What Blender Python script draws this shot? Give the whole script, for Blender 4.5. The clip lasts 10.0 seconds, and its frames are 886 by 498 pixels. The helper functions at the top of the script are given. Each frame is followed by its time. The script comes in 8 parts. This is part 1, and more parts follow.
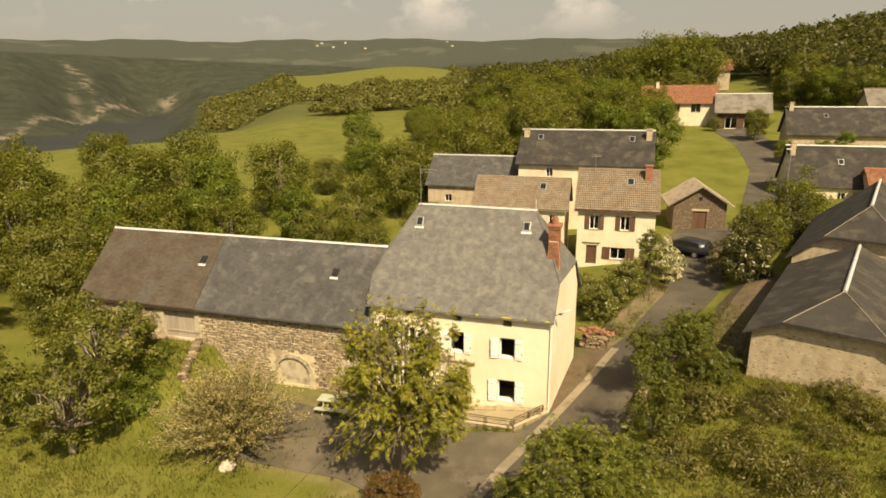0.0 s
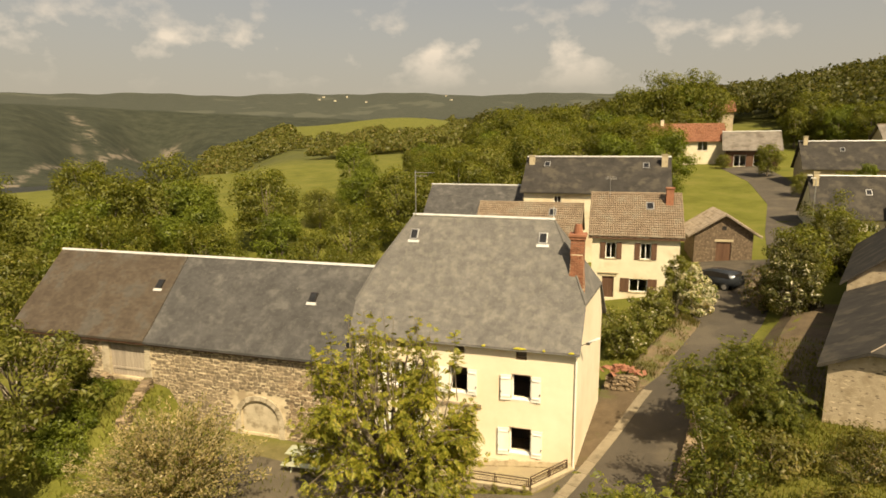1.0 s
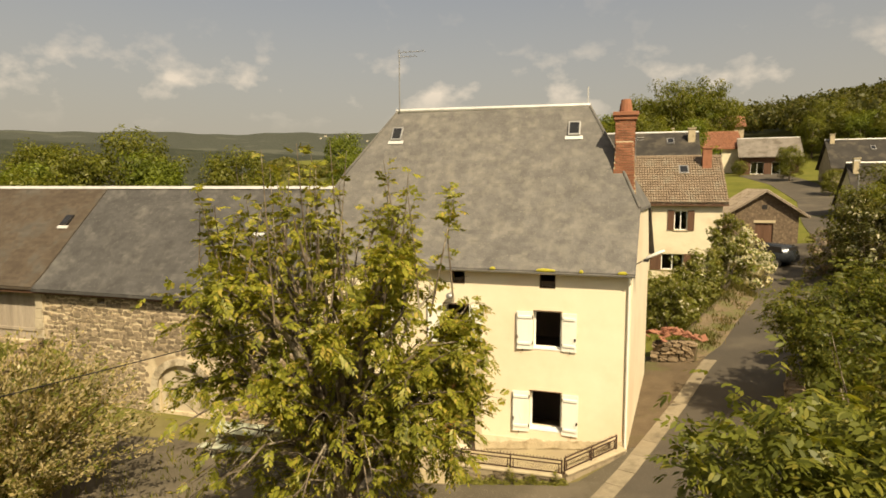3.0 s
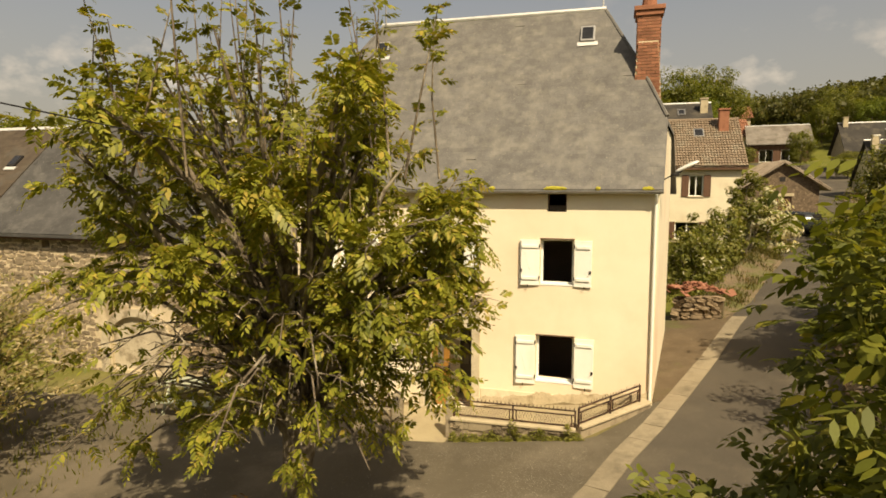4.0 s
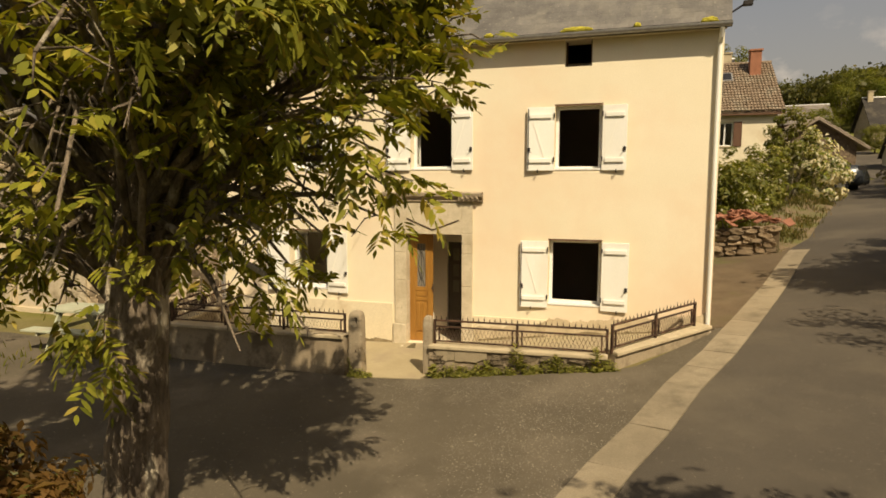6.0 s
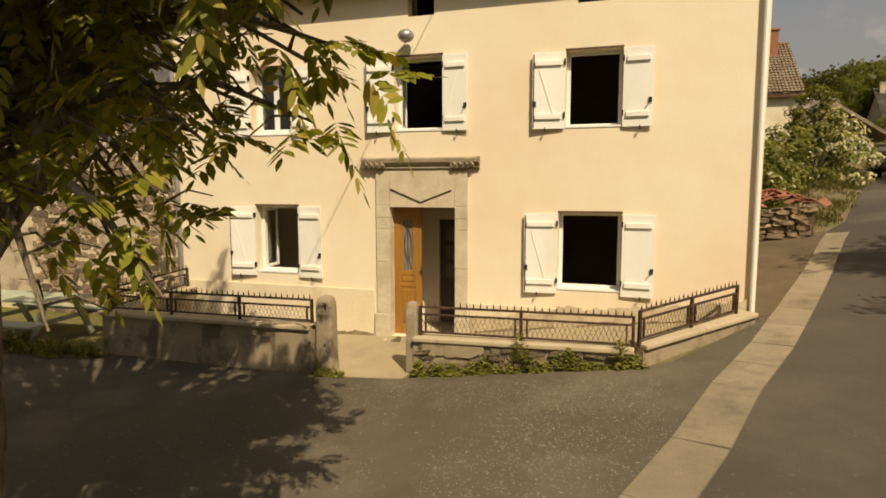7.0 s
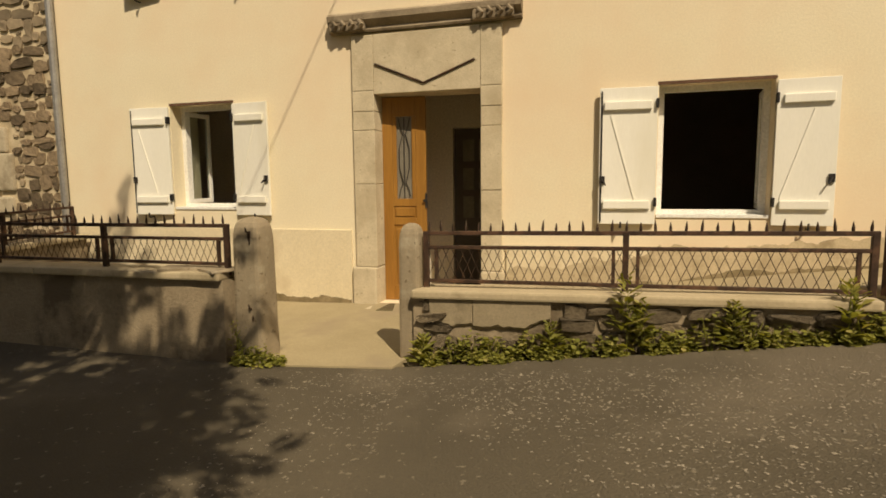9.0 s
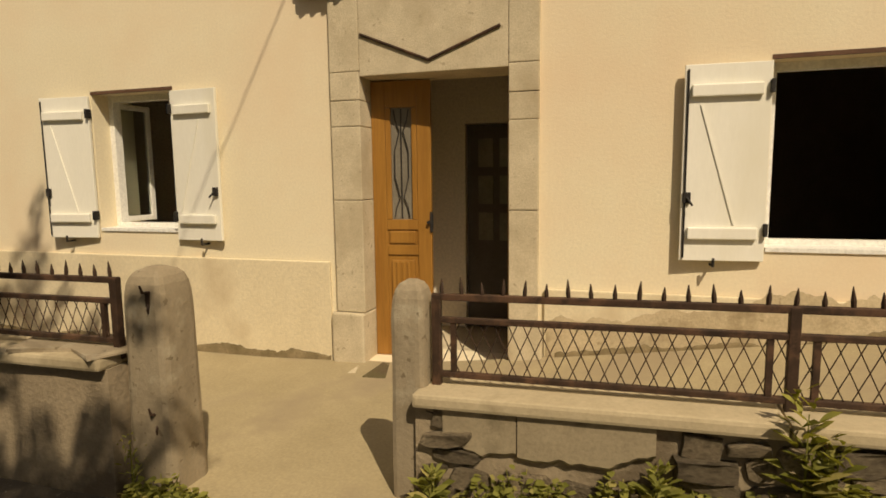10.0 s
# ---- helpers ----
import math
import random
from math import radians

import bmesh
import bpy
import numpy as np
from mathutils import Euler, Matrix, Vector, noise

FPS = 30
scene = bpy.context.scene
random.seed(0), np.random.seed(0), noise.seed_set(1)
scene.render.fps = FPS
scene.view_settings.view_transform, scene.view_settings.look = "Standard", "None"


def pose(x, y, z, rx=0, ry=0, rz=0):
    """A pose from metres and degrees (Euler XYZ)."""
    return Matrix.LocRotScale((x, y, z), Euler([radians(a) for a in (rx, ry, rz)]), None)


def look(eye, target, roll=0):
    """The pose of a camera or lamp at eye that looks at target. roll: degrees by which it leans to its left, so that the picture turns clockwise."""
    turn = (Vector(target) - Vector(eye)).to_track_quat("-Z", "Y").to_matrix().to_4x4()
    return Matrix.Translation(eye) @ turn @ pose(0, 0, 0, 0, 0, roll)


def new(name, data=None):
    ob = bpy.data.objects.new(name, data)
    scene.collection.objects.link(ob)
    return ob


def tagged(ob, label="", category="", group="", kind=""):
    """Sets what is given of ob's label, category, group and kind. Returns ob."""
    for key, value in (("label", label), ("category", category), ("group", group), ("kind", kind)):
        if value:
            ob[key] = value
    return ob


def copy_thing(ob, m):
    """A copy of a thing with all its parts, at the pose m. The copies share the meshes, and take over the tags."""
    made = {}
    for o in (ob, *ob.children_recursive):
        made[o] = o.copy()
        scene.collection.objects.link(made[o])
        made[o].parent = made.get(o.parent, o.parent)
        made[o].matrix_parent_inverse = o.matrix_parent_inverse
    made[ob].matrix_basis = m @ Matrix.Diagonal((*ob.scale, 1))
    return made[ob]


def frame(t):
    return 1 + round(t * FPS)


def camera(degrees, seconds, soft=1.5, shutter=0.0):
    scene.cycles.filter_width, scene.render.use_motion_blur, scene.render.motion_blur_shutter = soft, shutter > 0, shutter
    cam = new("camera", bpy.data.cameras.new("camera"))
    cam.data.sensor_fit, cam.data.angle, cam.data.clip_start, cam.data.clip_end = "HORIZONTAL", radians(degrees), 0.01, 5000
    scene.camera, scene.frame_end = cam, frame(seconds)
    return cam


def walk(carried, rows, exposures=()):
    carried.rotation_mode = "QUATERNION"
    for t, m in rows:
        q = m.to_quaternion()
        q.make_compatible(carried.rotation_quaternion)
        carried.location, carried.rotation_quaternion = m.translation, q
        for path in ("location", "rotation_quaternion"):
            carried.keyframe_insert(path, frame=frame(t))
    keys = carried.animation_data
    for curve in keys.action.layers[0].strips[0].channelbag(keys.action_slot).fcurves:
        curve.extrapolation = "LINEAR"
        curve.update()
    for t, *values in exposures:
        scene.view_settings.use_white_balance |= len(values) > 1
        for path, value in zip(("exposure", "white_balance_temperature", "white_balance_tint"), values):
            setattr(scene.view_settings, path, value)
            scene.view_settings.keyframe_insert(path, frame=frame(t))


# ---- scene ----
# ---- the camera and its walk ----
cam = camera(74.0, 10.0, soft=1.7)
PATH = [
    (0, (7.546, -27.917, 16.792), (6.995, -26.065, 16.273), -0.4),
    (0.5, (6.774, -25.405, 15.283), (6.221, -23.533, 14.848), -0.3),
    (1, (6.132, -23.172, 13.917), (5.575, -21.284, 13.565), -0.3),
    (1.5, (5.59, -21.187, 12.522), (5.03, -19.287, 12.245), -0.3),
    (2, (5.112, -19.514, 11.101), (4.553, -17.609, 10.857), -0.1),
    (3.5, (4.257, -15.515, 6.725), (3.695, -13.608, 6.508), -0.1),
    (4, (4.055, -14.342, 5.686), (3.489, -12.436, 5.472), -0.0),
    (4.5, (3.858, -13.366, 4.785), (3.287, -11.461, 4.573), 0.1),
    (5, (3.685, -12.37, 3.936), (3.112, -10.465, 3.725), 0.1),
    (5.5, (3.569, -11.552, 3.355), (2.992, -9.649, 3.141), 0.1),
    (7, (3.176, -9.084, 2.437), (2.587, -7.185, 2.218), -0.1),
    (7.5, (2.901, -8.239, 2.018), (2.31, -6.34, 1.805), -0.1),
    (8, (2.588, -7.414, 1.724), (1.995, -5.516, 1.506), -0.2),
    (8.5, (2.266, -6.565, 1.495), (1.672, -4.67, 1.26), -0.5),
    (9, (1.951, -5.718, 1.177), (1.357, -3.823, 0.945), -0.6),
    (9.5, (1.637, -4.886, 1.225), (1.044, -2.99, 0.994), -0.7),
    (10, (1.36, -4.134, 1.316), (0.768, -2.239, 1.072), -0.7),
]
EXPOSURES = [(0.0, 0.60, 7600, 12), (3.5, 0.49, 7400, 12), (5.5, 0.25, 7300, 14), (7.0, 0.07, 7150, 15), (8.5, -0.09, 7150, 15), (10.0, -0.30, 7250, 16)]
walk(cam, [(t, look(eye, target, roll)) for t, eye, target, roll in PATH], EXPOSURES)

# ---- world and sun ----
SUN_WAY = Vector((0.52, -0.68, 1.0)).normalized()
ELEV = math.asin(SUN_WAY.z)
world = bpy.data.worlds.new("world")
scene.world = world
world.use_nodes = True
wn, wl = world.node_tree.nodes, world.node_tree.links
wn.clear()
w_out, w_bg = wn.new("ShaderNodeOutputWorld"), wn.new("ShaderNodeBackground")
sky = wn.new("ShaderNodeTexSky")
sky.sky_type, sky.sun_disc, sky.sun_elevation = "NISHITA", False, ELEV
sky.sun_rotation = math.atan2(SUN_WAY.x, SUN_WAY.y)
sky.air_density, sky.dust_density, sky.ozone_density = 1.0, 3.0, 1.0
w_tc, w_map = wn.new("ShaderNodeTexCoord"), wn.new("ShaderNodeMapping")
w_map.inputs["Scale"].default_value = (8.5, 8.5, 13.0)
w_map.inputs["Location"].default_value = (1.3, 0.4, 0.2)
w_noise, w_ramp = wn.new("ShaderNodeTexNoise"), wn.new("ShaderNodeValToRGB")
w_noise.inputs["Scale"].default_value, w_noise.inputs["Detail"].default_value = 1.0, 7.0
w_noise.inputs["Roughness"].default_value = 0.55
w_ramp.color_ramp.elements[0].position, w_ramp.color_ramp.elements[1].position = 0.54, 0.68
w_sep, w_band = wn.new("ShaderNodeSeparateXYZ"), wn.new("ShaderNodeValToRGB")
els = w_band.color_ramp.elements
els[0].position, els[0].color = 0.085, (0.06, 0.06, 0.06, 1)
els[1].position, els[1].color = 0.5, (0.08, 0.08, 0.08, 1)
mid = els.new(0.15)
mid.color = (0.85, 0.85, 0.85, 1)
mid = els.new(0.23)
mid.color = (0.16, 0.16, 0.16, 1)
w_mul, w_mix = wn.new("ShaderNodeMath"), wn.new("ShaderNodeMix")
w_mul.operation, w_mix.data_type = "MULTIPLY", "RGBA"
w_mix.inputs["B"].default_value = (7.6, 6.9, 5.9, 1)
w_haze = wn.new("ShaderNodeMix")
w_haze.data_type = "RGBA"
w_low = wn.new("ShaderNodeValToRGB")
w_low.color_ramp.elements[0].position, w_low.color_ramp.elements[0].color = 0.05, (0.95, 0.95, 0.95, 1)
w_low.color_ramp.elements[1].position, w_low.color_ramp.elements[1].color = 0.34, (0.38, 0.38, 0.38, 1)
wl.new(w_sep.outputs["Z"], w_low.inputs["Fac"])
wl.new(w_low.outputs["Color"], w_haze.inputs["Factor"])
w_haze.inputs["B"].default_value = (3.75, 3.6, 3.1, 1)
wl.new(w_tc.outputs["Generated"], w_map.inputs["Vector"])
wl.new(w_map.outputs["Vector"], w_noise.inputs["Vector"])
wl.new(w_noise.outputs["Fac"], w_ramp.inputs["Fac"])
wl.new(w_tc.outputs["Generated"], w_sep.inputs["Vector"])
wl.new(w_sep.outputs["Z"], w_band.inputs["Fac"])
wl.new(w_ramp.outputs["Color"], w_mul.inputs[0])
wl.new(w_band.outputs["Color"], w_mul.inputs[1])
wl.new(w_mul.outputs["Value"], w_mix.inputs["Factor"])
wl.new(sky.outputs["Color"], w_haze.inputs["A"])
wl.new(w_haze.outputs["Result"], w_mix.inputs["A"])
wl.new(w_mix.outputs["Result"], w_bg.inputs["Color"])
w_bg.inputs["Strength"].default_value = 0.080
wl.new(w_bg.outputs["Background"], w_out.inputs["Surface"])

sun_data = bpy.data.lights.new("sun", "SUN")
sun_data.energy, sun_data.angle, sun_data.color = 4.8, radians(0.55), (1.0, 0.90, 0.70)
sun = new("sun", sun_data)
sun.matrix_world = look(SUN_WAY * 80, (0, 0, 0))


# ---- materials ----
def ramp_node(nt, stops):
    r = nt.nodes.new("ShaderNodeValToRGB")
    while len(r.color_ramp.elements) < len(stops):
        r.color_ramp.elements.new(0.5)
    for e, (p, c) in zip(r.color_ramp.elements, stops):
        e.position, e.color = p, (*c, 1)
    return r


def noise_node(nt, coord, scale, detail=4, rough=0.55, stretch=(1, 1, 1)):
    n, m = nt.nodes.new("ShaderNodeTexNoise"), nt.nodes.new("ShaderNodeMapping")
    m.inputs["Scale"].default_value = stretch
    nt.links.new(coord, m.inputs["Vector"])
    nt.links.new(m.outputs["Vector"], n.inputs["Vector"])
    n.inputs["Scale"].default_value, n.inputs["Detail"].default_value = scale, detail
    n.inputs["Roughness"].default_value = rough
    return n.outputs["Fac"]


def mixed(nt, fac, a, b, kind="MIX"):
    m = nt.nodes.new("ShaderNodeMix")
    m.data_type, m.blend_type = "RGBA", kind
    for socket, v in ((m.inputs["Factor"], fac), (m.inputs["A"], a), (m.inputs["B"], b)):
        if isinstance(v, (int, float)):
            socket.default_value = v
        elif isinstance(v, tuple):
            socket.default_value = (*v, 1)
        else:
            nt.links.new(v, socket)
    return m.outputs["Result"]


def surface(name, dark, light, scale=3.0, rough=0.85, bump=0.3, fine=40.0, depth=0.01, stain=None, stain_scale=0.6, stain_at=(0.5, 0.62),
            metal=0.0, vary=0.0, island=0.0, stretch=(1, 1, 1), specular=0.3, speck=None, grain_mix=0.7):
    """A weathered surface: two colours by a broad noise, a stain with its own outline, fine relief, and a shade of its own for each piece."""
    mat = bpy.data.materials.new(name)
    mat.use_nodes = True
    nt = mat.node_tree
    p = nt.nodes["Principled BSDF"]
    tc = nt.nodes.new("ShaderNodeTexCoord").outputs["Object"]
    broad = noise_node(nt, tc, scale, 6, 0.6, stretch)
    grain = noise_node(nt, tc, fine, 4, 0.65, stretch)
    base = ramp_node(nt, [(0.3, dark), (0.7, light)])
    nt.links.new(broad, base.inputs["Fac"])
    col = base.outputs["Color"]
    g = ramp_node(nt, [(0.25, (0.72,) * 3), (0.75, (1.18,) * 3)])
    nt.links.new(grain, g.inputs["Fac"])
    col = mixed(nt, grain_mix, col, g.outputs["Color"], "MULTIPLY")
    if stain:
        s = ramp_node(nt, [(stain_at[0], (0, 0, 0)), (stain_at[1], (1, 1, 1))])
        nt.links.new(noise_node(nt, tc, stain_scale, 8, 0.62, stretch), s.inputs["Fac"])
        col = mixed(nt, s.outputs["Color"], col, stain)
    if speck:
        s = ramp_node(nt, [(0.66, (0, 0, 0)), (0.70, (1, 1, 1))])
        nt.links.new(noise_node(nt, tc, 22, 3, 0.5), s.inputs["Fac"])
        col = mixed(nt, s.outputs["Color"], col, speck)
    if vary or island:
        src = nt.nodes.new("ShaderNodeObjectInfo").outputs["Random"] if vary else nt.nodes.new("ShaderNodeNewGeometry").outputs["Random Per Island"]
        k = vary or island
        v = ramp_node(nt, [(0.0, (1 - k,) * 3), (1.0, (1 + k,) * 3)])
        nt.links.new(src, v.inputs["Fac"])
        col = mixed(nt, 1.0, col, v.outputs["Color"], "MULTIPLY")
    nt.links.new(col, p.inputs["Base Color"])
    rr = ramp_node(nt, [(0.2, (max(rough - 0.12, 0.02),) * 3), (0.8, (min(rough + 0.1, 1),) * 3)])
    nt.links.new(grain, rr.inputs["Fac"])
    nt.links.new(rr.outputs["Color"], p.inputs["Roughness"])
    p.inputs["Metallic"].default_value = metal
    p.inputs["Specular IOR Level"].default_value = specular
    if bump:
        b = nt.nodes.new("ShaderNodeBump")
        b.inputs["Strength"].default_value, b.inputs["Distance"].default_value = bump, depth
        nt.links.new(grain, b.inputs["Height"])
        nt.links.new(b.outputs["Normal"], p.inputs["Normal"])
    return mat


def leafy(name, dark, light, third=None, through_light=0.45):
    """Leaves: each one its own green, part of the light passes through."""
    mat = bpy.data.materials.new(name)
    mat.use_nodes = True
    nt = mat.node_tree
    nt.nodes.clear()
    out = nt.nodes.new("ShaderNodeOutputMaterial")
    rnd = nt.nodes.new("ShaderNodeNewGeometry").outputs["Random Per Island"]
    stops = [(0.0, dark), (0.8, light)] + ([(0.96, third)] if third else [])
    r = ramp_node(nt, stops)
    nt.links.new(rnd, r.inputs["Fac"])
    tc = nt.nodes.new("ShaderNodeTexCoord").outputs["Object"]
    n = ramp_node(nt, [(0.3, (0.7, 0.72, 0.7)), (0.7, (1.2, 1.15, 1.0))])
    nt.links.new(noise_node(nt, tc, 0.9, 3), n.inputs["Fac"])
    col = mixed(nt, 1.0, r.outputs["Color"], n.outputs["Color"], "MULTIPLY")
    d, t, g = (nt.nodes.new("ShaderNodeBsdf" + k) for k in ("Diffuse", "Translucent", "Glossy"))
    m1, m2 = nt.nodes.new("ShaderNodeMixShader"), nt.nodes.new("ShaderNodeMixShader")
    warm = mixed(nt, 1.0, col, (1.15, 1.1, 0.5), "MULTIPLY")
    nt.links.new(col, d.inputs["Color"])
    nt.links.new(warm, t.inputs["Color"])
    g.inputs["Roughness"].default_value, g.inputs["Color"].default_value = 0.45, (0.6, 0.6, 0.55, 1)
    m1.inputs["Fac"].default_value, m2.inputs["Fac"].default_value = through_light, 0.025
    nt.links.new(d.outputs[0], m1.inputs[1])
    nt.links.new(t.outputs[0], m1.inputs[2])
    nt.links.new(m1.outputs[0], m2.inputs[1])
    nt.links.new(g.outputs[0], m2.inputs[2])
    nt.links.new(m2.outputs[0], out.inputs["Surface"])
    return mat


def glass(name):
    mat = bpy.data.materials.new(name)
    mat.use_nodes = True
    p = mat.node_tree.nodes["Principled BSDF"]
    p.inputs["Base Color"].default_value = (0.85, 0.9, 0.88, 1)
    p.inputs["Roughness"].default_value, p.inputs["Transmission Weight"].default_value = 0.03, 1.0
    return mat


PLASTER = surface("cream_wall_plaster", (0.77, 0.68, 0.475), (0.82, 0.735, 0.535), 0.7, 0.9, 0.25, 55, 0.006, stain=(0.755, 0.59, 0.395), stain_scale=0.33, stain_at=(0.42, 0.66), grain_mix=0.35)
PLINTH = surface("cement_plinth", (0.67, 0.575, 0.385), (0.75, 0.655, 0.45), 1.5, 0.92, 0.35, 45, 0.006, stain=(0.56, 0.455, 0.29), stain_scale=1.4, stain_at=(0.54, 0.72), grain_mix=0.45)
GRANITE = surface("granite", (0.50, 0.425, 0.285), (0.65, 0.56, 0.39), 5, 0.9, 0.5, 90, 0.006, stain=(0.42, 0.34, 0.215), stain_scale=1.4, stain_at=(0.52, 0.68), speck=(0.40, 0.33, 0.22))
SLATE = surface("slate", (0.118, 0.111, 0.099), (0.168, 0.158, 0.14), 1.6, 0.92, 0.25, 26, 0.004, island=0.085, specular=0.12, stain=(0.205, 0.19, 0.158), stain_scale=2.3, stain_at=(0.46, 0.72), speck=(0.22, 0.20, 0.16))
SLATE_BARN = surface("barn_slate", (0.060, 0.057, 0.052), (0.088, 0.084, 0.077), 1.3, 0.92, 0.3, 26, 0.006, island=0.10, specular=0.14, stain=(0.125, 0.118, 0.103), stain_scale=1.1, stain_at=(0.5, 0.70), speck=(0.16, 0.15, 0.125))
SLATE_OLD = surface("old_brown_slate", (0.066, 0.051, 0.037), (0.104, 0.081, 0.056), 0.8, 0.92, 0.35, 26, 0.006, island=0.12, specular=0.12, stain=(0.085, 0.075, 0.06), stain_scale=0.8)
ROOF_DARK = surface("dark_roof_slate", (0.036, 0.033, 0.028), (0.058, 0.052, 0.044), 1.0, 0.92, 0.4, 20, 0.01, island=0.05, specular=0.12, stain=(0.078, 0.068, 0.052), stain_scale=0.8)
ZINC = surface("zinc_ridge", (0.55, 0.54, 0.50), (0.72, 0.70, 0.64), 3, 0.5, 0.15, 30, 0.003, metal=0.3)
TILE = surface("brown_clay_tile", (0.20, 0.145, 0.095), (0.275, 0.21, 0.14), 1.2, 0.95, 0.4, 40, 0.008, island=0.12, stain=(0.24, 0.20, 0.14), stain_scale=1.2)
TILE_RED = surface("orange_clay_tile", (0.28, 0.125, 0.068), (0.36, 0.175, 0.098), 2, 0.9, 0.4, 40, 0.008, island=0.25)
BRICK = surface("red_brick", (0.22, 0.092, 0.05), (0.33, 0.145, 0.08), 3, 0.9, 0.5, 60, 0.006, island=0.25)
MORTAR = surface("lime_mortar", (0.54, 0.44, 0.28), (0.66, 0.55, 0.365), 2, 0.95, 0.6, 50, 0.01, stain=(0.36, 0.28, 0.17), stain_scale=0.9)
STONE = surface("basalt_stone", (0.155, 0.114, 0.07), (0.33, 0.245, 0.15), 5, 0.9, 0.9, 45, 0.014, vary=0.5)
STONE_FAR = surface("basalt_stone_far", (0.165, 0.128, 0.082), (0.345, 0.27, 0.172), 4, 0.9, 0.7, 45, 0.012, island=0.35)
STONE_PALE = surface("pale_rubble", (0.44, 0.35, 0.225), (0.55, 0.445, 0.295), 1.2, 0.95, 0.6, 20, 0.02, stain=(0.37, 0.29, 0.18), stain_scale=1.8, island=0.15)
CREAM_FAR = surface("cream_wall", (0.66, 0.58, 0.40), (0.76, 0.68, 0.48), 0.8, 0.9, 0.3, 30, 0.008, stain=(0.60, 0.50, 0.33), stain_scale=0.5)
WHITE = surface("white_paint", (0.79, 0.77, 0.66), (0.84, 0.82, 0.72), 2, 0.5, 0.1, 70, 0.002, stretch=(1, 1, 0.25), grain_mix=0.15, stain=(0.72, 0.69, 0.56), stain_scale=1.5, stain_at=(0.55, 0.75))
PVC = surface("white_frame", (0.80, 0.79, 0.72), (0.84, 0.83, 0.77), 3, 0.35, 0.0)
IRON = surface("rusty_iron", (0.032, 0.02, 0.013), (0.082, 0.046, 0.028), 14, 0.7, 0.4, 120, 0.002, metal=0.2, stain=(0.115, 0.062, 0.036), stain_scale=7)
BLACK_IRON = surface("black_iron", (0.015, 0.014, 0.013), (0.035, 0.03, 0.026), 10, 0.7, 0.2, 80, 0.002, specular=0.25)
GALV = surface("galvanised_steel", (0.30, 0.29, 0.27), (0.42, 0.41, 0.38), 6, 0.45, 0.1, 40, 0.002, metal=0.6)
OAK = surface("varnished_oak", (0.25, 0.112, 0.02), (0.37, 0.185, 0.038), 5, 0.38, 0.2, 60, 0.003, stretch=(1, 1, 0.08), specular=0.5)
OLD_WOOD = surface("grey_barn_wood", (0.30, 0.25, 0.19), (0.44, 0.37, 0.28), 4, 0.9, 0.5, 50, 0.006, stretch=(1, 1, 0.06))
BROWN_WOOD = surface("brown_wood", (0.09, 0.045, 0.025), (0.15, 0.08, 0.045), 4, 0.8, 0.4, 50, 0.004, stretch=(1, 1, 0.1))
TABLE_PAINT = surface("pale_green_paint", (0.36, 0.385, 0.265), (0.45, 0.47, 0.335), 3, 0.6, 0.3, 50, 0.003, stain=(0.40, 0.39, 0.27), stain_scale=2.5)
CEMENT = surface("old_cement", (0.27, 0.21, 0.132), (0.40, 0.325, 0.212), 1.6, 0.95, 0.6, 40, 0.01, stain=(0.15, 0.115, 0.072), stain_scale=1.6, stain_at=(0.5, 0.62))
COPING = surface("pale_coping", (0.42, 0.345, 0.215), (0.53, 0.44, 0.285), 2.5, 0.95, 0.3, 50, 0.006, stain=(0.29, 0.235, 0.14), stain_scale=2.4, stain_at=(0.54, 0.7), grain_mix=0.45)
DRESSED = surface("dressed_pale_stone", (0.42, 0.355, 0.245), (0.55, 0.47, 0.33), 2.5, 0.95, 0.5, 50, 0.008, stain=(0.27, 0.22, 0.14), stain_scale=2.0)
PILLAR = surface("lichened_pillar_stone", (0.25, 0.20, 0.128), (0.36, 0.295, 0.195), 2.2, 0.95, 0.45, 55, 0.008, stain=(0.45, 0.40, 0.285), stain_scale=3.2, stain_at=(0.55, 0.70), speck=(0.19, 0.148, 0.09), grain_mix=0.5)
CORNICE = surface("weathered_cornice", (0.24, 0.19, 0.125), (0.40, 0.325, 0.22), 3.0, 0.95, 0.7, 60, 0.01, stain=(0.15, 0.115, 0.07), stain_scale=2.5, stain_at=(0.5, 0.62))
MOSS_DIRT = surface("mossy_dirt", (0.17, 0.13, 0.065), (0.32, 0.25, 0.14), 8, 0.98, 0.8, 60, 0.01)
CONCRETE = surface("pale_concrete", (0.335, 0.274, 0.158), (0.41, 0.338, 0.20), 1.8, 0.95, 0.4, 60, 0.006, stain=(0.31, 0.25, 0.155), stain_scale=1.0)
ASPHALT = surface("worn_asphalt", (0.082, 0.068, 0.044), (0.126, 0.104, 0.068), 0.6, 0.92, 0.8, 70, 0.012, stain=(0.145, 0.119, 0.08), stain_scale=0.45, speck=(0.20, 0.168, 0.115))
ROAD = surface("road_asphalt", (0.068, 0.057, 0.041), (0.096, 0.08, 0.057), 0.5, 0.9, 0.8, 70, 0.012, stain=(0.112, 0.093, 0.064), stain_scale=0.35, speck=(0.14, 0.117, 0.082))
KERB_STONE = surface("kerb_concrete", (0.225, 0.184, 0.118), (0.30, 0.248, 0.162), 1.8, 0.95, 0.6, 50, 0.01, stain=(0.15, 0.122, 0.078), stain_scale=1.3, stain_at=(0.52, 0.68), vary=0.1)
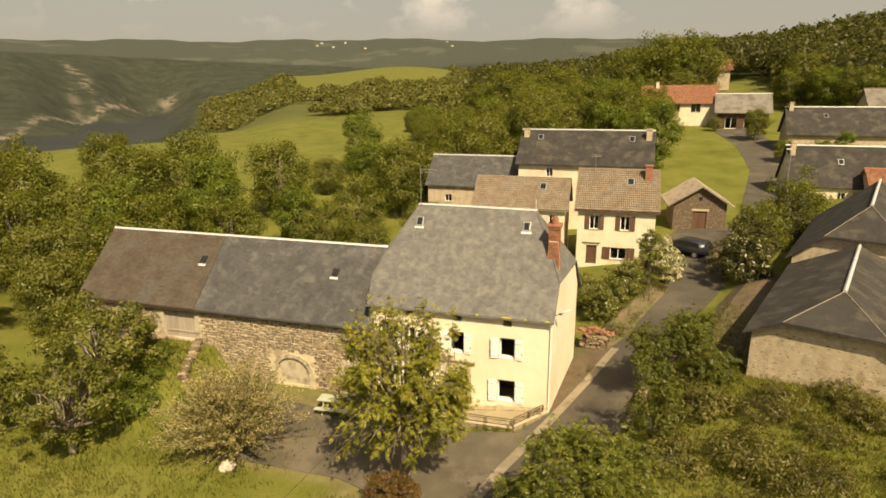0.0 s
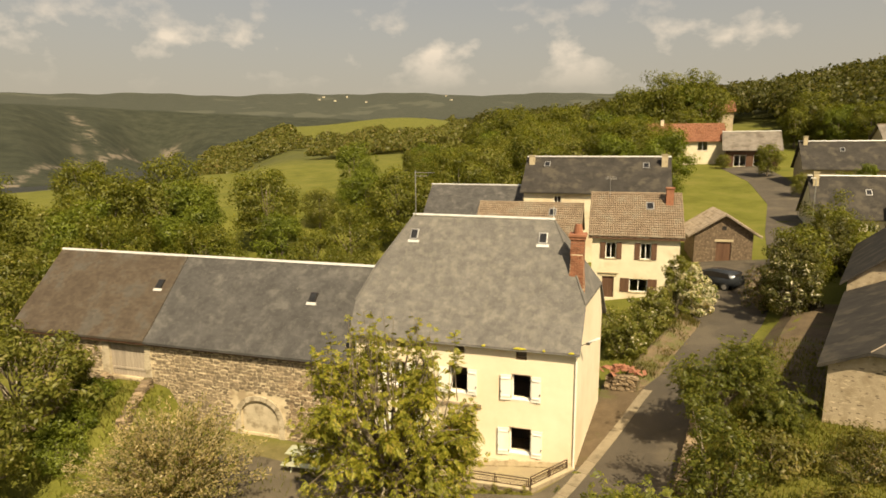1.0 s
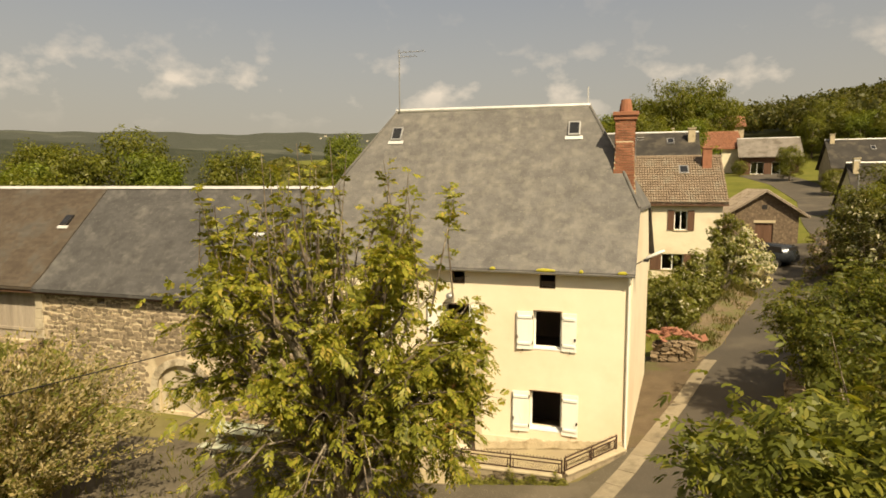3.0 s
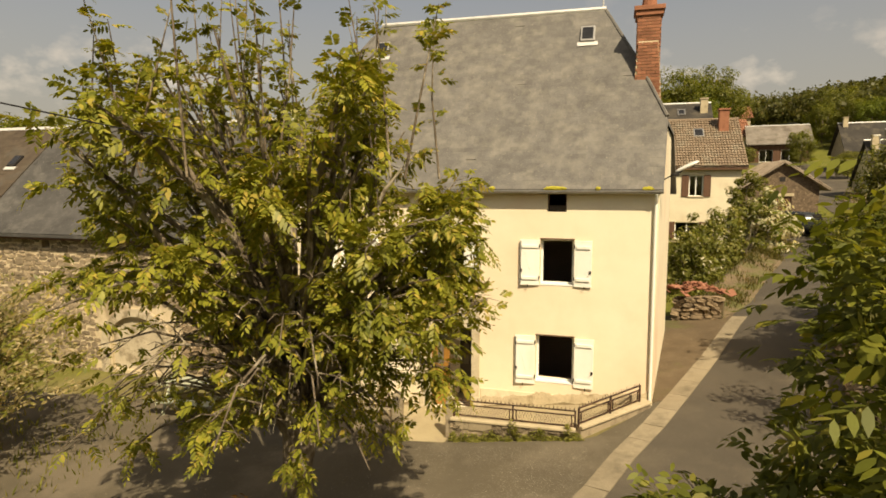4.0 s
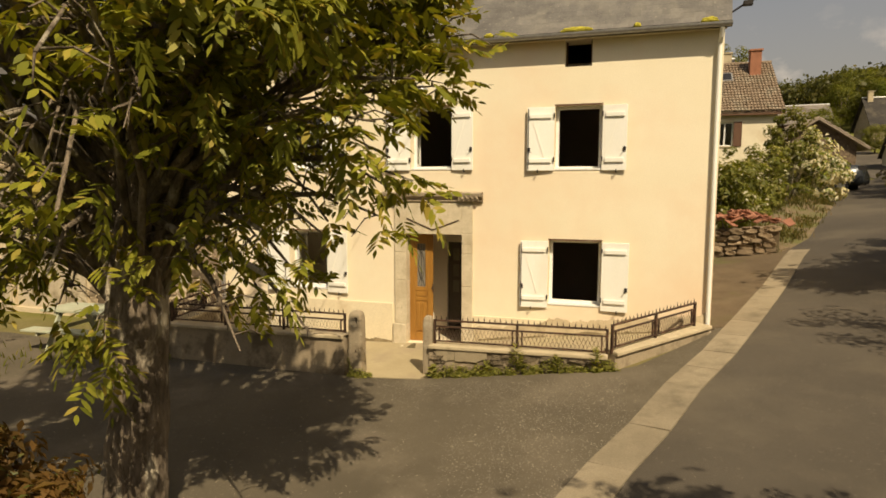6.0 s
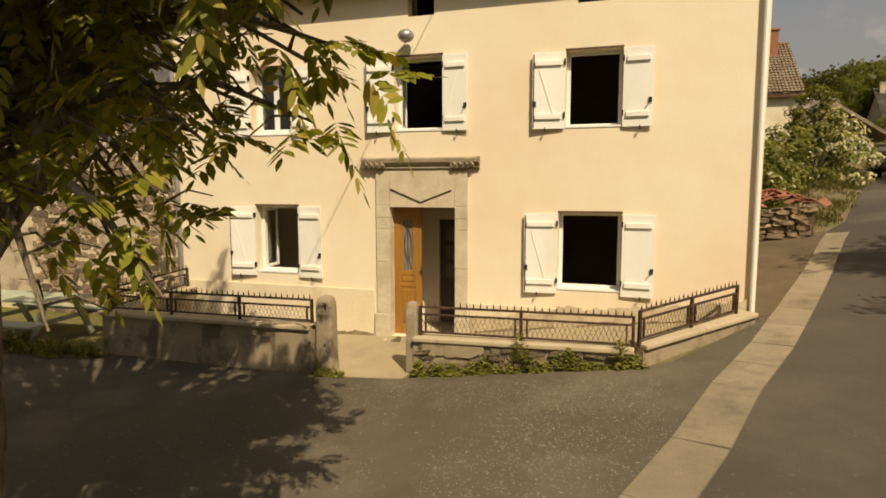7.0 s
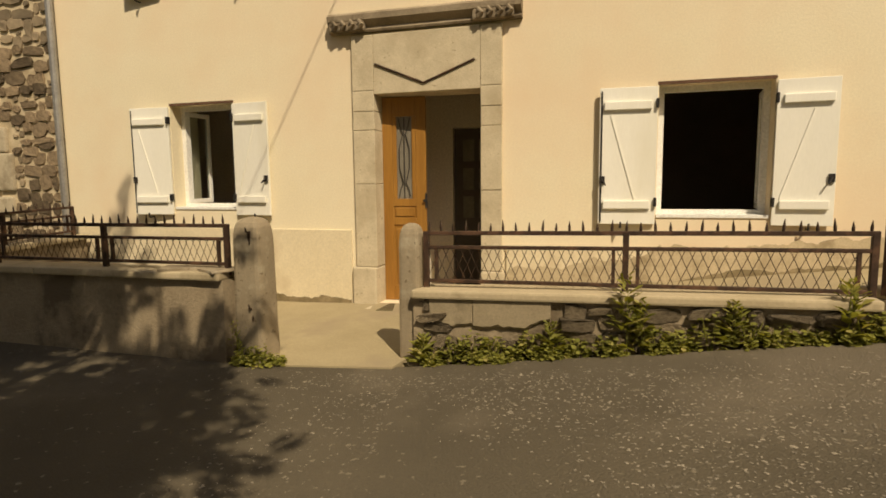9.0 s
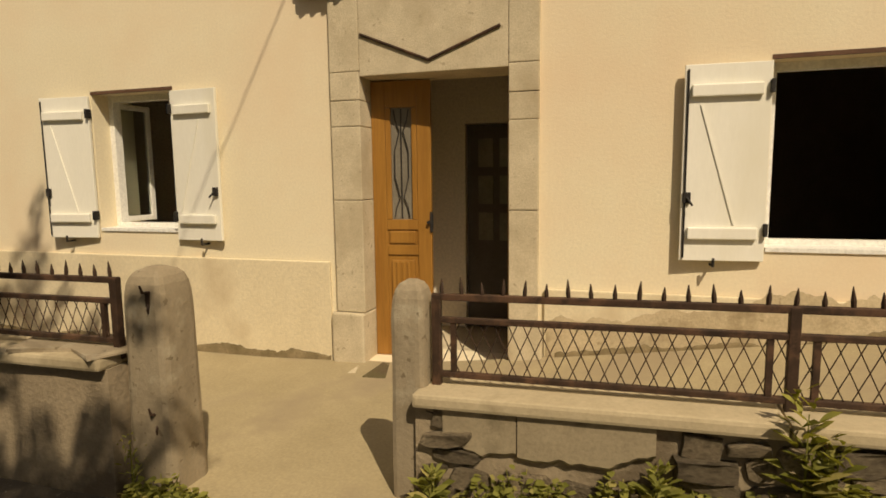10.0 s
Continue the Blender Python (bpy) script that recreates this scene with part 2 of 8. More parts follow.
GRIT = surface("pale_grit", (0.14, 0.12, 0.088), (0.32, 0.275, 0.20), 8, 0.9, 0.2, 60, 0.003, island=0.3)
SHED_STONE = surface("dark_basalt_rubble", (0.085, 0.06, 0.038), (0.20, 0.145, 0.092), 3.5, 0.95, 0.9, 14, 0.03, stain=(0.25, 0.19, 0.12), stain_scale=5, stain_at=(0.56, 0.62))
SHED_TILE = surface("bleached_clay_tile", (0.25, 0.20, 0.145), (0.34, 0.28, 0.205), 1.2, 0.95, 0.4, 40, 0.008, island=0.12, stain=(0.20, 0.155, 0.105), stain_scale=1.2)
INNER_DOOR = surface("dark_grey_door_paint", (0.085, 0.072, 0.058), (0.12, 0.102, 0.082), 4, 0.6, 0.2, 50, 0.003)
PATCH = surface("smoothed_cement", (0.26, 0.21, 0.13), (0.345, 0.283, 0.18), 3, 0.95, 0.3, 60, 0.006, stain=(0.19, 0.155, 0.095), stain_scale=5, stain_at=(0.52, 0.66), vary=0.04)
RUBBLE = surface("warm_rubble", (0.21, 0.16, 0.098), (0.40, 0.32, 0.20), 8, 0.95, 1.0, 40, 0.02, vary=0.42, stain=(0.15, 0.115, 0.07), stain_scale=3)
EARTH = surface("bare_earth", (0.17, 0.12, 0.07), (0.27, 0.20, 0.12), 1.2, 0.95, 0.8, 25, 0.02, stain=(0.13, 0.13, 0.04), stain_scale=0.8)
BANK_EARTH = surface("dry_bank_earth", (0.125, 0.09, 0.05), (0.205, 0.152, 0.086), 1.4, 0.95, 0.9, 25, 0.02, stain=(0.115, 0.11, 0.036), stain_scale=1.1, stain_at=(0.48, 0.6))
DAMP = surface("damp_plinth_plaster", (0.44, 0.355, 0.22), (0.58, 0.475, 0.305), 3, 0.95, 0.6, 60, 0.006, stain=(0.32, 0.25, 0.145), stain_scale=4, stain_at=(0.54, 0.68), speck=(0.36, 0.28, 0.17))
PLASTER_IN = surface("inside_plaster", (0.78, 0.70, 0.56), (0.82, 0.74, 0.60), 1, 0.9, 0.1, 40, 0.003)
# dark copy of the inside plaster: the unlit rooms' shade is in its colour
SHADED_IN = surface("room_shade_plaster", (0.20, 0.165, 0.125), (0.27, 0.22, 0.165), 1, 0.9, 0.0)
BARK = surface("bark", (0.07, 0.052, 0.034), (0.26, 0.205, 0.14), 6, 0.95, 1.0, 24, 0.05, stretch=(1, 1, 0.35), stain=(0.36, 0.31, 0.22), stain_scale=3.5, stain_at=(0.54, 0.60))
WATER = surface("lake_water", (0.030, 0.031, 0.024), (0.044, 0.044, 0.033), 0.01, 0.5, 0.05, 0.3, 0.05, specular=0.04)
CAR_PAINT = surface("dark_grey_car_paint", (0.04, 0.045, 0.05), (0.05, 0.055, 0.06), 2, 0.25, 0.0, metal=0.5)
RUBBER = surface("rubber", (0.015, 0.015, 0.015), (0.025, 0.025, 0.025), 10, 0.8, 0.2)
ROCK = surface("pale_rock", (0.42, 0.37, 0.27), (0.56, 0.50, 0.38), 3, 0.9, 0.7, 30, 0.02)
LOGS = surface("stacked_red_tiles", (0.30, 0.12, 0.07), (0.42, 0.2, 0.12), 3, 0.9, 0.4, 30, 0.01, island=0.4)
GLASS = glass("window_glass")
ROOF_GLASS = surface("dark_roof_pane", (0.018, 0.018, 0.018), (0.03, 0.03, 0.03), 2, 0.15, 0.0, specular=0.4)
DOOR_GLASS = surface("frosted_door_glass", (0.17, 0.15, 0.115), (0.25, 0.225, 0.175), 3, 0.22, 0.1, 60, 0.002, specular=0.5)
GREY_ROOF = surface("weathered_grey_roof", (0.15, 0.13, 0.105), (0.23, 0.20, 0.16), 0.8, 0.95, 0.4, 20, 0.01, stain=(0.12, 0.10, 0.075), stain_scale=0.6)
MOSS = surface("yellow_moss", (0.30, 0.27, 0.03), (0.50, 0.43, 0.05), 12, 0.95, 0.8, 60, 0.01)
DARK_EARTH = surface("trodden_dark_earth", (0.088, 0.062, 0.034), (0.145, 0.105, 0.06), 1.3, 0.95, 0.8, 40, 0.012, stain=(0.11, 0.10, 0.036), stain_scale=0.7, stain_at=(0.52, 0.66), speck=(0.19, 0.15, 0.10))
LAMP_GLASS = surface("milky_lamp_glass", (0.62, 0.6, 0.52), (0.7, 0.68, 0.6), 3, 0.25, 0.0)
L_MAIN = leafy("ash_leaf", (0.13, 0.145, 0.02), (0.31, 0.305, 0.042), (0.40, 0.312, 0.07), 0.36)
L_WALNUT = leafy("walnut_leaf", (0.088, 0.102, 0.018), (0.195, 0.21, 0.036), (0.28, 0.255, 0.05))
L_WOOD = leafy("wood_leaf", (0.10, 0.115, 0.017), (0.185, 0.195, 0.03), (0.245, 0.23, 0.045))
L_FARWOOD = leafy("far_wood_leaf", (0.062, 0.068, 0.017), (0.115, 0.115, 0.028), (0.145, 0.125, 0.045))
L_SLOPE = leafy("slope_wood_leaf", (0.11, 0.118, 0.028), (0.19, 0.19, 0.045), (0.24, 0.195, 0.07))
L_BANK = leafy("bank_leaf", (0.105, 0.105, 0.024), (0.205, 0.19, 0.048), (0.28, 0.225, 0.085))
L_DARK = leafy("dark_walnut_leaf", (0.068, 0.082, 0.015), (0.15, 0.165, 0.028), (0.21, 0.195, 0.042))
L_LILAC = leafy("pale_lilac_blossom", (0.30, 0.23, 0.18), (0.46, 0.37, 0.30), (0.16, 0.16, 0.06))
L_SCRUB = leafy("scrub_leaf", (0.075, 0.075, 0.022), (0.165, 0.15, 0.042), (0.24, 0.17, 0.08))
L_APPLE = leafy("orchard_leaf", (0.105, 0.118, 0.02), (0.215, 0.22, 0.045), (0.28, 0.25, 0.075))
L_BRIGHT = leafy("bright_leaf", (0.10, 0.13, 0.018), (0.20, 0.24, 0.035))
L_FADED = leafy("faded_blossom", (0.30, 0.25, 0.11), (0.50, 0.41, 0.22), (0.60, 0.50, 0.32))
L_WHITE = leafy("white_blossom", (0.55, 0.5, 0.36), (0.75, 0.7, 0.54), (0.12, 0.14, 0.04))
L_RED = leafy("red_hedge_leaf", (0.14, 0.085, 0.028), (0.26, 0.14, 0.045), (0.14, 0.15, 0.04))
L_WEED = leafy("weed_leaf", (0.19, 0.20, 0.045), (0.38, 0.375, 0.10), (0.48, 0.42, 0.16))
L_GRASS = leafy("grass_blade", (0.105, 0.118, 0.018), (0.20, 0.20, 0.035), (0.29, 0.24, 0.08))


def ground_material():
    """Meadow near by, woods on the far slopes and bare rock on the steep bank, by place in the plan; haze is mixed into
    the far plateau's colour.
    """
    mat = bpy.data.materials.new("meadow_and_woods")
    mat.use_nodes = True
    nt = mat.node_tree
    p = nt.nodes["Principled BSDF"]
    tc = nt.nodes.new("ShaderNodeTexCoord").outputs["Object"]
    at = nt.nodes.new("ShaderNodeAttribute")
    at.attribute_name = "cover"
    sep = nt.nodes.new("ShaderNodeSeparateColor")
    nt.links.new(at.outputs["Color"], sep.inputs["Color"])
    g = ramp_node(nt, [(0.28, (0.085, 0.092, 0.018)), (0.5, (0.135, 0.138, 0.028)), (0.75, (0.185, 0.17, 0.05))])
    nt.links.new(noise_node(nt, tc, 0.22, 8, 0.65), g.inputs["Fac"])
    fine = ramp_node(nt, [(0.25, (0.65, 0.68, 0.6)), (0.75, (1.25, 1.2, 1.1))])
    nt.links.new(noise_node(nt, tc, 9, 5, 0.7), fine.inputs["Fac"])
    grass = mixed(nt, 0.8, g.outputs["Color"], fine.outputs["Color"], "MULTIPLY")
    w = ramp_node(nt, [(0.36, (0.030, 0.034, 0.022)), (0.5, (0.041, 0.045, 0.029)), (0.64, (0.056, 0.058, 0.038))])
    nt.links.new(noise_node(nt, tc, 0.035, 9, 0.72), w.inputs["Fac"])
    meadow = ramp_node(nt, [(0.60, (0, 0, 0)), (0.63, (1, 1, 1))])
    nt.links.new(noise_node(nt, tc, 0.0042, 3, 0.5), meadow.inputs["Fac"])
    # woods with meadow patches, then half greyed: distance haze painted into the plateau
    hazed_fields = mixed(nt, meadow.outputs["Color"], w.outputs["Color"], (0.088, 0.09, 0.06))
    hazed_fields = mixed(nt, 0.5, hazed_fields, (0.078, 0.082, 0.064))
    wood = mixed(nt, at.outputs["Alpha"], w.outputs["Color"], hazed_fields)
    col = mixed(nt, sep.outputs["Red"], grass, wood)
    patch = ramp_node(nt, [(0.47, (0, 0, 0)), (0.54, (1, 1, 1))])
    nt.links.new(noise_node(nt, tc, 0.03, 8, 0.7), patch.inputs["Fac"])
    bare = mixed(nt, 1.0, patch.outputs["Color"], sep.outputs["Green"], "MULTIPLY")
    col = mixed(nt, bare, col, (0.20, 0.165, 0.12))
    e = ramp_node(nt, [(0.3, (0.15, 0.115, 0.06)), (0.7, (0.27, 0.21, 0.12))])
    nt.links.new(noise_node(nt, tc, 1.5, 6, 0.6), e.inputs["Fac"])
    col = mixed(nt, sep.outputs["Blue"], col, e.outputs["Color"])
    nt.links.new(col, p.inputs["Base Color"])
    p.inputs["Roughness"].default_value, p.inputs["Specular IOR Level"].default_value = 0.95, 0.1
    b = nt.nodes.new("ShaderNodeBump")
    b.inputs["Strength"].default_value, b.inputs["Distance"].default_value = 0.7, 0.06
    nt.links.new(noise_node(nt, tc, 6, 6, 0.7), b.inputs["Height"])
    b2 = nt.nodes.new("ShaderNodeBump")
    b2.inputs["Strength"].default_value, b2.inputs["Distance"].default_value = 0.5, 6.0
    far = nt.nodes.new("ShaderNodeMath")
    far.operation = "MULTIPLY"
    nt.links.new(noise_node(nt, tc, 0.06, 5, 0.65), far.inputs[0])
    nt.links.new(sep.outputs["Red"], far.inputs[1])
    nt.links.new(far.outputs[0], b2.inputs["Height"])
    nt.links.new(b.outputs["Normal"], b2.inputs["Normal"])
    nt.links.new(b2.outputs["Normal"], p.inputs["Normal"])
    return mat


GROUND = ground_material()


# ---- building blocks ----
def mesh_object(name, bm, mat, smooth=False):
    me = bpy.data.meshes.new(name)
    bm.to_mesh(me)
    bm.free()
    if mat:
        me.materials.append(mat)
    if smooth:
        me.shade_smooth()
    return new(name, me)


def part(name, bm, mat, parent, label="", smooth=False):
    """One mesh object under a thing or a part, in the thing's own coordinates."""
    ob = mesh_object(name, bm, mat, smooth)
    ob.parent = parent
    if label:
        ob["label"] = label
    return ob


def thing(name, m, label, category, group="", kind=""):
    ob = new(name)
    ob.empty_display_size = 0.2
    ob.matrix_basis = m if isinstance(m, Matrix) else Matrix.Translation(m)
    return tagged(ob, label, category, group, kind)


def lone(name, bm, mat, label, category, group="", kind="", smooth=False):
    """A thing of one mesh."""
    return tagged(mesh_object(name, bm, mat, smooth), label, category, group, kind)


def cards(name, quads, mat, parent=None):
    """Many loose polygons, as one mesh, from an array of count x corners x 3."""
    q = np.asarray(quads, dtype=np.float32)
    n, k = q.shape[:2]
    me = bpy.data.meshes.new(name)
    me.vertices.add(n * k)
    me.vertices.foreach_set("co", q.ravel())
    me.loops.add(n * k)
    me.loops.foreach_set("vertex_index", np.arange(n * k, dtype=np.int32))
    me.polygons.add(n)
    me.polygons.foreach_set("loop_start", np.arange(0, n * k, k, dtype=np.int32))
    me.update(calc_edges=True)
    me.materials.append(mat)
    ob = new(name, me)
    ob.parent = parent
    return ob


def solids(name, verts, faces, mat, parent=None):
    """Many copies-in-place of one small solid: verts count x k x 3, faces of one solid."""
    v = np.asarray(verts, dtype=np.float32)
    n, k = v.shape[:2]
    f = np.asarray(faces, dtype=np.int32)
    allf = (f[None] + (np.arange(n) * k)[:, None, None]).reshape(-1, f.shape[1])
    me = bpy.data.meshes.new(name)
    me.vertices.add(n * k)
    me.vertices.foreach_set("co", v.ravel())
    me.loops.add(allf.size)
    me.loops.foreach_set("vertex_index", allf.ravel())
    me.polygons.add(len(allf))
    me.polygons.foreach_set("loop_start", np.arange(0, allf.size, f.shape[1], dtype=np.int32))
    me.update(calc_edges=True)
    me.shade_flat()
    if mat:
        me.materials.append(mat)
    ob = new(name, me)
    ob.parent = parent
    return ob


BOX_FACES = [(0, 3, 2, 1), (4, 5, 6, 7), (0, 1, 5, 4), (1, 2, 6, 5), (2, 3, 7, 6), (3, 0, 4, 7)]


def box(bm, x0, x1, y0, y1, z0, z1, m=None, bevel=0.0):
    vs = [bm.verts.new(c) for c in ((x0, y0, z0), (x1, y0, z0), (x1, y1, z0), (x0, y1, z0), (x0, y0, z1), (x1, y0, z1), (x1, y1, z1), (x0, y1, z1))]
    fs = [bm.faces.new([vs[i] for i in f]) for f in BOX_FACES]
    if bevel:
        done = bmesh.ops.bevel(bm, geom=list({e for f in fs for e in f.edges}), offset=bevel, segments=2, affect="EDGES", profile=0.6)
        vs = list({v for f in done["faces"] for v in f.verts} | {v for v in vs if v.is_valid})
    if m is not None:
        bmesh.ops.transform(bm, matrix=m, verts=vs)
    return vs


def boxed(x0, x1, y0, y1, z0, z1, bevel=0.0, m=None):
    bm = bmesh.new()
    box(bm, x0, x1, y0, y1, z0, z1, m, bevel)
    return bm


def tube(bm, points, radii, seg=8, cap=True):
    pts = [Vector(p) for p in points]
    rings = []
    side = None
    for i, p in enumerate(pts):
        way = (pts[min(i + 1, len(pts) - 1)] - pts[max(i - 1, 0)]).normalized()
        if side is None:
            side = way.orthogonal().normalized()
        side = (side - way * side.dot(way)).normalized()
        up = way.cross(side)
        r = radii[i] if hasattr(radii, "__len__") else radii
        rings.append([bm.verts.new(p + (side * math.cos(a) + up * math.sin(a)) * r) for a in (2 * math.pi * j / seg for j in range(seg))])
    for a, b in zip(rings, rings[1:]):
        for j in range(seg):
            bm.faces.new((a[j], a[(j + 1) % seg], b[(j + 1) % seg], b[j]))
    if cap:
        bm.faces.new(rings[0][::-1])
        bm.faces.new(rings[-1])


def prism(bm, outline, way):
    """A solid from a flat outline pushed along way."""
    a = [bm.verts.new(p) for p in outline]
    b = [bm.verts.new(Vector(p) + Vector(way)) for p in outline]
    bm.faces.new(a[::-1])
    bm.faces.new(b)
    for i in range(len(a)):
        j = (i + 1) % len(a)
        bm.faces.new((a[i], a[j], b[j], b[i]))
    bmesh.ops.recalc_face_normals(bm, faces=bm.faces[:])


def wall_panel(bm, x0, x1, z0, z1, y0, y1, holes):
    """An upright wall with thickness and openings through it."""
    xs = sorted({x0, x1, *[h[0] for h in holes], *[h[1] for h in holes]})
    zs = sorted({z0, z1, *[h[2] for h in holes], *[h[3] for h in holes]})
    made = {}

    def v(x, y, z):
        if (x, y, z) not in made:
            made[(x, y, z)] = bm.verts.new((x, y, z))
        return made[(x, y, z)]

    def hole(i, k):
        if not (0 <= i < len(xs) - 1 and 0 <= k < len(zs) - 1):
            return True
        cx, cz = (xs[i] + xs[i + 1]) / 2, (zs[k] + zs[k + 1]) / 2
        return any(a < cx < b and c < cz < d for a, b, c, d in holes)

    for i in range(len(xs) - 1):
        for k in range(len(zs) - 1):
            if hole(i, k):
                continue
            a, b, c, d = xs[i], xs[i + 1], zs[k], zs[k + 1]
            bm.faces.new((v(a, y0, c), v(b, y0, c), v(b, y0, d), v(a, y0, d)))
            bm.faces.new((v(a, y1, d), v(b, y1, d), v(b, y1, c), v(a, y1, c)))
            if hole(i - 1, k):
                bm.faces.new((v(a, y1, c), v(a, y0, c), v(a, y0, d), v(a, y1, d)))
            if hole(i + 1, k):
                bm.faces.new((v(b, y0, c), v(b, y1, c), v(b, y1, d), v(b, y0, d)))
            if hole(i, k - 1):
                bm.faces.new((v(a, y1, c), v(b, y1, c), v(b, y0, c), v(a, y0, c)))
            if hole(i, k + 1):
                bm.faces.new((v(a, y0, d), v(b, y0, d), v(b, y1, d), v(a, y1, d)))


def slate_cover(name, profile, left, right, mat, parent, width=0.26, row=0.19, seed=1, thick=0.0009):
    """Overlapping slates on a slope. profile: (y, z) from the eave up; left(y), right(y): the slope's side edges."""
    rng = np.random.default_rng(seed)
    pts = np.array(profile, float)
    run = np.r_[0, np.cumsum(np.hypot(*np.diff(pts, axis=0).T))]
    out = []
    for s in np.arange(0, run[-1] - row * 0.2, row):
        y0, z0 = np.interp(s, run, pts[:, 0]), np.interp(s, run, pts[:, 1])
        s1 = min(s + row, run[-1])
        y1, z1 = np.interp(s1, run, pts[:, 0]), np.interp(s1, run, pts[:, 1])
        n = np.array([0, -(z1 - z0), y1 - y0])
        n /= np.linalg.norm(n)
        d = np.array([0, y1 - y0, z1 - z0]) / math.hypot(y1 - y0, z1 - z0)
        e = np.array([1.0, 0, 0])
        p0, p1 = np.array([0, y0, z0]), np.array([0, y1, z1])
        x = left(y0) - rng.uniform(0, width)
        while x < right(y0):
            w = width * rng.uniform(0.7, 1.4)
            a, b, a2, b2 = max(x, left(y0)), min(x + w - 0.001, right(y0)), max(x, left(y1)), min(x + w - 0.001, right(y1))
            x += w
            if b - a < 0.03 or b2 - a2 < 0.01:
                continue
            h = 0.008 + thick * rng.uniform(0, 2) + (0.02 * rng.random() if rng.random() < 0.006 else 0)
            k = thick * rng.uniform(0.5, 1.5)
            top = [p0 + e * a + n * (h + k), p0 + e * b + n * (h + k), p1 + e * b2 + n * h, p1 + e * a2 + n * h]
            low = [p0 + e * a - n * 0.02, p0 + e * b - n * 0.02, p1 + e * b2 - n * 0.02, p1 + e * a2 - n * 0.02]
            out.append(low + top)
    ob = solids(name, out, BOX_FACES, mat, parent)
    ob["kind"] = "stuff"
    return ob


# ---- the lie of the land ----
EYE0 = (7.5, -28.0)
RADII = np.array([60, 85, 130, 170, 300, 450, 700, 1000, 1300, 1600, 2100, 3000, 4600], float)
BEARINGS = np.array([-25, -8, 8, 20, 30, 37, 42, 47, 52, 60], float)
LIE = np.array([
    [2.8, 4.5, 11, 19, 41, 50, 52, 54, 62, 80, 100, 150, 150],
    [2.8, 4.5, 10, 16.5, 30, 34, 38, 42, 58, 80, 110, 225, 225],
    [2.6, 5.0, 9, 13, 20, 25, 30, 35, 55, 75, 110, 250, 250],
    [2.6, 5.5, 8.5, 10, 13, 24, 44, 40, 45, 75, 95, 258, 258],
    [2.0, 6.0, 7, 8.5, 9, 18, 34, 10, 35, 85, 85, 250, 250],
    [1.7, 5.2, 6, 6.5, -1, 2, 10, -26, 20, 95, 85, 244, 244],
    [1.5, 4.5, 5.5, 4.5, -6, -16, -28, -28, -27, 100, 85, 238, 238],
    [1.35, 4.0, 5.1, 4.0, -7, -22, -28, -26.5, 50, 102, 85, 230, 230],
    [1.2, 3.6, 4.7, 3.4, -8, -27, -28, 25, 85, 103, 85, 220, 220],
    [1.0, 3.0, 4, 2.5, -9, -28, -24, 60, 90, 102, 85, 205, 205]])
ROAD_U = np.array([-60, -20, -1.3, -0.1, 2.0, 4.0, 6.2, 7.5, 12.3, 19, 22.3, 40], float)
ROAD_Z = np.array([0.0, -0.10, -0.22, -0.16, 0.20, 0.48, 0.73, 1.0, 2.0, 2.75, 3.2, 5.0])
ROAD_LEFT = [(-1.0, -75), (1.2, -30), (2.0, -12), (2.5, -7.2), (3.18, -4.9), (4.1, -2.3), (5.4, 1.6), (7.4, 7.0), (8.4, 9.6), (11, 17), (13.2, 23), (19.6, 35), (22, 48), (25.5, 64), (26, 80), (24, 94)]
ROAD_RIGHT = [(3.5, -75), (6.0, -30), (6.5, -12), (6.9, -7), (7.5, -4.8), (8.6, -1.5), (9.6, 2), (11.2, 7), (12.2, 9.6), (15.4, 17), (17.4, 23), (23, 35), (27, 48), (30.5, 64), (32, 80), (31, 97)]


def ease(a, b, v):
    t = np.clip((v - a) / (b - a), 0, 1)
    return t * t * (3 - 2 * t)


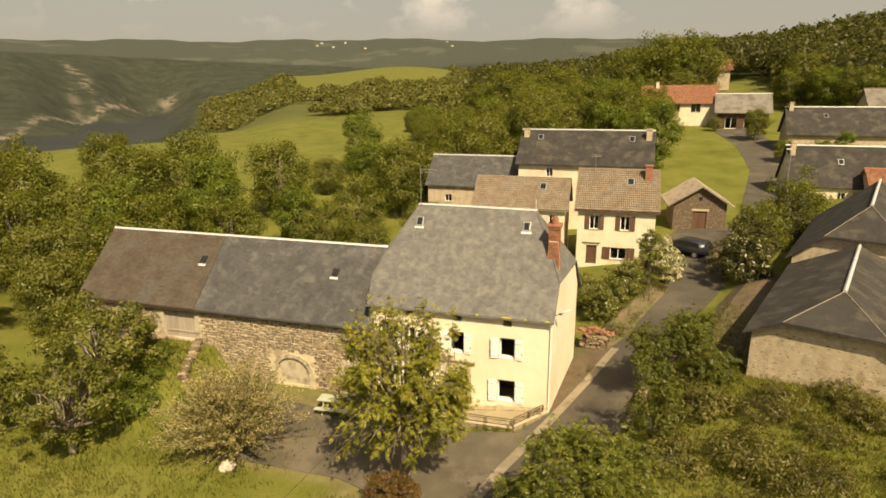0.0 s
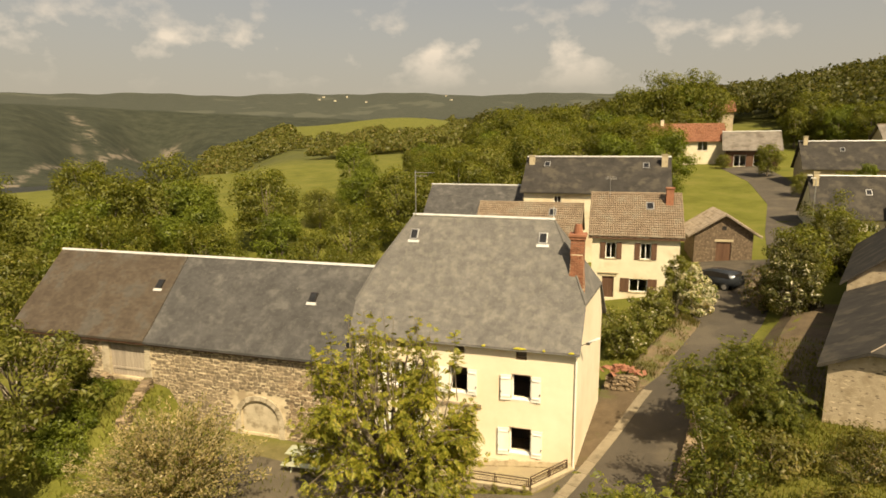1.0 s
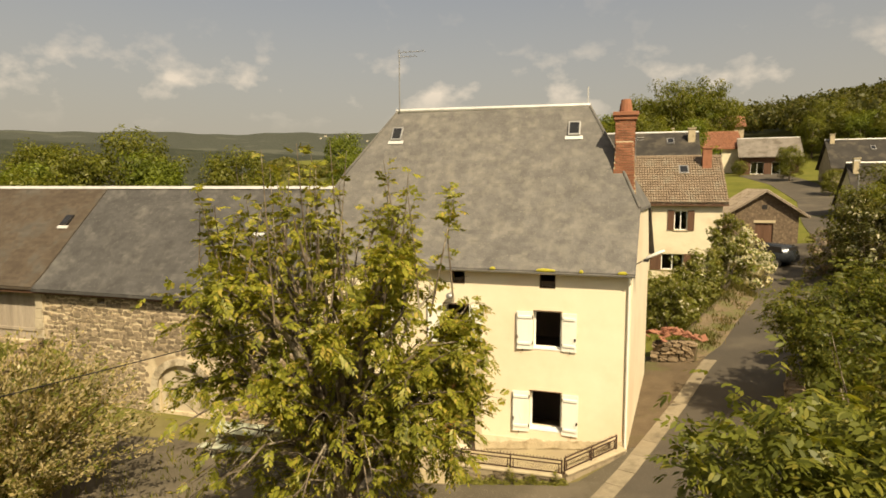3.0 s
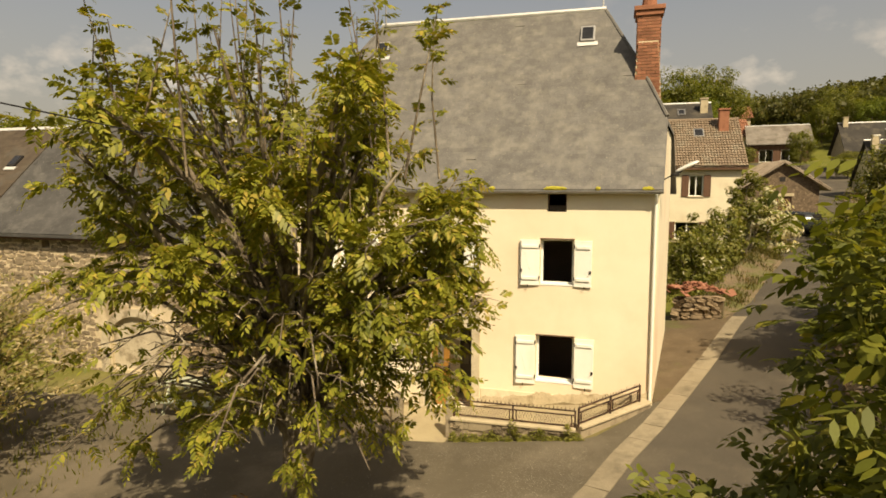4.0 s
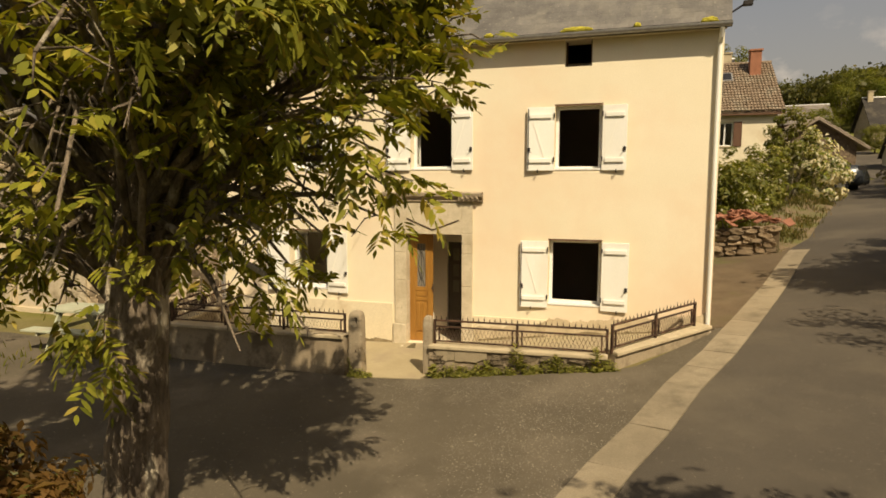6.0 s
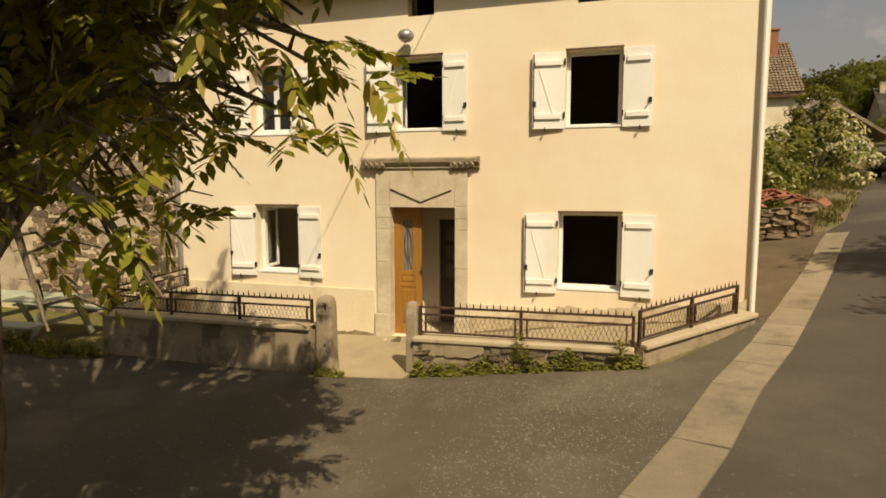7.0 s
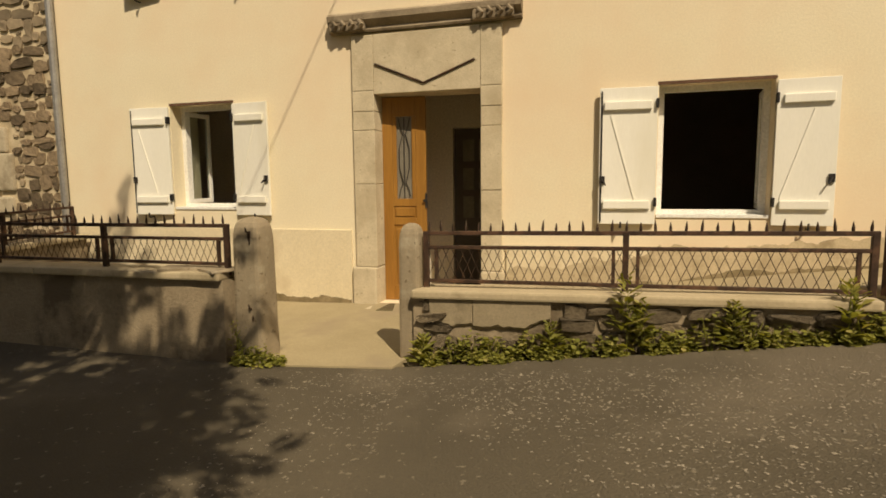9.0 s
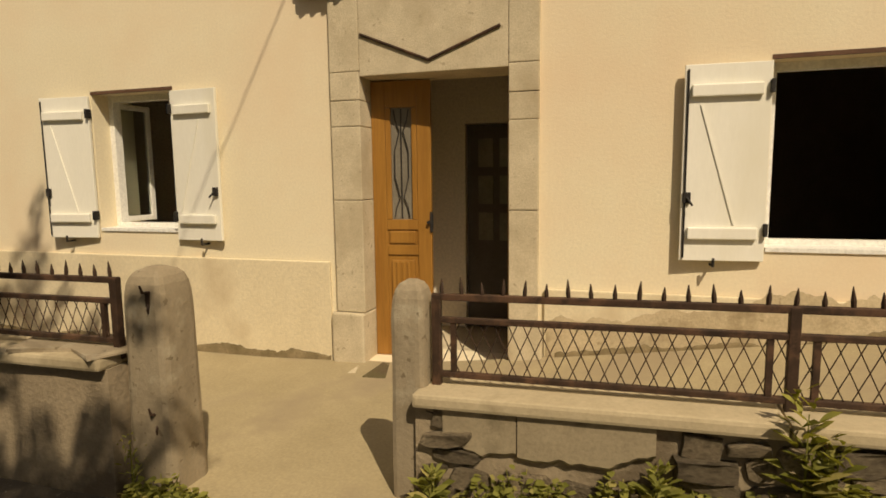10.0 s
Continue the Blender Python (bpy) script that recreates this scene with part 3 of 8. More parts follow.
def lie(x, y):
    """The height of the ground."""
    x, y = np.asarray(x, float), np.asarray(y, float)
    near = np.interp(0.8 * x + 0.25 * y, ROAD_U, ROAD_Z)
    # the grassy ramp up to the barn's high door, and the bank beyond the road
    near = near + 2.0 * ease(-20.3, -18.9, x) * (1 - ease(-15.6, -14.0, x)) * ease(-8.5, -1.2, y) * (1 - ease(3, 5, y))
    kerb = np.interp(y, [p[1] for p in ROAD_RIGHT], [p[0] for p in ROAD_RIGHT])
    near = near + 0.9 * ease(0.4, 2.2, x - kerb) * ease(-16, -6, y) * (1 - ease(22, 30, y))
    # dug out under the house and the barn
    cellar = ease(-25.0, -24.5, x) * (1 - ease(4.3, 4.8, x)) * ease(0.35, 0.9, y) * (1 - ease(5.6, 6.1, y))
    near = near * (1 - cellar) - 0.42 * cellar
    r = np.hypot(x - EYE0[0], y - EYE0[1])
    az = np.degrees(np.arctan2(-(x - EYE0[0]), y - EYE0[1]))
    az = np.clip(az, BEARINGS[0], BEARINGS[-1])
    lr = np.log(np.clip(r, RADII[0], RADII[-1]))
    cols = np.stack([np.interp(lr, np.log(RADII), row) for row in LIE], -1)
    i = np.clip(np.searchsorted(BEARINGS, az) - 1, 0, len(BEARINGS) - 2)
    f = ease(0, 1, (az - BEARINGS[i]) / (BEARINGS[i + 1] - BEARINGS[i]))
    far = np.take_along_axis(cols, i[..., None], -1)[..., 0] * (1 - f) + np.take_along_axis(cols, i[..., None] + 1, -1)[..., 0] * f
    bumps = np.sin(x * 0.0035 + 1) * np.cos(y * 0.0042) + 0.6 * np.sin(x * 0.009 + y * 0.006)
    far = far + bumps * 7 * ease(1100, 2400, r) + 2 * np.sin(az * 1.7 + 2) * ease(1500, 2600, r) + 6 * ease(1900, 2900, r)
    k = ease(50, 92, r)
    return near * (1 - k) + far * k


def gz(x, y):
    return float(lie(np.array([x]), np.array([y]))[0])


def in_field(x, y):
    """The open meadows among the trees."""
    r = math.hypot(x - EYE0[0], y - EYE0[1])
    az = math.degrees(math.atan2(-(x - EYE0[0]), y - EYE0[1]))
    return (24 < az < 52 and 78 < r < 150) or (19.5 < az < 31 and 78 < r < 185) or (15.5 < az < 30.5 and 390 < r < 780) or r < 55


def ground_sheet():
    rings = np.r_[0.01, np.arange(0.8, 62, 0.8), np.geomspace(63, 4700, 130)]
    ang = np.radians(np.r_[np.arange(0, 112, 1.3), np.arange(112, 152, 0.3), np.arange(152, 360, 1.3)])
    n = len(ang)
    cx, cy = 1.0, -4.0
    X, Y = cx + rings[:, None] * np.cos(ang), cy + rings[:, None] * np.sin(ang)
    Z = lie(X, Y)
    # a shallow bed under the paving
    me = bpy.data.meshes.new("ground")
    v = np.stack([X, Y, Z], -1).reshape(-1, 3)
    a = np.arange(len(rings) - 1)[:, None] * n + np.arange(n)[None]
    b = np.arange(len(rings) - 1)[:, None] * n + (np.arange(n)[None] + 1) % n
    f = np.stack([a, a + n, b + n, b], -1).reshape(-1, 4)[:, ::-1]
    me.vertices.add(len(v))
    me.vertices.foreach_set("co", v.astype(np.float32).ravel())
    me.loops.add(f.size)
    me.loops.foreach_set("vertex_index", f.astype(np.int32).ravel())
    me.polygons.add(len(f))
    me.polygons.foreach_set("loop_start", np.arange(0, f.size, 4, dtype=np.int32))
    me.update(calc_edges=True)
    x, y = v[:, 0], v[:, 1]
    r = np.hypot(x - EYE0[0], y - EYE0[1])
    az = np.degrees(np.arctan2(-(x - EYE0[0]), y - EYE0[1]))
    wood = ease(150, 260, r) * (1 - 0.55 * ease(14, 17, az) * (1 - ease(37, 40, az)) * (1 - ease(700, 900, r))) * (1 - ease(14.5, 16, az) * (1 - ease(29.5, 31, az)) * ease(375, 400, r) * (1 - ease(790, 840, r)))
    # a bare scar and its scree down the far bank, a second one beside it, and the drawn-down shore
    bank = np.interp(az, [38, 42, 47, 52, 60], [1400, 1306, 1005, 718, 605])
    down = np.clip((1450 - r) / (1450 - bank), 0, 1)
    rock = np.clip(1.2 - np.abs(az - 48.2 + 2.9 * down) / (0.25 + 0.55 * down), 0, 1) * (down > 0.02) * 0.75
    rock = np.maximum(rock, np.clip(1.2 - np.abs(az - 48.0 + 0.3 * down) / (0.2 + 0.4 * down), 0, 1) * (down > 0.25) * 0.4)
    rock = np.maximum(rock, np.clip(1.2 - np.abs(az - 45.2 + 1.5 * down) / 0.3, 0, 1) * ease(0.45, 0.6, down) * 0.8)
    shore = ease(39, 41, az) * ease(-14, -4, r - bank) * (1 - ease(14, 34, r - bank)) * 0.95
    rock = rock * (r > bank)
    dirt = ease(-13, -11, x) * (1 - ease(6, 8, x)) * np.maximum(ease(-8.0, -7.2, y), ease(-11, -9.5, y) * ease(-4.2, -3.0, x)) * (1 - ease(-1, 0.5, y)) * 0.55
    # alpha: how far the painted haze colour takes over with distance
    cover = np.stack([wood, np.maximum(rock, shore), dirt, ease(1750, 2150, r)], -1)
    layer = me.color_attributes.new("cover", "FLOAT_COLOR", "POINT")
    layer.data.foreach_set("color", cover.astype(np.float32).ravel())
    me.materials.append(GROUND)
    me.shade_smooth()
    return tagged(new("ground", me), "uneven meadow ground rising to wooded hills", "ground", kind="structure")


ground_sheet()


def draped(name, left, right, mat, lift, label, category, steps=5, every=0.9):
    """A strip of paving between two lines, laid on the land."""
    bm = bmesh.new()
    L, R = [], []
    for (a, b), (c, d) in zip(zip(left, left[1:]), zip(right, right[1:])):
        k = max(1, int(math.dist(a, b) / every))
        for i in range(k):
            L.append(Vector(a).lerp(Vector(b), i / k))
            R.append(Vector(c).lerp(Vector(d), i / k))
    L.append(Vector(left[-1]))
    R.append(Vector(right[-1]))
    grid = []
    for p, q in zip(L, R):
        grid.append([bm.verts.new((c.x, c.y, gz(c.x, c.y) + lift)) for c in (p.lerp(q, j / steps) for j in range(steps + 1))])
    for a, b in zip(grid, grid[1:]):
        for j in range(steps):
            bm.faces.new((a[j], a[j + 1], b[j + 1], b[j]))
    sides = bmesh.ops.extrude_face_region(bm, geom=bm.faces[:])
    bmesh.ops.translate(bm, vec=(0, 0, -0.25), verts=[e for e in sides["geom"] if isinstance(e, bmesh.types.BMVert)])
    bmesh.ops.recalc_face_normals(bm, faces=bm.faces[:])
    return lone(name, bm, mat, label, category, kind="structure", smooth=False)


draped("road", ROAD_LEFT, ROAD_RIGHT, ROAD, 0.03, "narrow grey asphalt village road climbing between gardens", "road")
draped("yard", [(-12.5, -2.3), (-9, -1.7), (-5.4, -2.0), (-0.9, -2.05), (0.5, -2.0), (3.3, -2.0), (3.75, -1.75), (5.0, -0.1), (6.1, 6.4)],
       [(-11.5, -5.6), (-8.5, -7.2), (-3.6, -7.15), (-0.3, -8.2), (2.0, -8.6), (2.75, -7.2), (3.78, -4.0), (5.85, 1.2), (7.75, 6.6)], ASPHALT, 0.045, "worn dark asphalt yard in front of the house", "yard", 9, 0.7)
draped("shed_forecourt", [(11.4, 17.5), (12.0, 24), (12.8, 33), (14, 35.2)], [(12.4, 19.5), (14.5, 25), (19, 33.5), (20, 35.6)], ROAD, 0.036, "grey asphalt forecourt beside the road", "pavement")
GUTTER = [(2.15, -7.9), (2.9, -5.58), (3.21, -4.75), (3.62, -3.82), (4.1, -2.5), (4.72, -1.1), (5.4, 0.7), (6.48, 3.65), (7.6, 6.75), (7.95, 7.6)]
draped("verge", [(4.93, 0.1), (5.2, 2.4), (5.46, 4.7), (5.75, 7.2), (5.85, 8.4)], [(5.35, 0.3), (6.12, 2.4), (6.98, 4.7), (7.8, 7.0), (8.15, 8.4)], DARK_EARTH, 0.056, "trodden dark earth strip beside the gable", "verge", 4, 0.6)

# dark earth colour stands in for the deep shade beside the barns
draped("alley", [(11.9, 4.0), (13.0, 8.5), (14.9, 14.0), (17.0, 18.6)], [(14.6, 3.2), (16.3, 7.6), (18.3, 12.9), (20.2, 17.9)], DARK_EARTH, 0.05, "bare earth alley coloured dark for the shade beside the stone barns", "alley", 4, 0.8)

# ---- the cream house ----
# origin of the house: the door's middle at the facade, its sill at z = 0
house = thing("house", (0, 0, 0), "three-storey cream rendered village house with a steep half-hipped slate roof", "house")
WINDOWS = [  # x0, x1, z0, z1, left shutter's angle, right shutter's angle, casement
    (-3.15, -2.29, 0.88, 2.07, 6, 3, "open"), (2.20, 3.13, 0.83, 2.01, 4, 3, "dark"),
    (-3.17, -2.38, 3.30, 4.45, 5, 3, "shut"), (-0.46, 0.355, 3.30, 4.47, 5, 3, "dark"), (2.27, 3.08, 3.28, 4.40, 5, 3, "dark")]
ATTIC = [(-2.88, -2.46, 5.08, 5.51), (-0.22, 0.22, 5.08, 5.51), (2.42, 2.88, 5.06, 5.52)]
DOOR = (-0.575, 0.585, -0.12, 2.08)
XL, XR = -4.78, 4.96
bm = bmesh.new()
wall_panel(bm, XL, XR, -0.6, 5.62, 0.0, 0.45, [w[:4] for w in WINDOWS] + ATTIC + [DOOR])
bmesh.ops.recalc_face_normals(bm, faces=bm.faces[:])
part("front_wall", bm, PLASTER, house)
# the right-hand gable leans away: the house widens to the back
bm = bmesh.new()
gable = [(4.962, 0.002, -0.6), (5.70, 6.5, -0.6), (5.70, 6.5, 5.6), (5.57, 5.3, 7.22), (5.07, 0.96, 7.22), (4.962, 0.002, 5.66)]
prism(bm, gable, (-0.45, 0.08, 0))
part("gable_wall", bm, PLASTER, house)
bm = bmesh.new()
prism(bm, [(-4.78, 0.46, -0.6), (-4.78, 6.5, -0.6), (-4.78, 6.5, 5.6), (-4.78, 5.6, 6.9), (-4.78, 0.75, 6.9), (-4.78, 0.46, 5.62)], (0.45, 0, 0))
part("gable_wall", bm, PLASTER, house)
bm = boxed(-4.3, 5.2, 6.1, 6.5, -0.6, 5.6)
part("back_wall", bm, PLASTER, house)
# slabs in the shade-darkened colour keep the rooms dark
for z0 in (2.62, 5.0):
    part("floor_slab", boxed(-4.3, 4.9, 0.47, 6.08, z0, z0 + 0.2), SHADED_IN, house)
part("floor_slab", boxed(-4.3, 4.9, 0.0, 6.08, -0.5, -0.13), GRANITE, house)
# inside: the hall between two partitions, with its inner door
part("partition", boxed(-0.95, -0.85, 0.47, 3.0, -0.12, 2.6), PLASTER_IN, house)
part("partition", boxed(0.85, 0.95, 0.47, 3.0, -0.12, 2.6), PLASTER_IN, house)
bm = bmesh.new()
wall_panel(bm, -0.85, 0.85, -0.12, 2.6, 1.2, 1.3, [(-0.08, 0.66, -0.12, 1.8)])
part("partition", bm, PLASTER_IN, house)
inner = part("inner_door", boxed(-0.07, 0.65, 1.24, 1.28, -0.11, 1.79), INNER_DOOR, house, "dark inner hall door with small panes")
for i in range(2):
    for k in range(3):
        part("pane", boxed(0.04 + 0.2 * i, 0.18 + 0.2 * i, 1.225, 1.239, 0.72 + 0.34 * k, 0.98 + 0.34 * k), DOOR_GLASS, inner)
# left ground room in plain plaster; the others coloured dark for room shade
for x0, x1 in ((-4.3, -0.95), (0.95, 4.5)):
    part("partition", boxed(x0, x1, 1.6 if x0 < 0 else 3.2, 1.7 if x0 < 0 else 3.3, -0.12, 2.6), PLASTER_IN if x0 < 0 else SHADED_IN, house)
    part("partition", boxed(x0, x1, 3.2, 3.3, 2.83, 4.98), SHADED_IN, house)
part("partition", boxed(-0.95, 0.95, 3.2, 3.3, 2.83, 4.98), SHADED_IN, house)
# cement plinth, 3 cm proud, left and right of the door
part("plinth", boxed(XL, -0.86, -0.03, -0.002, -0.5, 0.66, 0.008), PLINTH, house)
part("plinth", boxed(0.82, XR + 0.01, -0.03, -0.002, -0.5, 0.52, 0.008), PLINTH, house)

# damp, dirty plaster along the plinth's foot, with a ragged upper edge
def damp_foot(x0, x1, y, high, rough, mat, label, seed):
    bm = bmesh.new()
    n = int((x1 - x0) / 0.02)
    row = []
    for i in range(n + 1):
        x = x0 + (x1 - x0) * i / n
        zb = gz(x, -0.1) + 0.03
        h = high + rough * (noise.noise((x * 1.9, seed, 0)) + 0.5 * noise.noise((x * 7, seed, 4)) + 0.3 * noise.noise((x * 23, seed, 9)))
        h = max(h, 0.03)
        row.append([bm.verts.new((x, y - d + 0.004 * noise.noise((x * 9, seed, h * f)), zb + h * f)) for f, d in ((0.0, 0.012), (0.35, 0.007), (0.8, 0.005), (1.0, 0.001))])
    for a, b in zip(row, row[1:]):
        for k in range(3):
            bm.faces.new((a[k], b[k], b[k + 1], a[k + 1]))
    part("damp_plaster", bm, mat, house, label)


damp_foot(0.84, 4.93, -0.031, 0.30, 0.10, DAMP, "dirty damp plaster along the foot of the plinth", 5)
damp_foot(0.9, 4.7, -0.042, 0.06, 0.05, MOSS_DIRT, "mossy dirt along the foot of the plinth", 6)
damp_foot(-4.7, -0.87, -0.031, 0.09, 0.05, MOSS_DIRT, "mossy dirt along the foot of the plinth", 7)

# roof: front slope with a slight sweep at the eave, half hips at both ends
FRONT = [(-0.2, 5.60), (0.0, 5.86), (0.2, 6.14), (0.5, 6.56), (1.15, 7.52), (3.22, 10.58)]


def roof_left(y):
    return float(np.interp(y, [-0.4, 0.7, 1.73, 3.22], [-5.06, -5.1, -4.42, -3.07]))


def roof_right(y):
    return float(np.interp(y, [-0.4, 0.98, 2.1, 3.22], [5.01, 5.15, 4.42, 3.55]))


bm = bmesh.new()
ys = list(np.linspace(-0.2, 3.22, 15))
fz = [float(np.interp(y, [p[0] for p in FRONT], [p[1] for p in FRONT])) for y in ys]
fl = [bm.verts.new((roof_left(y), y, z)) for y, z in zip(ys, fz)]
fr = [bm.verts.new((roof_right(y), y, z)) for y, z in zip(ys, fz)]
for i in range(len(ys) - 1):
    bm.faces.new((fl[i], fr[i], fr[i + 1], fl[i + 1]))
back_e = [bm.verts.new(p) for p in ((-5.06, 6.8, 5.5), (5.92, 6.8, 5.5), (5.66, 5.45, 7.32), (-5.1, 5.75, 6.9))]
bm.faces.new((fl[-1], fr[-1], back_e[2], back_e[1], back_e[0], back_e[3]))
hip_r = [v for v, y in zip(fr, ys) if y >= 0.95]
bm.faces.new([hip_r[0], back_e[2], *hip_r[:0:-1]])
hip_l = [v for v, y in zip(fl, ys) if y >= 0.68]
bm.faces.new([hip_l[0], *hip_l[1:], back_e[3]])
res = bmesh.ops.extrude_face_region(bm, geom=bm.faces[:])
bmesh.ops.translate(bm, vec=(0, 0, -0.10), verts=[e for e in res["geom"] if isinstance(e, bmesh.types.BMVert)])
bmesh.ops.recalc_face_normals(bm, faces=bm.faces[:])
roof = part("roof", bm, SLATE, house, "steep grey slate roof with half hips")
slate_cover("slate_covering", FRONT, roof_left, roof_right, SLATE, roof, 0.19, 0.13, 3)
bm = bmesh.new()
tube(bm, [(-3.1, 3.22, 10.61), (3.58, 3.22, 10.57)], 0.075, 8)
part("ridge_cap", bm, ZINC, house, "pale zinc ridge capping")
for pts in ([(3.55, 3.22, 10.58), (4.42, 2.1, 8.94), (5.13, 1.02, 7.36)], [(-3.07, 3.22, 10.58), (-4.42, 1.73, 8.43), (-5.1, 0.7, 6.9)]):
    bm = bmesh.new()
    tube(bm, pts, 0.045, 6)
    part("hip_cap", bm, SLATE, house)
# eave gutter, fascia and downpipes
part("fascia", boxed(-5.02, 4.97, -0.165, -0.125, 5.49, 5.585), CREAM_FAR, house)
part("soffit", boxed(-5.0, 4.96, -0.125, 0.0, 5.60, 5.62), CREAM_FAR, house)
bm = bmesh.new()
outline = [(-5.1, -0.235 + 0.065 * math.cos(a), 5.57 + 0.065 * math.sin(a)) for a in np.linspace(math.pi, 2 * math.pi, 9)]
outline += [(-5.1, -0.235 + 0.055 * math.cos(a), 5.575 + 0.055 * math.sin(a)) for a in np.linspace(2 * math.pi, math.pi, 9)]
prism(bm, outline, (10.13, 0, 0))
gutter = part("gutter", bm, GALV, house, "weathered zinc eave gutter")
for x, l in ((2.62, 0.26), (4.7, 0.12), (3.6, 0.06), (1.1, 0.08)):
    bm = bmesh.new()
    bmesh.ops.create_icosphere(bm, subdivisions=3, radius=1.0)
    for v in bm.verts:
        v.co *= 1 + 0.35 * noise.noise(v.co * 2.5 + Vector((x, 0, 0)))
        v.co = Vector((x + v.co.x * l, -0.22 + v.co.y * 0.06, 5.62 + v.co.z * 0.05))
    part("moss", bm, MOSS, gutter, "yellow moss growing in the gutter")
bm = bmesh.new()
tube(bm, [(4.89, -0.235, 5.5), (4.89, -0.16, 5.38), (4.89, -0.06, 5.28), (4.91, -0.06, 0.5)], 0.035, 10)
part("downpipe", bm, WHITE, house, "cream painted downpipe")
bm = bmesh.new()
tube(bm, [(-4.72, -0.235, 5.5), (-4.76, -0.16, 5.33), (-4.78, -0.07, 5.1), (-4.78, -0.07, 0.2)], 0.045, 10)
part("downpipe", bm, GALV, house, "grey zinc downpipe")
for x, y in ((-2.86, 2.64), (3.13, 2.66)):
    z = float(np.interp(y, [p[0] for p in FRONT], [p[1] for p in FRONT]))
    m = Matrix.Translation((x, y, z)) @ Matrix.Rotation(math.atan2(3.07, 2.07), 4, "X")
    sk = part("skylight", boxed(-0.19, 0.19, -0.26, 0.28, 0.0, 0.09, 0.01, m), GALV, house, "small metal roof skylight")
    part("pane", boxed(-0.145, 0.145, -0.2, 0.23, 0.085, 0.098, 0, m), ROOF_GLASS, sk, "dark roof pane")
    part("flashing", boxed(-0.27, 0.27, -0.40, -0.262, 0.015, 0.04, 0.005, m), ZINC, sk, "pale zinc flashing")
# chimney of red brick on the right-hand hip
ch = part("chimney", boxed(4.40, 4.94, 1.75, 2.35, 7.4, 9.95), MORTAR, house, "tall narrow red brick chimney")
rows = []
rng = random.Random(4)
for k in range(28):
    z = 7.75 + k * 0.078
    off = 0.11 if k % 2 else 0.0
    for j in range(-1, 3):
        a, b = 4.39 + off + j * 0.22, 4.39 + off + j * 0.22 + 0.21
        a, b = max(a, 4.385), min(b, 4.955)
        if b - a > 0.04:
            rows.append((a, b, 1.735 - rng.uniform(0, 0.006), 1.76, z, z + 0.066))
            rows.append((a, b, 2.34, 2.362, z, z + 0.066))
        c, d = 1.74 + off + j * 0.22, 1.74 + off + j * 0.22 + 0.21
        c, d = max(c, 1.75), min(d, 2.35)
        if d - c > 0.04:
            rows.append((4.93, 4.955 + rng.uniform(0, 0.006), c, d, z, z + 0.066))
            rows.append((4.385 - rng.uniform(0, 0.006), 4.41, c, d, z, z + 0.066))


def brick_solids(rows):
    return [[(a, c, e), (b, c, e), (b, d, e), (a, d, e), (a, c, f), (b, c, f), (b, d, f), (a, d, f)] for a, b, c, d, e, f in rows]


sb = solids("bricks", brick_solids(rows), BOX_FACES, BRICK, ch)
sb["kind"] = "stuff"
for z, w in ((9.93, 0.06), (10.05, 0.1)):
    part("corbel", boxed(4.40 - w, 4.94 + w, 1.75 - w, 2.35 + w, z, z + 0.11, 0.01), BRICK, ch)
bm = bmesh.new()
tube(bm, [(4.67, 2.05, 10.15), (4.67, 2.05, 10.35), (4.67, 2.05, 10.55)], [0.2, 0.18, 0.14], 12)
part("chimney_pot", bm, BRICK, ch, "orange clay chimney pot")
bm = bmesh.new()
prism(bm, [(4.3, 1.72, 7.6), (5.06, 1.72, 7.5), (5.02, 1.72, 7.75), (4.95, 1.72, 8.7), (4.9, 1.72, 9.3), (4.42, 1.72, 9.3)], (0, 0.66, 0))
shoulder = part("chimney_shoulder", bm, MORTAR, ch, "sloping brick shoulder of the chimney")
rows = []
for k in range(22):
    z = 7.56 + k * 0.078
    xa, xb = 4.32 + 0.1 * (z - 7.6) / 1.7, float(np.interp(z, [7.5, 7.75, 8.7, 9.3], [5.05, 5.01, 4.94, 4.89]))
    off = 0.11 if k % 2 else 0.0
    for j in range(6):
        a, b = max(xa, 4.2 + off + j * 0.22), min(xb, 4.2 + off + j * 0.22 + 0.208)
        if b - a > 0.04:
            rows.append((a, b, 1.705 - rng.uniform(0, 0.006), 1.73, z, z + 0.066))
    for j in range(3):
        c, d = max(1.73, 1.66 + off + j * 0.22), min(2.37, 1.66 + off + j * 0.22 + 0.208)
        if d - c > 0.04:
            rows.append((xb - 0.02, xb + 0.012, c, d, z, z + 0.066))
sb = solids("bricks", brick_solids(rows), BOX_FACES, BRICK, shoulder)
sb["kind"] = "stuff"
# aerial masts at the ridge ends
bm = bmesh.new()
tube(bm, [(-2.95, 3.1, 10.6), (-2.95, 3.1, 12.7)], 0.022, 6)
for z, l in ((12.6, 0.45), (12.45, 0.3)):
    tube(bm, [(-2.95, 3.1, z), (-2.95 + l * 2, 3.1, z)], 0.01, 5)
    for i in range(5):
        x = -2.95 + l * 2 * i / 4
        tube(bm, [(x, 2.9, z), (x, 3.3, z)], 0.006, 4)
part("aerial", bm, GALV, house, "thin rooftop television aerial")
bm = bmesh.new()
tube(bm, [(3.5, 3.22, 10.6), (3.5, 3.22, 11.15)], 0.02, 6)
part("ridge_finial", bm, ZINC, house)


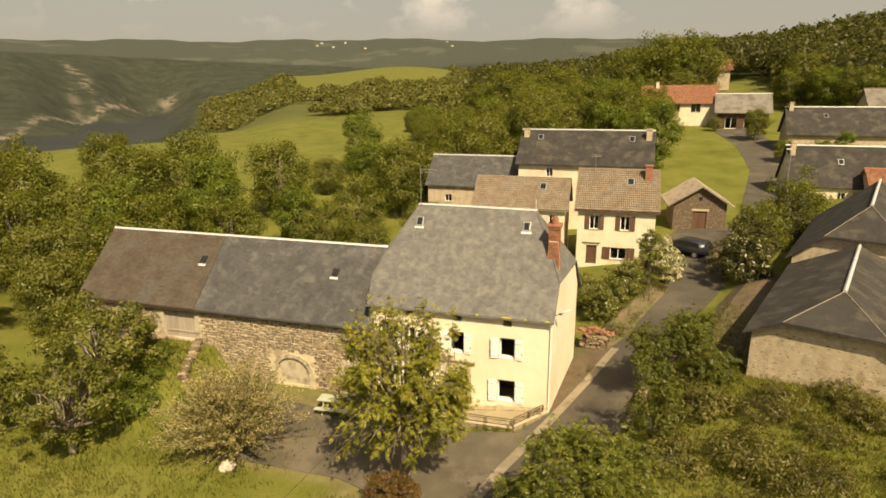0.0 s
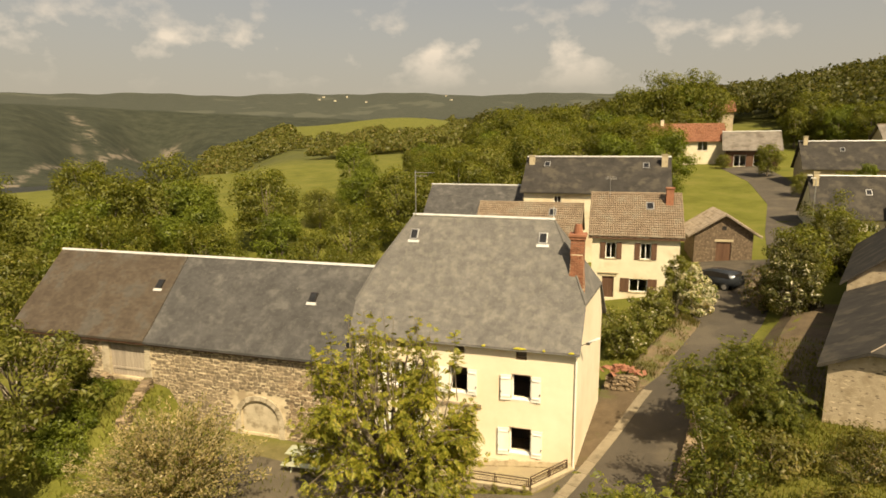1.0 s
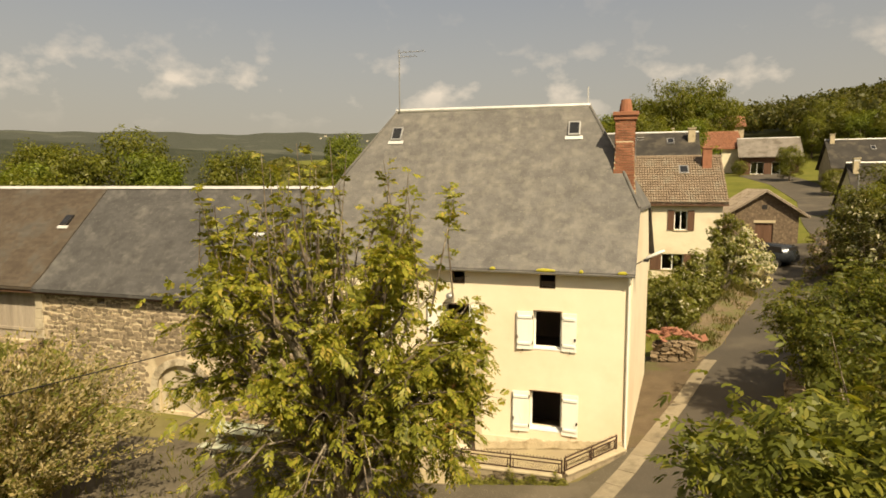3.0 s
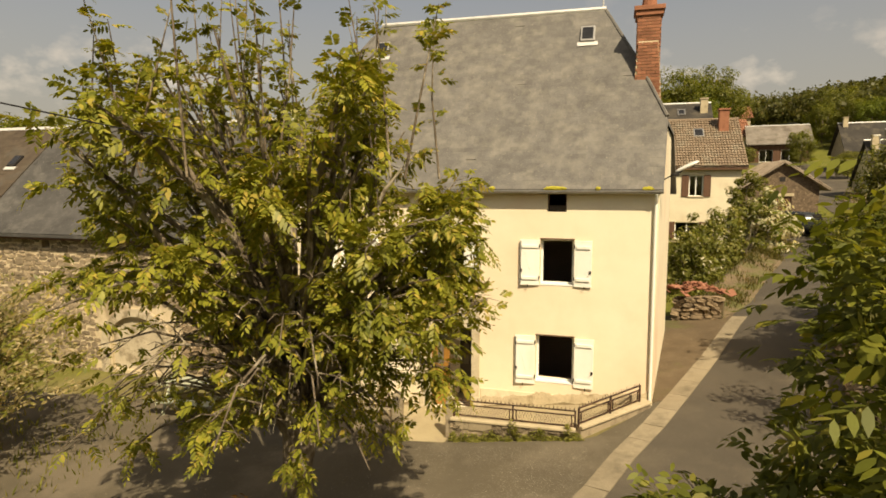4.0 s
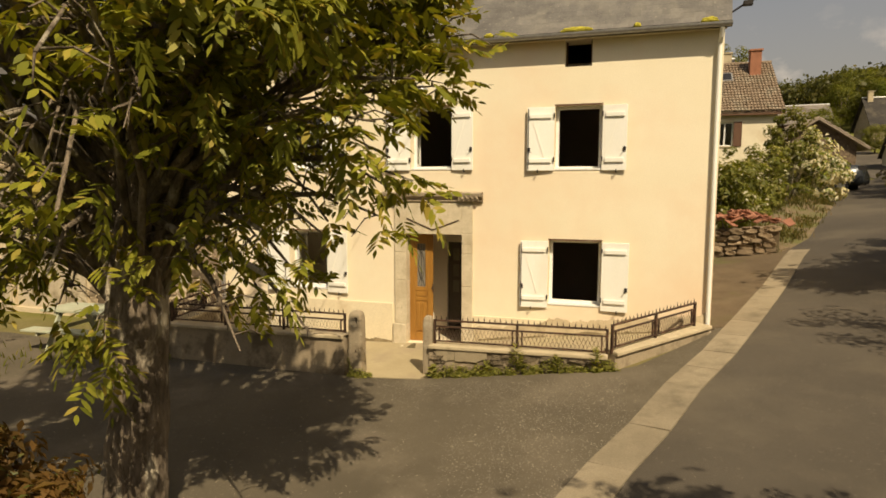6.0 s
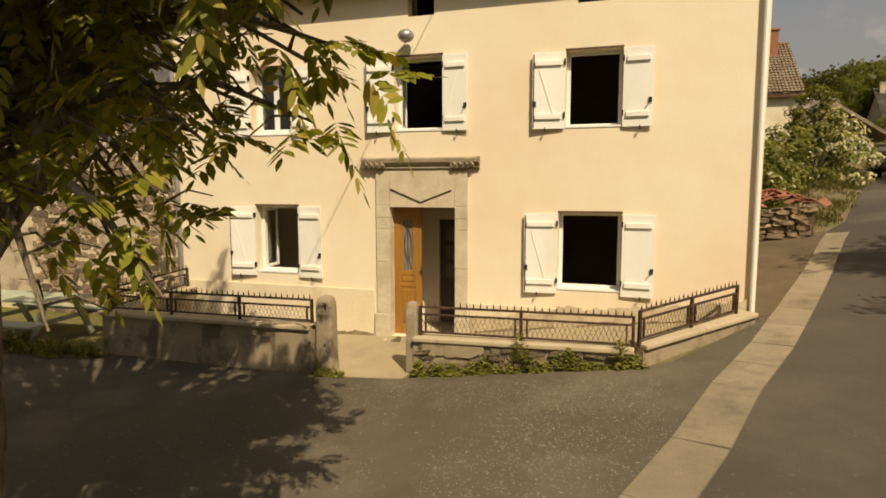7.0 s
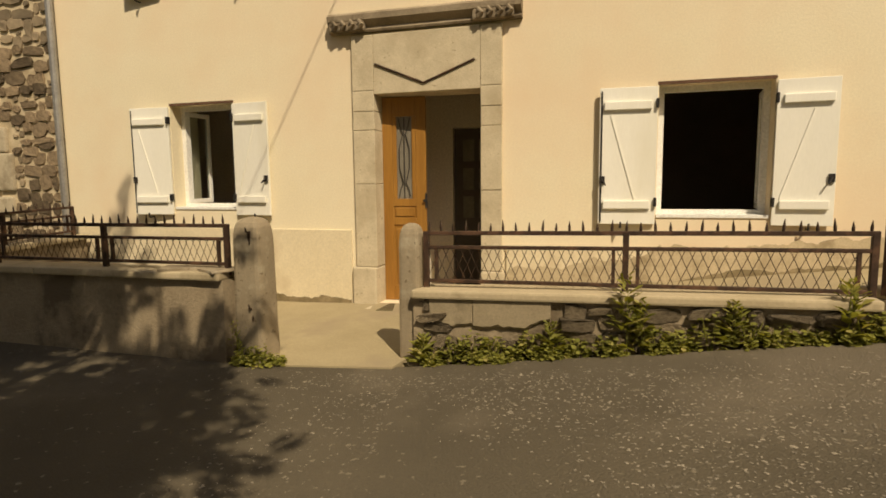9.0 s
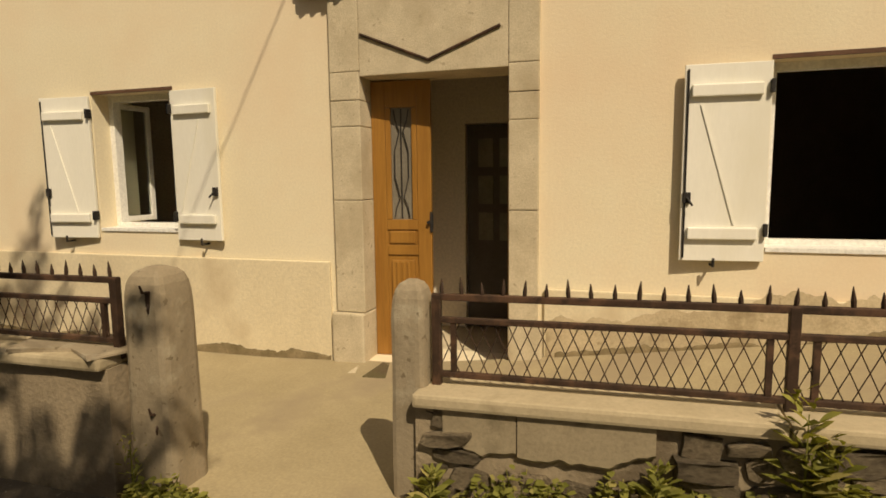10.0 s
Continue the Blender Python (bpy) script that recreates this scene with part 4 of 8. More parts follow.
def hang_shutter(x, z0, w, h, side, angle, brace):
    """side -1: folded back to the left of the opening; +1: to its right."""
    bm = boxed(0.0, w, -0.028, 0.0, 0.0, h, 0.004)
    m = Matrix.Translation((x, -0.012, z0)) @ Matrix.Rotation(radians(angle) * (-side), 4, "Z") @ Matrix.Diagonal((side, 1, 1, 1))

    def fin(b):
        bmesh.ops.transform(b, matrix=m, verts=b.verts[:])
        bmesh.ops.recalc_face_normals(b, faces=b.faces[:])
        return b

    sh = part("shutter", fin(bm), WHITE, house, "white painted board shutter standing open")
    for z in (0.14, h - 0.2):
        part("batten", fin(boxed(0.05, w - 0.04, -0.058, -0.0285, z, z + 0.075, 0.008)), WHITE, sh)
    b = bmesh.new()
    dx, dz = (brace[1] - brace[0]) * w, h - 0.48
    box(b, 0, math.hypot(dx, dz), -0.036, -0.0287, -0.006, 0.006, Matrix.Translation((brace[0] * w, 0, 0.235)) @ Matrix.Rotation(-math.atan2(dz, dx), 4, "Y"))
    part("brace", fin(b), WHITE, sh)
    for z in (0.16, h - 0.19):
        part("hinge", fin(boxed(-0.008, 0.014, -0.062, -0.0, z + 0.0, z + 0.08, 0.004)), BLACK_IRON, sh, "black iron hinge")
    b = bmesh.new()
    if side < 0:
        tube(b, [(w - 0.02, -0.036, 0.02), (w - 0.02, -0.036, h - 0.03)], 0.007, 6)
    box(b, w - 0.055, w - 0.008, -0.05, -0.03, h * 0.3, h * 0.3 + 0.07, bevel=0.004)
    tube(b, [(w - 0.03, -0.05, h * 0.33), (w - 0.06, -0.085, h * 0.29)], 0.008, 6)
    part("bolt", fin(b), BLACK_IRON, sh, "black iron shutter bolt")
    b = bmesh.new()
    tube(b, [(w * 0.6, 0.03, -0.03), (w * 0.6, -0.06, -0.03), (w * 0.6, -0.06, 0.02)], 0.009, 6)
    part("shutter_stay", fin(b), BLACK_IRON, sh, "black iron shutter stay")


def casement_window(x0, x1, z0, z1, state):
    bm = bmesh.new()
    t = 0.055
    y0, y1 = 0.17, 0.235
    for a, b, c, d in ((x0, x0 + t, z0, z1), (x1 - t, x1, z0, z1), (x0 + t, x1 - t, z1 - t, z1), (x0 + t, x1 - t, z0, z0 + t)):
        box(bm, a, b, y0, y1, c, d, bevel=0.004)
    win = part("window", bm, PVC, house, "white framed window in a deep reveal")
    part("sill", boxed(x0 + 0.003, x1 - 0.003, -0.012, 0.168, z0 - 0.012, z0 + 0.018, 0.004), PVC, win)
    part("lintel_trim", boxed(x0 - 0.01, x1 + 0.01, -0.004, 0.012, z1 - 0.005, z1 + 0.022, 0), BROWN_WOOD, win)
    if state == "shut":
        mid = (x0 + x1) / 2
        for a, b in ((x0 + t, mid), (mid, x1 - t)):
            c = bmesh.new()
            for e, f, g, h in ((a, a + 0.05, z0 + t, z1 - t), (b - 0.05, b, z0 + t, z1 - t), (a + 0.05, b - 0.05, z1 - t - 0.05, z1 - t), (a + 0.05, b - 0.05, z0 + t, z0 + t + 0.05)):
                box(c, e, f, 0.185, 0.225, g, h, bevel=0.003)
            s = part("sash", c, PVC, win)
            part("pane", boxed(a + 0.05, b - 0.05, 0.2, 0.206, z0 + t + 0.05, z1 - t - 0.05), GLASS, s)
    else:
        # casements swung into the room
        for hinge, sgn, ang in ((x0 + t, 1, 86 if state == "open" else 97), (x1 - t, -1, 96)):
            c = bmesh.new()
            w, h = (x1 - x0) / 2 - t, z1 - z0 - 2 * t
            for e, f, g, k in ((0, 0.05, 0, h), (w - 0.05, w, 0, h), (0.05, w - 0.05, h - 0.05, h), (0.05, w - 0.05, 0, 0.05)):
                box(c, e, f, 0, 0.04, g, k, bevel=0.003)
            m = Matrix.Translation((hinge, 0.2, z0 + t)) @ Matrix.Rotation(radians(ang * sgn), 4, "Z") @ Matrix.Diagonal((sgn, 1, 1, 1))
            bmesh.ops.transform(c, matrix=m, verts=c.verts[:])
            bmesh.ops.recalc_face_normals(c, faces=c.faces[:])
            s = part("sash", c, PVC, win, "white casement swung inwards")
            g = boxed(0.05, w - 0.05, 0.016, 0.022, 0.05, h - 0.05)
            bmesh.ops.transform(g, matrix=m, verts=g.verts[:])
            part("pane", g, GLASS, s)


for x0, x1, z0, z1, al, ar, state in WINDOWS:
    casement_window(x0, x1, z0, z1, state)
    low = 0.07 if z0 < 2 else 0.02
    hgt = z1 - z0 + low - 0.02
    hang_shutter(x0 - 0.01, z0 - low, 0.50 if z0 < 2 else 0.475, hgt, -1, al, (0.37, 0.80))
    hang_shutter(x1 + 0.01, z0 - low, 0.46 if z0 < 2 else 0.41, hgt, 1, ar, (0.12, 0.62))
for x0, x1, z0, z1 in ATTIC:
    bm = bmesh.new()
    for a, b, c, d in ((x0, x0 + 0.03, z0, z1), (x1 - 0.03, x1, z0, z1), (x0 + 0.03, x1 - 0.03, z0, z0 + 0.03)):
        box(bm, a, b, 0.2, 0.24, c, d)
    part("attic_frame", bm, BROWN_WOOD, house)

# granite door surround: jamb stones, plinth blocks, lintel with a chevron, moulded cornice on two consoles
surround = part("door_lintel", boxed(-0.555, 0.565, -0.035, 0.30, 2.062, 2.655, 0.006), GRANITE, house, "granite lintel with a chevron moulding")
for x0, x1 in ((-0.80, -0.558), (0.568, 0.777)):
    zs = [0.27, 1.145, 1.70, 1.892, 2.10, 2.655] if x0 < 0 else [0.27, 1.077, 1.702, 1.889, 2.085, 2.655]
    for a, b in zip(zs, zs[1:]):
        part("jamb_stone", boxed(x0, x1, -0.037 - rng.uniform(0, 0.006), 0.24, a + 0.002, b - 0.002, 0.007), GRANITE, house)
    part("plinth_block", boxed(x0 - (0.035 if x0 < 0 else 0.0), x1 + (0.035 if x0 > 0 else 0.0), -0.075, 0.24, -0.2, 0.267, 0.018), GRANITE, house)
bm = bmesh.new()
for s in (-1, 1):
    a, b = Vector((-0.54 if s < 0 else 0.51, -0.042, 2.36 if s < 0 else 2.34)), Vector((-0.012, -0.042, 2.145))
    w = (b - a).normalized()
    tube(bm, [a, b], 0.011, 6)
part("chevron", bm, IRON, surround, "dark grooved chevron moulding")
bm = bmesh.new()
prism(bm, [(-1.03, 0.0, 2.68), (-1.03, -0.05, 2.68), (-1.03, -0.06, 2.70), (-1.03, -0.045, 2.725), (-1.03, -0.075, 2.76), (-1.03, -0.105, 2.79), (-1.03, -0.11, 2.845), (-1.03, -0.08, 2.87), (-1.03, 0.0, 2.87)], (2.0, 0, 0))
part("cornice", bm, CORNICE, house, "moulded granite cornice over the door")
for xc in (-0.82, 0.70):
    bm = bmesh.new()
    box(bm, xc - 0.2, xc + 0.2, -0.10, -0.0, 2.69, 2.80, bevel=0.02)
    for i in range(4):
        tube(bm, [(xc - 0.14 + i * 0.095, -0.105, 2.715), (xc - 0.10 + i * 0.095, -0.12, 2.745), (xc - 0.14 + i * 0.095, -0.105, 2.785)], 0.022, 6)
    part("console", bm, CORNICE, house, "carved granite console")
part("door_sill", boxed(-0.60, 0.60, -0.32, 0.40, -0.22, -0.122, 0.015), GRANITE, house)
# the door: a panelled oak leaf, its fellow swung inside
leaf_m = Matrix.Translation((-0.555, 0.16, -0.115)) @ Matrix.Rotation(radians(7), 4, "Z")


def leaf(m, name, label):
    def fin(b):
        bmesh.ops.transform(b, matrix=m, verts=b.verts[:])
        return b
    b = bmesh.new()
    W, H = 0.47, 2.165
    for x0, x1, z0, z1 in ((0, 0.11, 0, H), (W - 0.11, W, 0, H), (0.11, W - 0.11, 0, 0.16), (0.11, W - 0.11, 0.82, 0.9), (0.11, W - 0.11, 1.02, 1.1), (0.11, W - 0.11, H - 0.2, H), (0.111, 0.152, 1.101, H - 0.201), (W - 0.152, W - 0.111, 1.101, H - 0.201)):
        box(b, x0, x1, 0, 0.045, z0, z1, bevel=0.005)
    d = part(name, fin(b), OAK, house, label)
    b = bmesh.new()
    box(b, 0.105, W - 0.105, 0.012, 0.032, 0.15, 0.83)
    box(b, 0.14, W - 0.14, -0.006, 0.013, 0.2, 0.78, bevel=0.012)
    box(b, 0.105, W - 0.105, 0.012, 0.032, 0.89, 1.03)
    box(b, 0.13, W - 0.13, -0.006, 0.013, 0.91, 1.01, bevel=0.01)
    for x in (0.19, 0.235, 0.28):
        tube(b, [(x, -0.008, 0.22), (x, -0.008, 0.76)], 0.012, 6)
    part("panel", fin(b), OAK, d)
    part("pane", fin(boxed(0.15, W - 0.15, 0.02, 0.026, 1.1, H - 0.2)), DOOR_GLASS, d, "greyish frosted glass pane")
    b = bmesh.new()
    zc = (1.1 + H - 0.2) / 2
    for s in (-1, 1):
        tube(b, [(0.235 + s * 0.06, 0.008, 1.12), (0.235 + s * 0.045, 0.008, 1.2), (0.235 + s * 0.015, 0.008, 1.27), (0.235 + s * 0.055, 0.008, zc - 0.1), (0.235 + s * 0.055, 0.008, zc + 0.1), (0.235 + s * 0.015, 0.008, H - 0.38), (0.235 + s * 0.045, 0.008, H - 0.3), (0.235 + s * 0.06, 0.008, H - 0.22)], 0.005, 6)
    tube(b, [(0.235, 0.008, 1.11), (0.235, 0.008, H - 0.21)], 0.005, 6)
    part("grille", fin(b), BLACK_IRON, d, "black wrought-iron grille")
    b = bmesh.new()
    box(b, W - 0.012, W + 0.012, -0.012, 0.0, 1.0, 1.16, bevel=0.003)
    tube(b, [(W - 0.02, -0.002, 1.08), (W - 0.02, -0.03, 1.08)], 0.014, 8)
    part("door_handle", fin(b), BLACK_IRON, d)


leaf(leaf_m, "door_leaf", "varnished orange-brown oak door leaf with a glazed panel")
leaf(Matrix.Translation((0.54, 0.30, -0.115)) @ Matrix.Rotation(radians(93), 4, "Z"), "door_leaf", "varnished oak door leaf standing open into the hall")
# wall lamp over the middle window, and the street lamp on the corner bracket
lampm = thing("wall_lamp", (-0.18, 0, 4.72), "small round metal wall lamp on the facade", "lamp")
bm = bmesh.new()
tube(bm, [(0, 0.0, 0.12), (0, -0.12, 0.14), (0, -0.2, 0.08)], 0.012, 6)
part("arm", bm, GALV, lampm)
bm = bmesh.new()
bmesh.ops.create_uvsphere(bm, u_segments=16, v_segments=10, radius=0.13, matrix=Matrix.Translation((0, -0.2, 0.02)) @ Matrix.Diagonal((1, 1, 0.75, 1)))
part("shade", bm, GALV, lampm, "dull metal round shade", True)
sl = thing("street_lamp", (5.02, 0.3, 5.86), "street lamp with a pale cobra head on the house corner", "street lamp")
bm = bmesh.new()
tube(bm, [(-0.05, 0.0, -0.12), (0.06, -0.02, -0.02), (0.22, -0.06, 0.07), (0.42, -0.1, 0.16)], 0.016, 8)
box(bm, -0.09, -0.02, -0.05, 0.05, -0.22, -0.02, bevel=0.006)
part("bracket", bm, BLACK_IRON, sl, "thin dark iron bracket")
bm = bmesh.new()
rings = []
for u, w, h in ((0.0, 0.035, 0.03), (0.06, 0.05, 0.045), (0.14, 0.085, 0.05), (0.3, 0.11, 0.055), (0.42, 0.095, 0.045), (0.48, 0.05, 0.025)):
    rings.append([bm.verts.new((0.28 + u, -0.1 + w * math.cos(a), 0.13 + u * 0.48 + h * (1.4 if math.sin(a) > 0 else 0.5) * math.sin(a))) for a in (2 * math.pi * k / 12 for k in range(12))])
for a, b in zip(rings, rings[1:]):
    for k in range(12):
        bm.faces.new((a[k], a[(k + 1) % 12], b[(k + 1) % 12], b[k]))
bm.faces.new(rings[0][::-1])
bm.faces.new(rings[-1])
bmesh.ops.recalc_face_normals(bm, faces=bm.faces[:])
head = part("lamp_head", bm, LAMP_GLASS, sl, "pale rounded lamp head", True)
part("lamp_housing", boxed(0.22, 0.36, -0.15, -0.05, 0.05, 0.125, 0.01), BLACK_IRON, sl, "dark ballast box under the head")

# ---- the long stone barn ----
barn = thing("barn", (-4.8, 0, 0), "long rubble-stone barn under a dark slate roof", "barn")
BX0, BX1 = -20.35, -0.02
BARN_HOLES = [(-17.5, -17.08, 3.42, 3.92), (-17.35, -16.1, -0.2, 2.0), (-14.15, -11.85, 2.05, 4.15), (-6.3, -4.3, -0.05, 1.6), (-1.62, -1.18, 1.02, 1.60), (-1.88, -1.55, 3.66, 4.0), (-5.5, -5.15, 3.7, 4.02), (-8.9, -8.55, 3.7, 4.02)]
bm = bmesh.new()
wall_panel(bm, BX0, BX1, -0.8, 4.25, 0.03, 0.55, BARN_HOLES)
bmesh.ops.recalc_face_normals(bm, faces=bm.faces[:])
barn_wall = part("front_wall", bm, MORTAR, barn)
for x in (BX0, BX1 - 0.45):
    bm = bmesh.new()
    prism(bm, [(x, 0.56, -0.8), (x, 7.0, -0.8), (x, 7.0, 4.2), (x, 3.5, 7.7), (x, 0.56, 4.4)], (0.45, 0, 0))
    part("gable_wall", bm, MORTAR, barn)
part("back_wall", boxed(BX0 + 0.46, BX1 - 0.46, 6.5, 7.0, -0.8, 4.2), MORTAR, barn)
part("floor_slab", boxed(BX0 + 0.46, BX1 - 0.46, 0.56, 6.48, -0.6, -0.1), EARTH, barn)
BF = [(-0.32, 4.18), (0.2, 4.62), (3.5, 7.86)]
for name, xa, xb, mat, lift, seed in (("roof", BX0 - 0.15, -11.6, SLATE_OLD, 0.05, 5), ("roof", -11.6, 0.0, SLATE_BARN, 0.0, 6)):
    bm = bmesh.new()
    prism(bm, [(xa, -0.32, 4.16 + lift), (xa, 0.2, 4.60 + lift), (xa, 3.5, 7.84 + lift), (xa, 7.3, 4.2 + lift), (xa, 7.3, 4.1 + lift), (xa, 3.5, 7.74 + lift), (xa, 0.2, 4.5 + lift), (xa, -0.32, 4.07 + lift)], (xb - xa, 0, 0))
    rf = part(name, bm, mat, barn, "dark slate barn roof" if lift == 0 else "older brown slate barn roof")
    slate_cover("slate_covering", [(y, z + lift) for y, z in BF], (lambda y, a=xa: a), (lambda y, b=xb: b), mat, rf, 0.21, 0.15, seed)
bm = bmesh.new()
prism(bm, [(BX0 - 0.17, 3.42, 7.86), (BX0 - 0.17, 3.5, 7.97), (BX0 - 0.17, 3.58, 7.86), (BX0 - 0.17, 3.5, 7.93)], (20.2, 0, 0))
part("ridge_cap", bm, ZINC, barn, "pale zinc ridge capping")
part("eave_board", boxed(BX0, -0.02, -0.26, -0.22, 3.99, 4.10), BROWN_WOOD, barn)
for i in range(34):
    x = BX0 + 0.2 + i * 0.6
    part("rafter_end", boxed(x, x + 0.09, -0.22, 0.03, 4.0, 4.12), BROWN_WOOD, barn)
for x, y in ((-12.4, 2.12), (-3.2, 2.06)):
    z = float(np.interp(y, [p[0] for p in BF], [p[1] for p in BF])) + (0.03 if x < -11 else 0)
    m = Matrix.Translation((x, y, z)) @ Matrix.Rotation(math.atan2(3.24, 3.3), 4, "X")
    sk = part("skylight", boxed(-0.19, 0.19, -0.26, 0.28, 0.0, 0.10, 0.01, m), BLACK_IRON, barn, "small dark roof skylight")
    part("pane", boxed(-0.145, 0.145, -0.2, 0.23, 0.095, 0.108, 0, m), ROOF_GLASS, sk, "dark roof pane")
    part("flashing", boxed(-0.26, 0.26, -0.42, -0.262, 0.02, 0.045, 0.005, m), ZINC, sk, "pale zinc flashing")
door = part("barn_door", boxed(-14.14, -11.86, 0.20, 0.23, 2.06, 4.14), OLD_WOOD, barn, "weathered grey plank double door")
for i in range(12):
    a = -14.15 + i * 2.3 / 12
    part("plank", boxed(a + 0.006, a + 2.3 / 12 - 0.006, 0.16, 0.198, 2.06, 4.14, 0.004), OLD_WOOD, door)
for z in (2.4, 3.6):
    part("batten", boxed(-14.1, -11.9, 0.12, 0.158, z, z + 0.12, 0.005), OLD_WOOD, door)
for x0, x1 in ((-14.55, -14.16), (-11.84, -11.5)):
    z = 2.05
    while z < 4.1:
        h = rng.uniform(0.3, 0.5)
        part("quoin", boxed(x0 - rng.uniform(0, 0.1), x1 + rng.uniform(0, 0.02) * (1 if x0 < -12 else 0), -0.02, 0.4, z + 0.01, min(z + h, 4.15), 0.02), DRESSED, barn, "pale dressed stone")
        z += h
# arched cart door: dressed stones round the arch, pale boarded infill
for i in range(11):
    a0, a1 = math.pi * i / 11, math.pi * (i + 1) / 11
    bm = bmesh.new()
    pts = [(-5.3 + r * math.cos(a) * 1.05, -0.03, 0.80 + r * math.sin(a) * 0.88) for r, a in ((1.0, a0 + 0.01), (1.28, a0 + 0.01), (1.28, a1 - 0.01), (1.0, a1 - 0.01))]
    prism(bm, pts, (0, 0.3, 0))
    part("arch_stone", bm, DRESSED, barn, "pale dressed arch stone")
for x0, x1 in ((-6.68, -6.36), (-4.24, -3.92)):
    for k in range(3):
        part("quoin", boxed(x0, x1, -0.03, 0.3, -0.3 + k * 0.38, 0.07 + k * 0.38, 0.02), DRESSED, barn, "pale dressed stone")
part("arch_infill", boxed(-6.36, -4.24, 0.12, 0.3, -0.3, 1.7), DRESSED, barn, "pale rendered infill of the old cart arch")
# small barred window with big dressed stones
for x0, x1, z0, z1 in ((-2.0, -0.98, 1.60, 1.92), (-1.98, -1.62, 1.16, 1.59), (-1.18, -0.9, 1.1, 1.59), (-1.95, -1.5, 0.78, 1.02), (-1.49, -0.95, 0.8, 1.02)):
    part("dressed_stone", boxed(x0, x1, -0.02, 0.3, z0, z1, 0.03), DRESSED, barn, "pale dressed window stone")
for x0, x1, z0, z1 in ((-17.78, -17.51, 3.3, 4.0), (-17.07, -16.82, 3.3, 4.0), (-17.6, -16.98, 3.2, 3.41)):
    part("dressed_stone", boxed(x0, x1, -0.02, 0.3, z0, z1, 0.02), DRESSED, barn, "pale dressed window stone")
bm = bmesh.new()
for x in (-17.42, -17.29, -17.16):
    box(bm, x - 0.015, x + 0.015, 0.1, 0.13, 3.43, 3.91)
part("window_bars", bm, WHITE, barn, "pale painted window bars")
bm = bmesh.new()
for i in range(4):
    tube(bm, [(-1.55 + i * 0.1, 0.1, 1.02), (-1.55 + i * 0.1, 0.1, 1.6)], 0.012, 6)
part("window_bars", bm, WHITE, barn, "pale painted window bars")

# ---- front terrace, low walls, pillars and iron railings ----
draped("terrace", [(-4.75, -0.02), (-0.92, -0.02), (-0.84, -0.02), (0.36, -0.02), (0.46, -0.02), (3.3, -0.02), (4.75, -0.02)], [(-4.4, -1.9), (-0.92, -1.9), (-0.66, -2.14), (0.42, -2.06), (0.5, -1.7), (3.3, -1.7), (4.78, -0.3)], CONCRETE, 0.058, "pale concrete terrace and path in front of the door", "terrace", 9, 0.5)


def low_wall(name, a, b, za, zb, base, label):
    """A cement wall with a proud coping, from plan point a to b; za, zb: the coping's top."""
    a, b = Vector(a), Vector(b)
    l = (b - a).length
    m = Matrix.Translation((a.x, a.y, 0)) @ Matrix.Rotation(math.atan2(b.y - a.y, b.x - a.x), 4, "Z")
    w = thing(name, m, label, "wall", kind="structure")
    bm = bmesh.new()
    n = max(6, int(l / 0.15))
    for s, e in ((0, n),):
        rows = []
        for i in range(n + 1):
            x, top = l * i / n, za + (zb - za) * i / n - 0.06
            j = 0.012 * noise.noise((x * 3, 1, za))
            rows.append([bm.verts.new(p) for p in ((x, -0.11 + j, base), (x, -0.10 + j, top), (x, 0.10, top), (x, 0.11, base))])
        for p, q in zip(rows, rows[1:]):
            for k in range(3):
                bm.faces.new((p[k], q[k], q[k + 1], p[k + 1]))
        bm.faces.new(rows[0])
        bm.faces.new(rows[-1][::-1])
    bmesh.ops.recalc_face_normals(bm, faces=bm.faces[:])
    part("wall_body", bm, CEMENT, w, "stained cement face")
    k = max(1, round(l / 1.45))
    for i in range(k):
        x0, x1 = l * i / k + 0.0015, l * (i + 1) / k - 0.0015
        z0, z1 = za + (zb - za) * i / k, za + (zb - za) * (i + 1) / k
        b = boxed(x0, x1, -0.15, 0.15, -0.06, 0.0, 0.016)
        bmesh.ops.transform(b, matrix=Matrix.Translation((0, 0, z0)) @ Matrix(((1, 0, 0, 0), (0, 1, 0, 0), ((z1 - z0) / (x1 - x0), 0, 1, -(z1 - z0) / (x1 - x0) * x0), (0, 0, 0, 1))), verts=b.verts[:])
        part("coping_stone", b, COPING, w, "pale worn coping stone")
    return w


bm = bmesh.new()
tube(bm, [(0, 0, -0.005), (0, 0, 0.035), (0, 0, 0.078)], [0.008, 0.010, 0.002], 5)
SPIKE = bpy.data.meshes.new("spike")
bm.to_mesh(SPIKE)
bm.free()
SPIKE.materials.append(IRON)


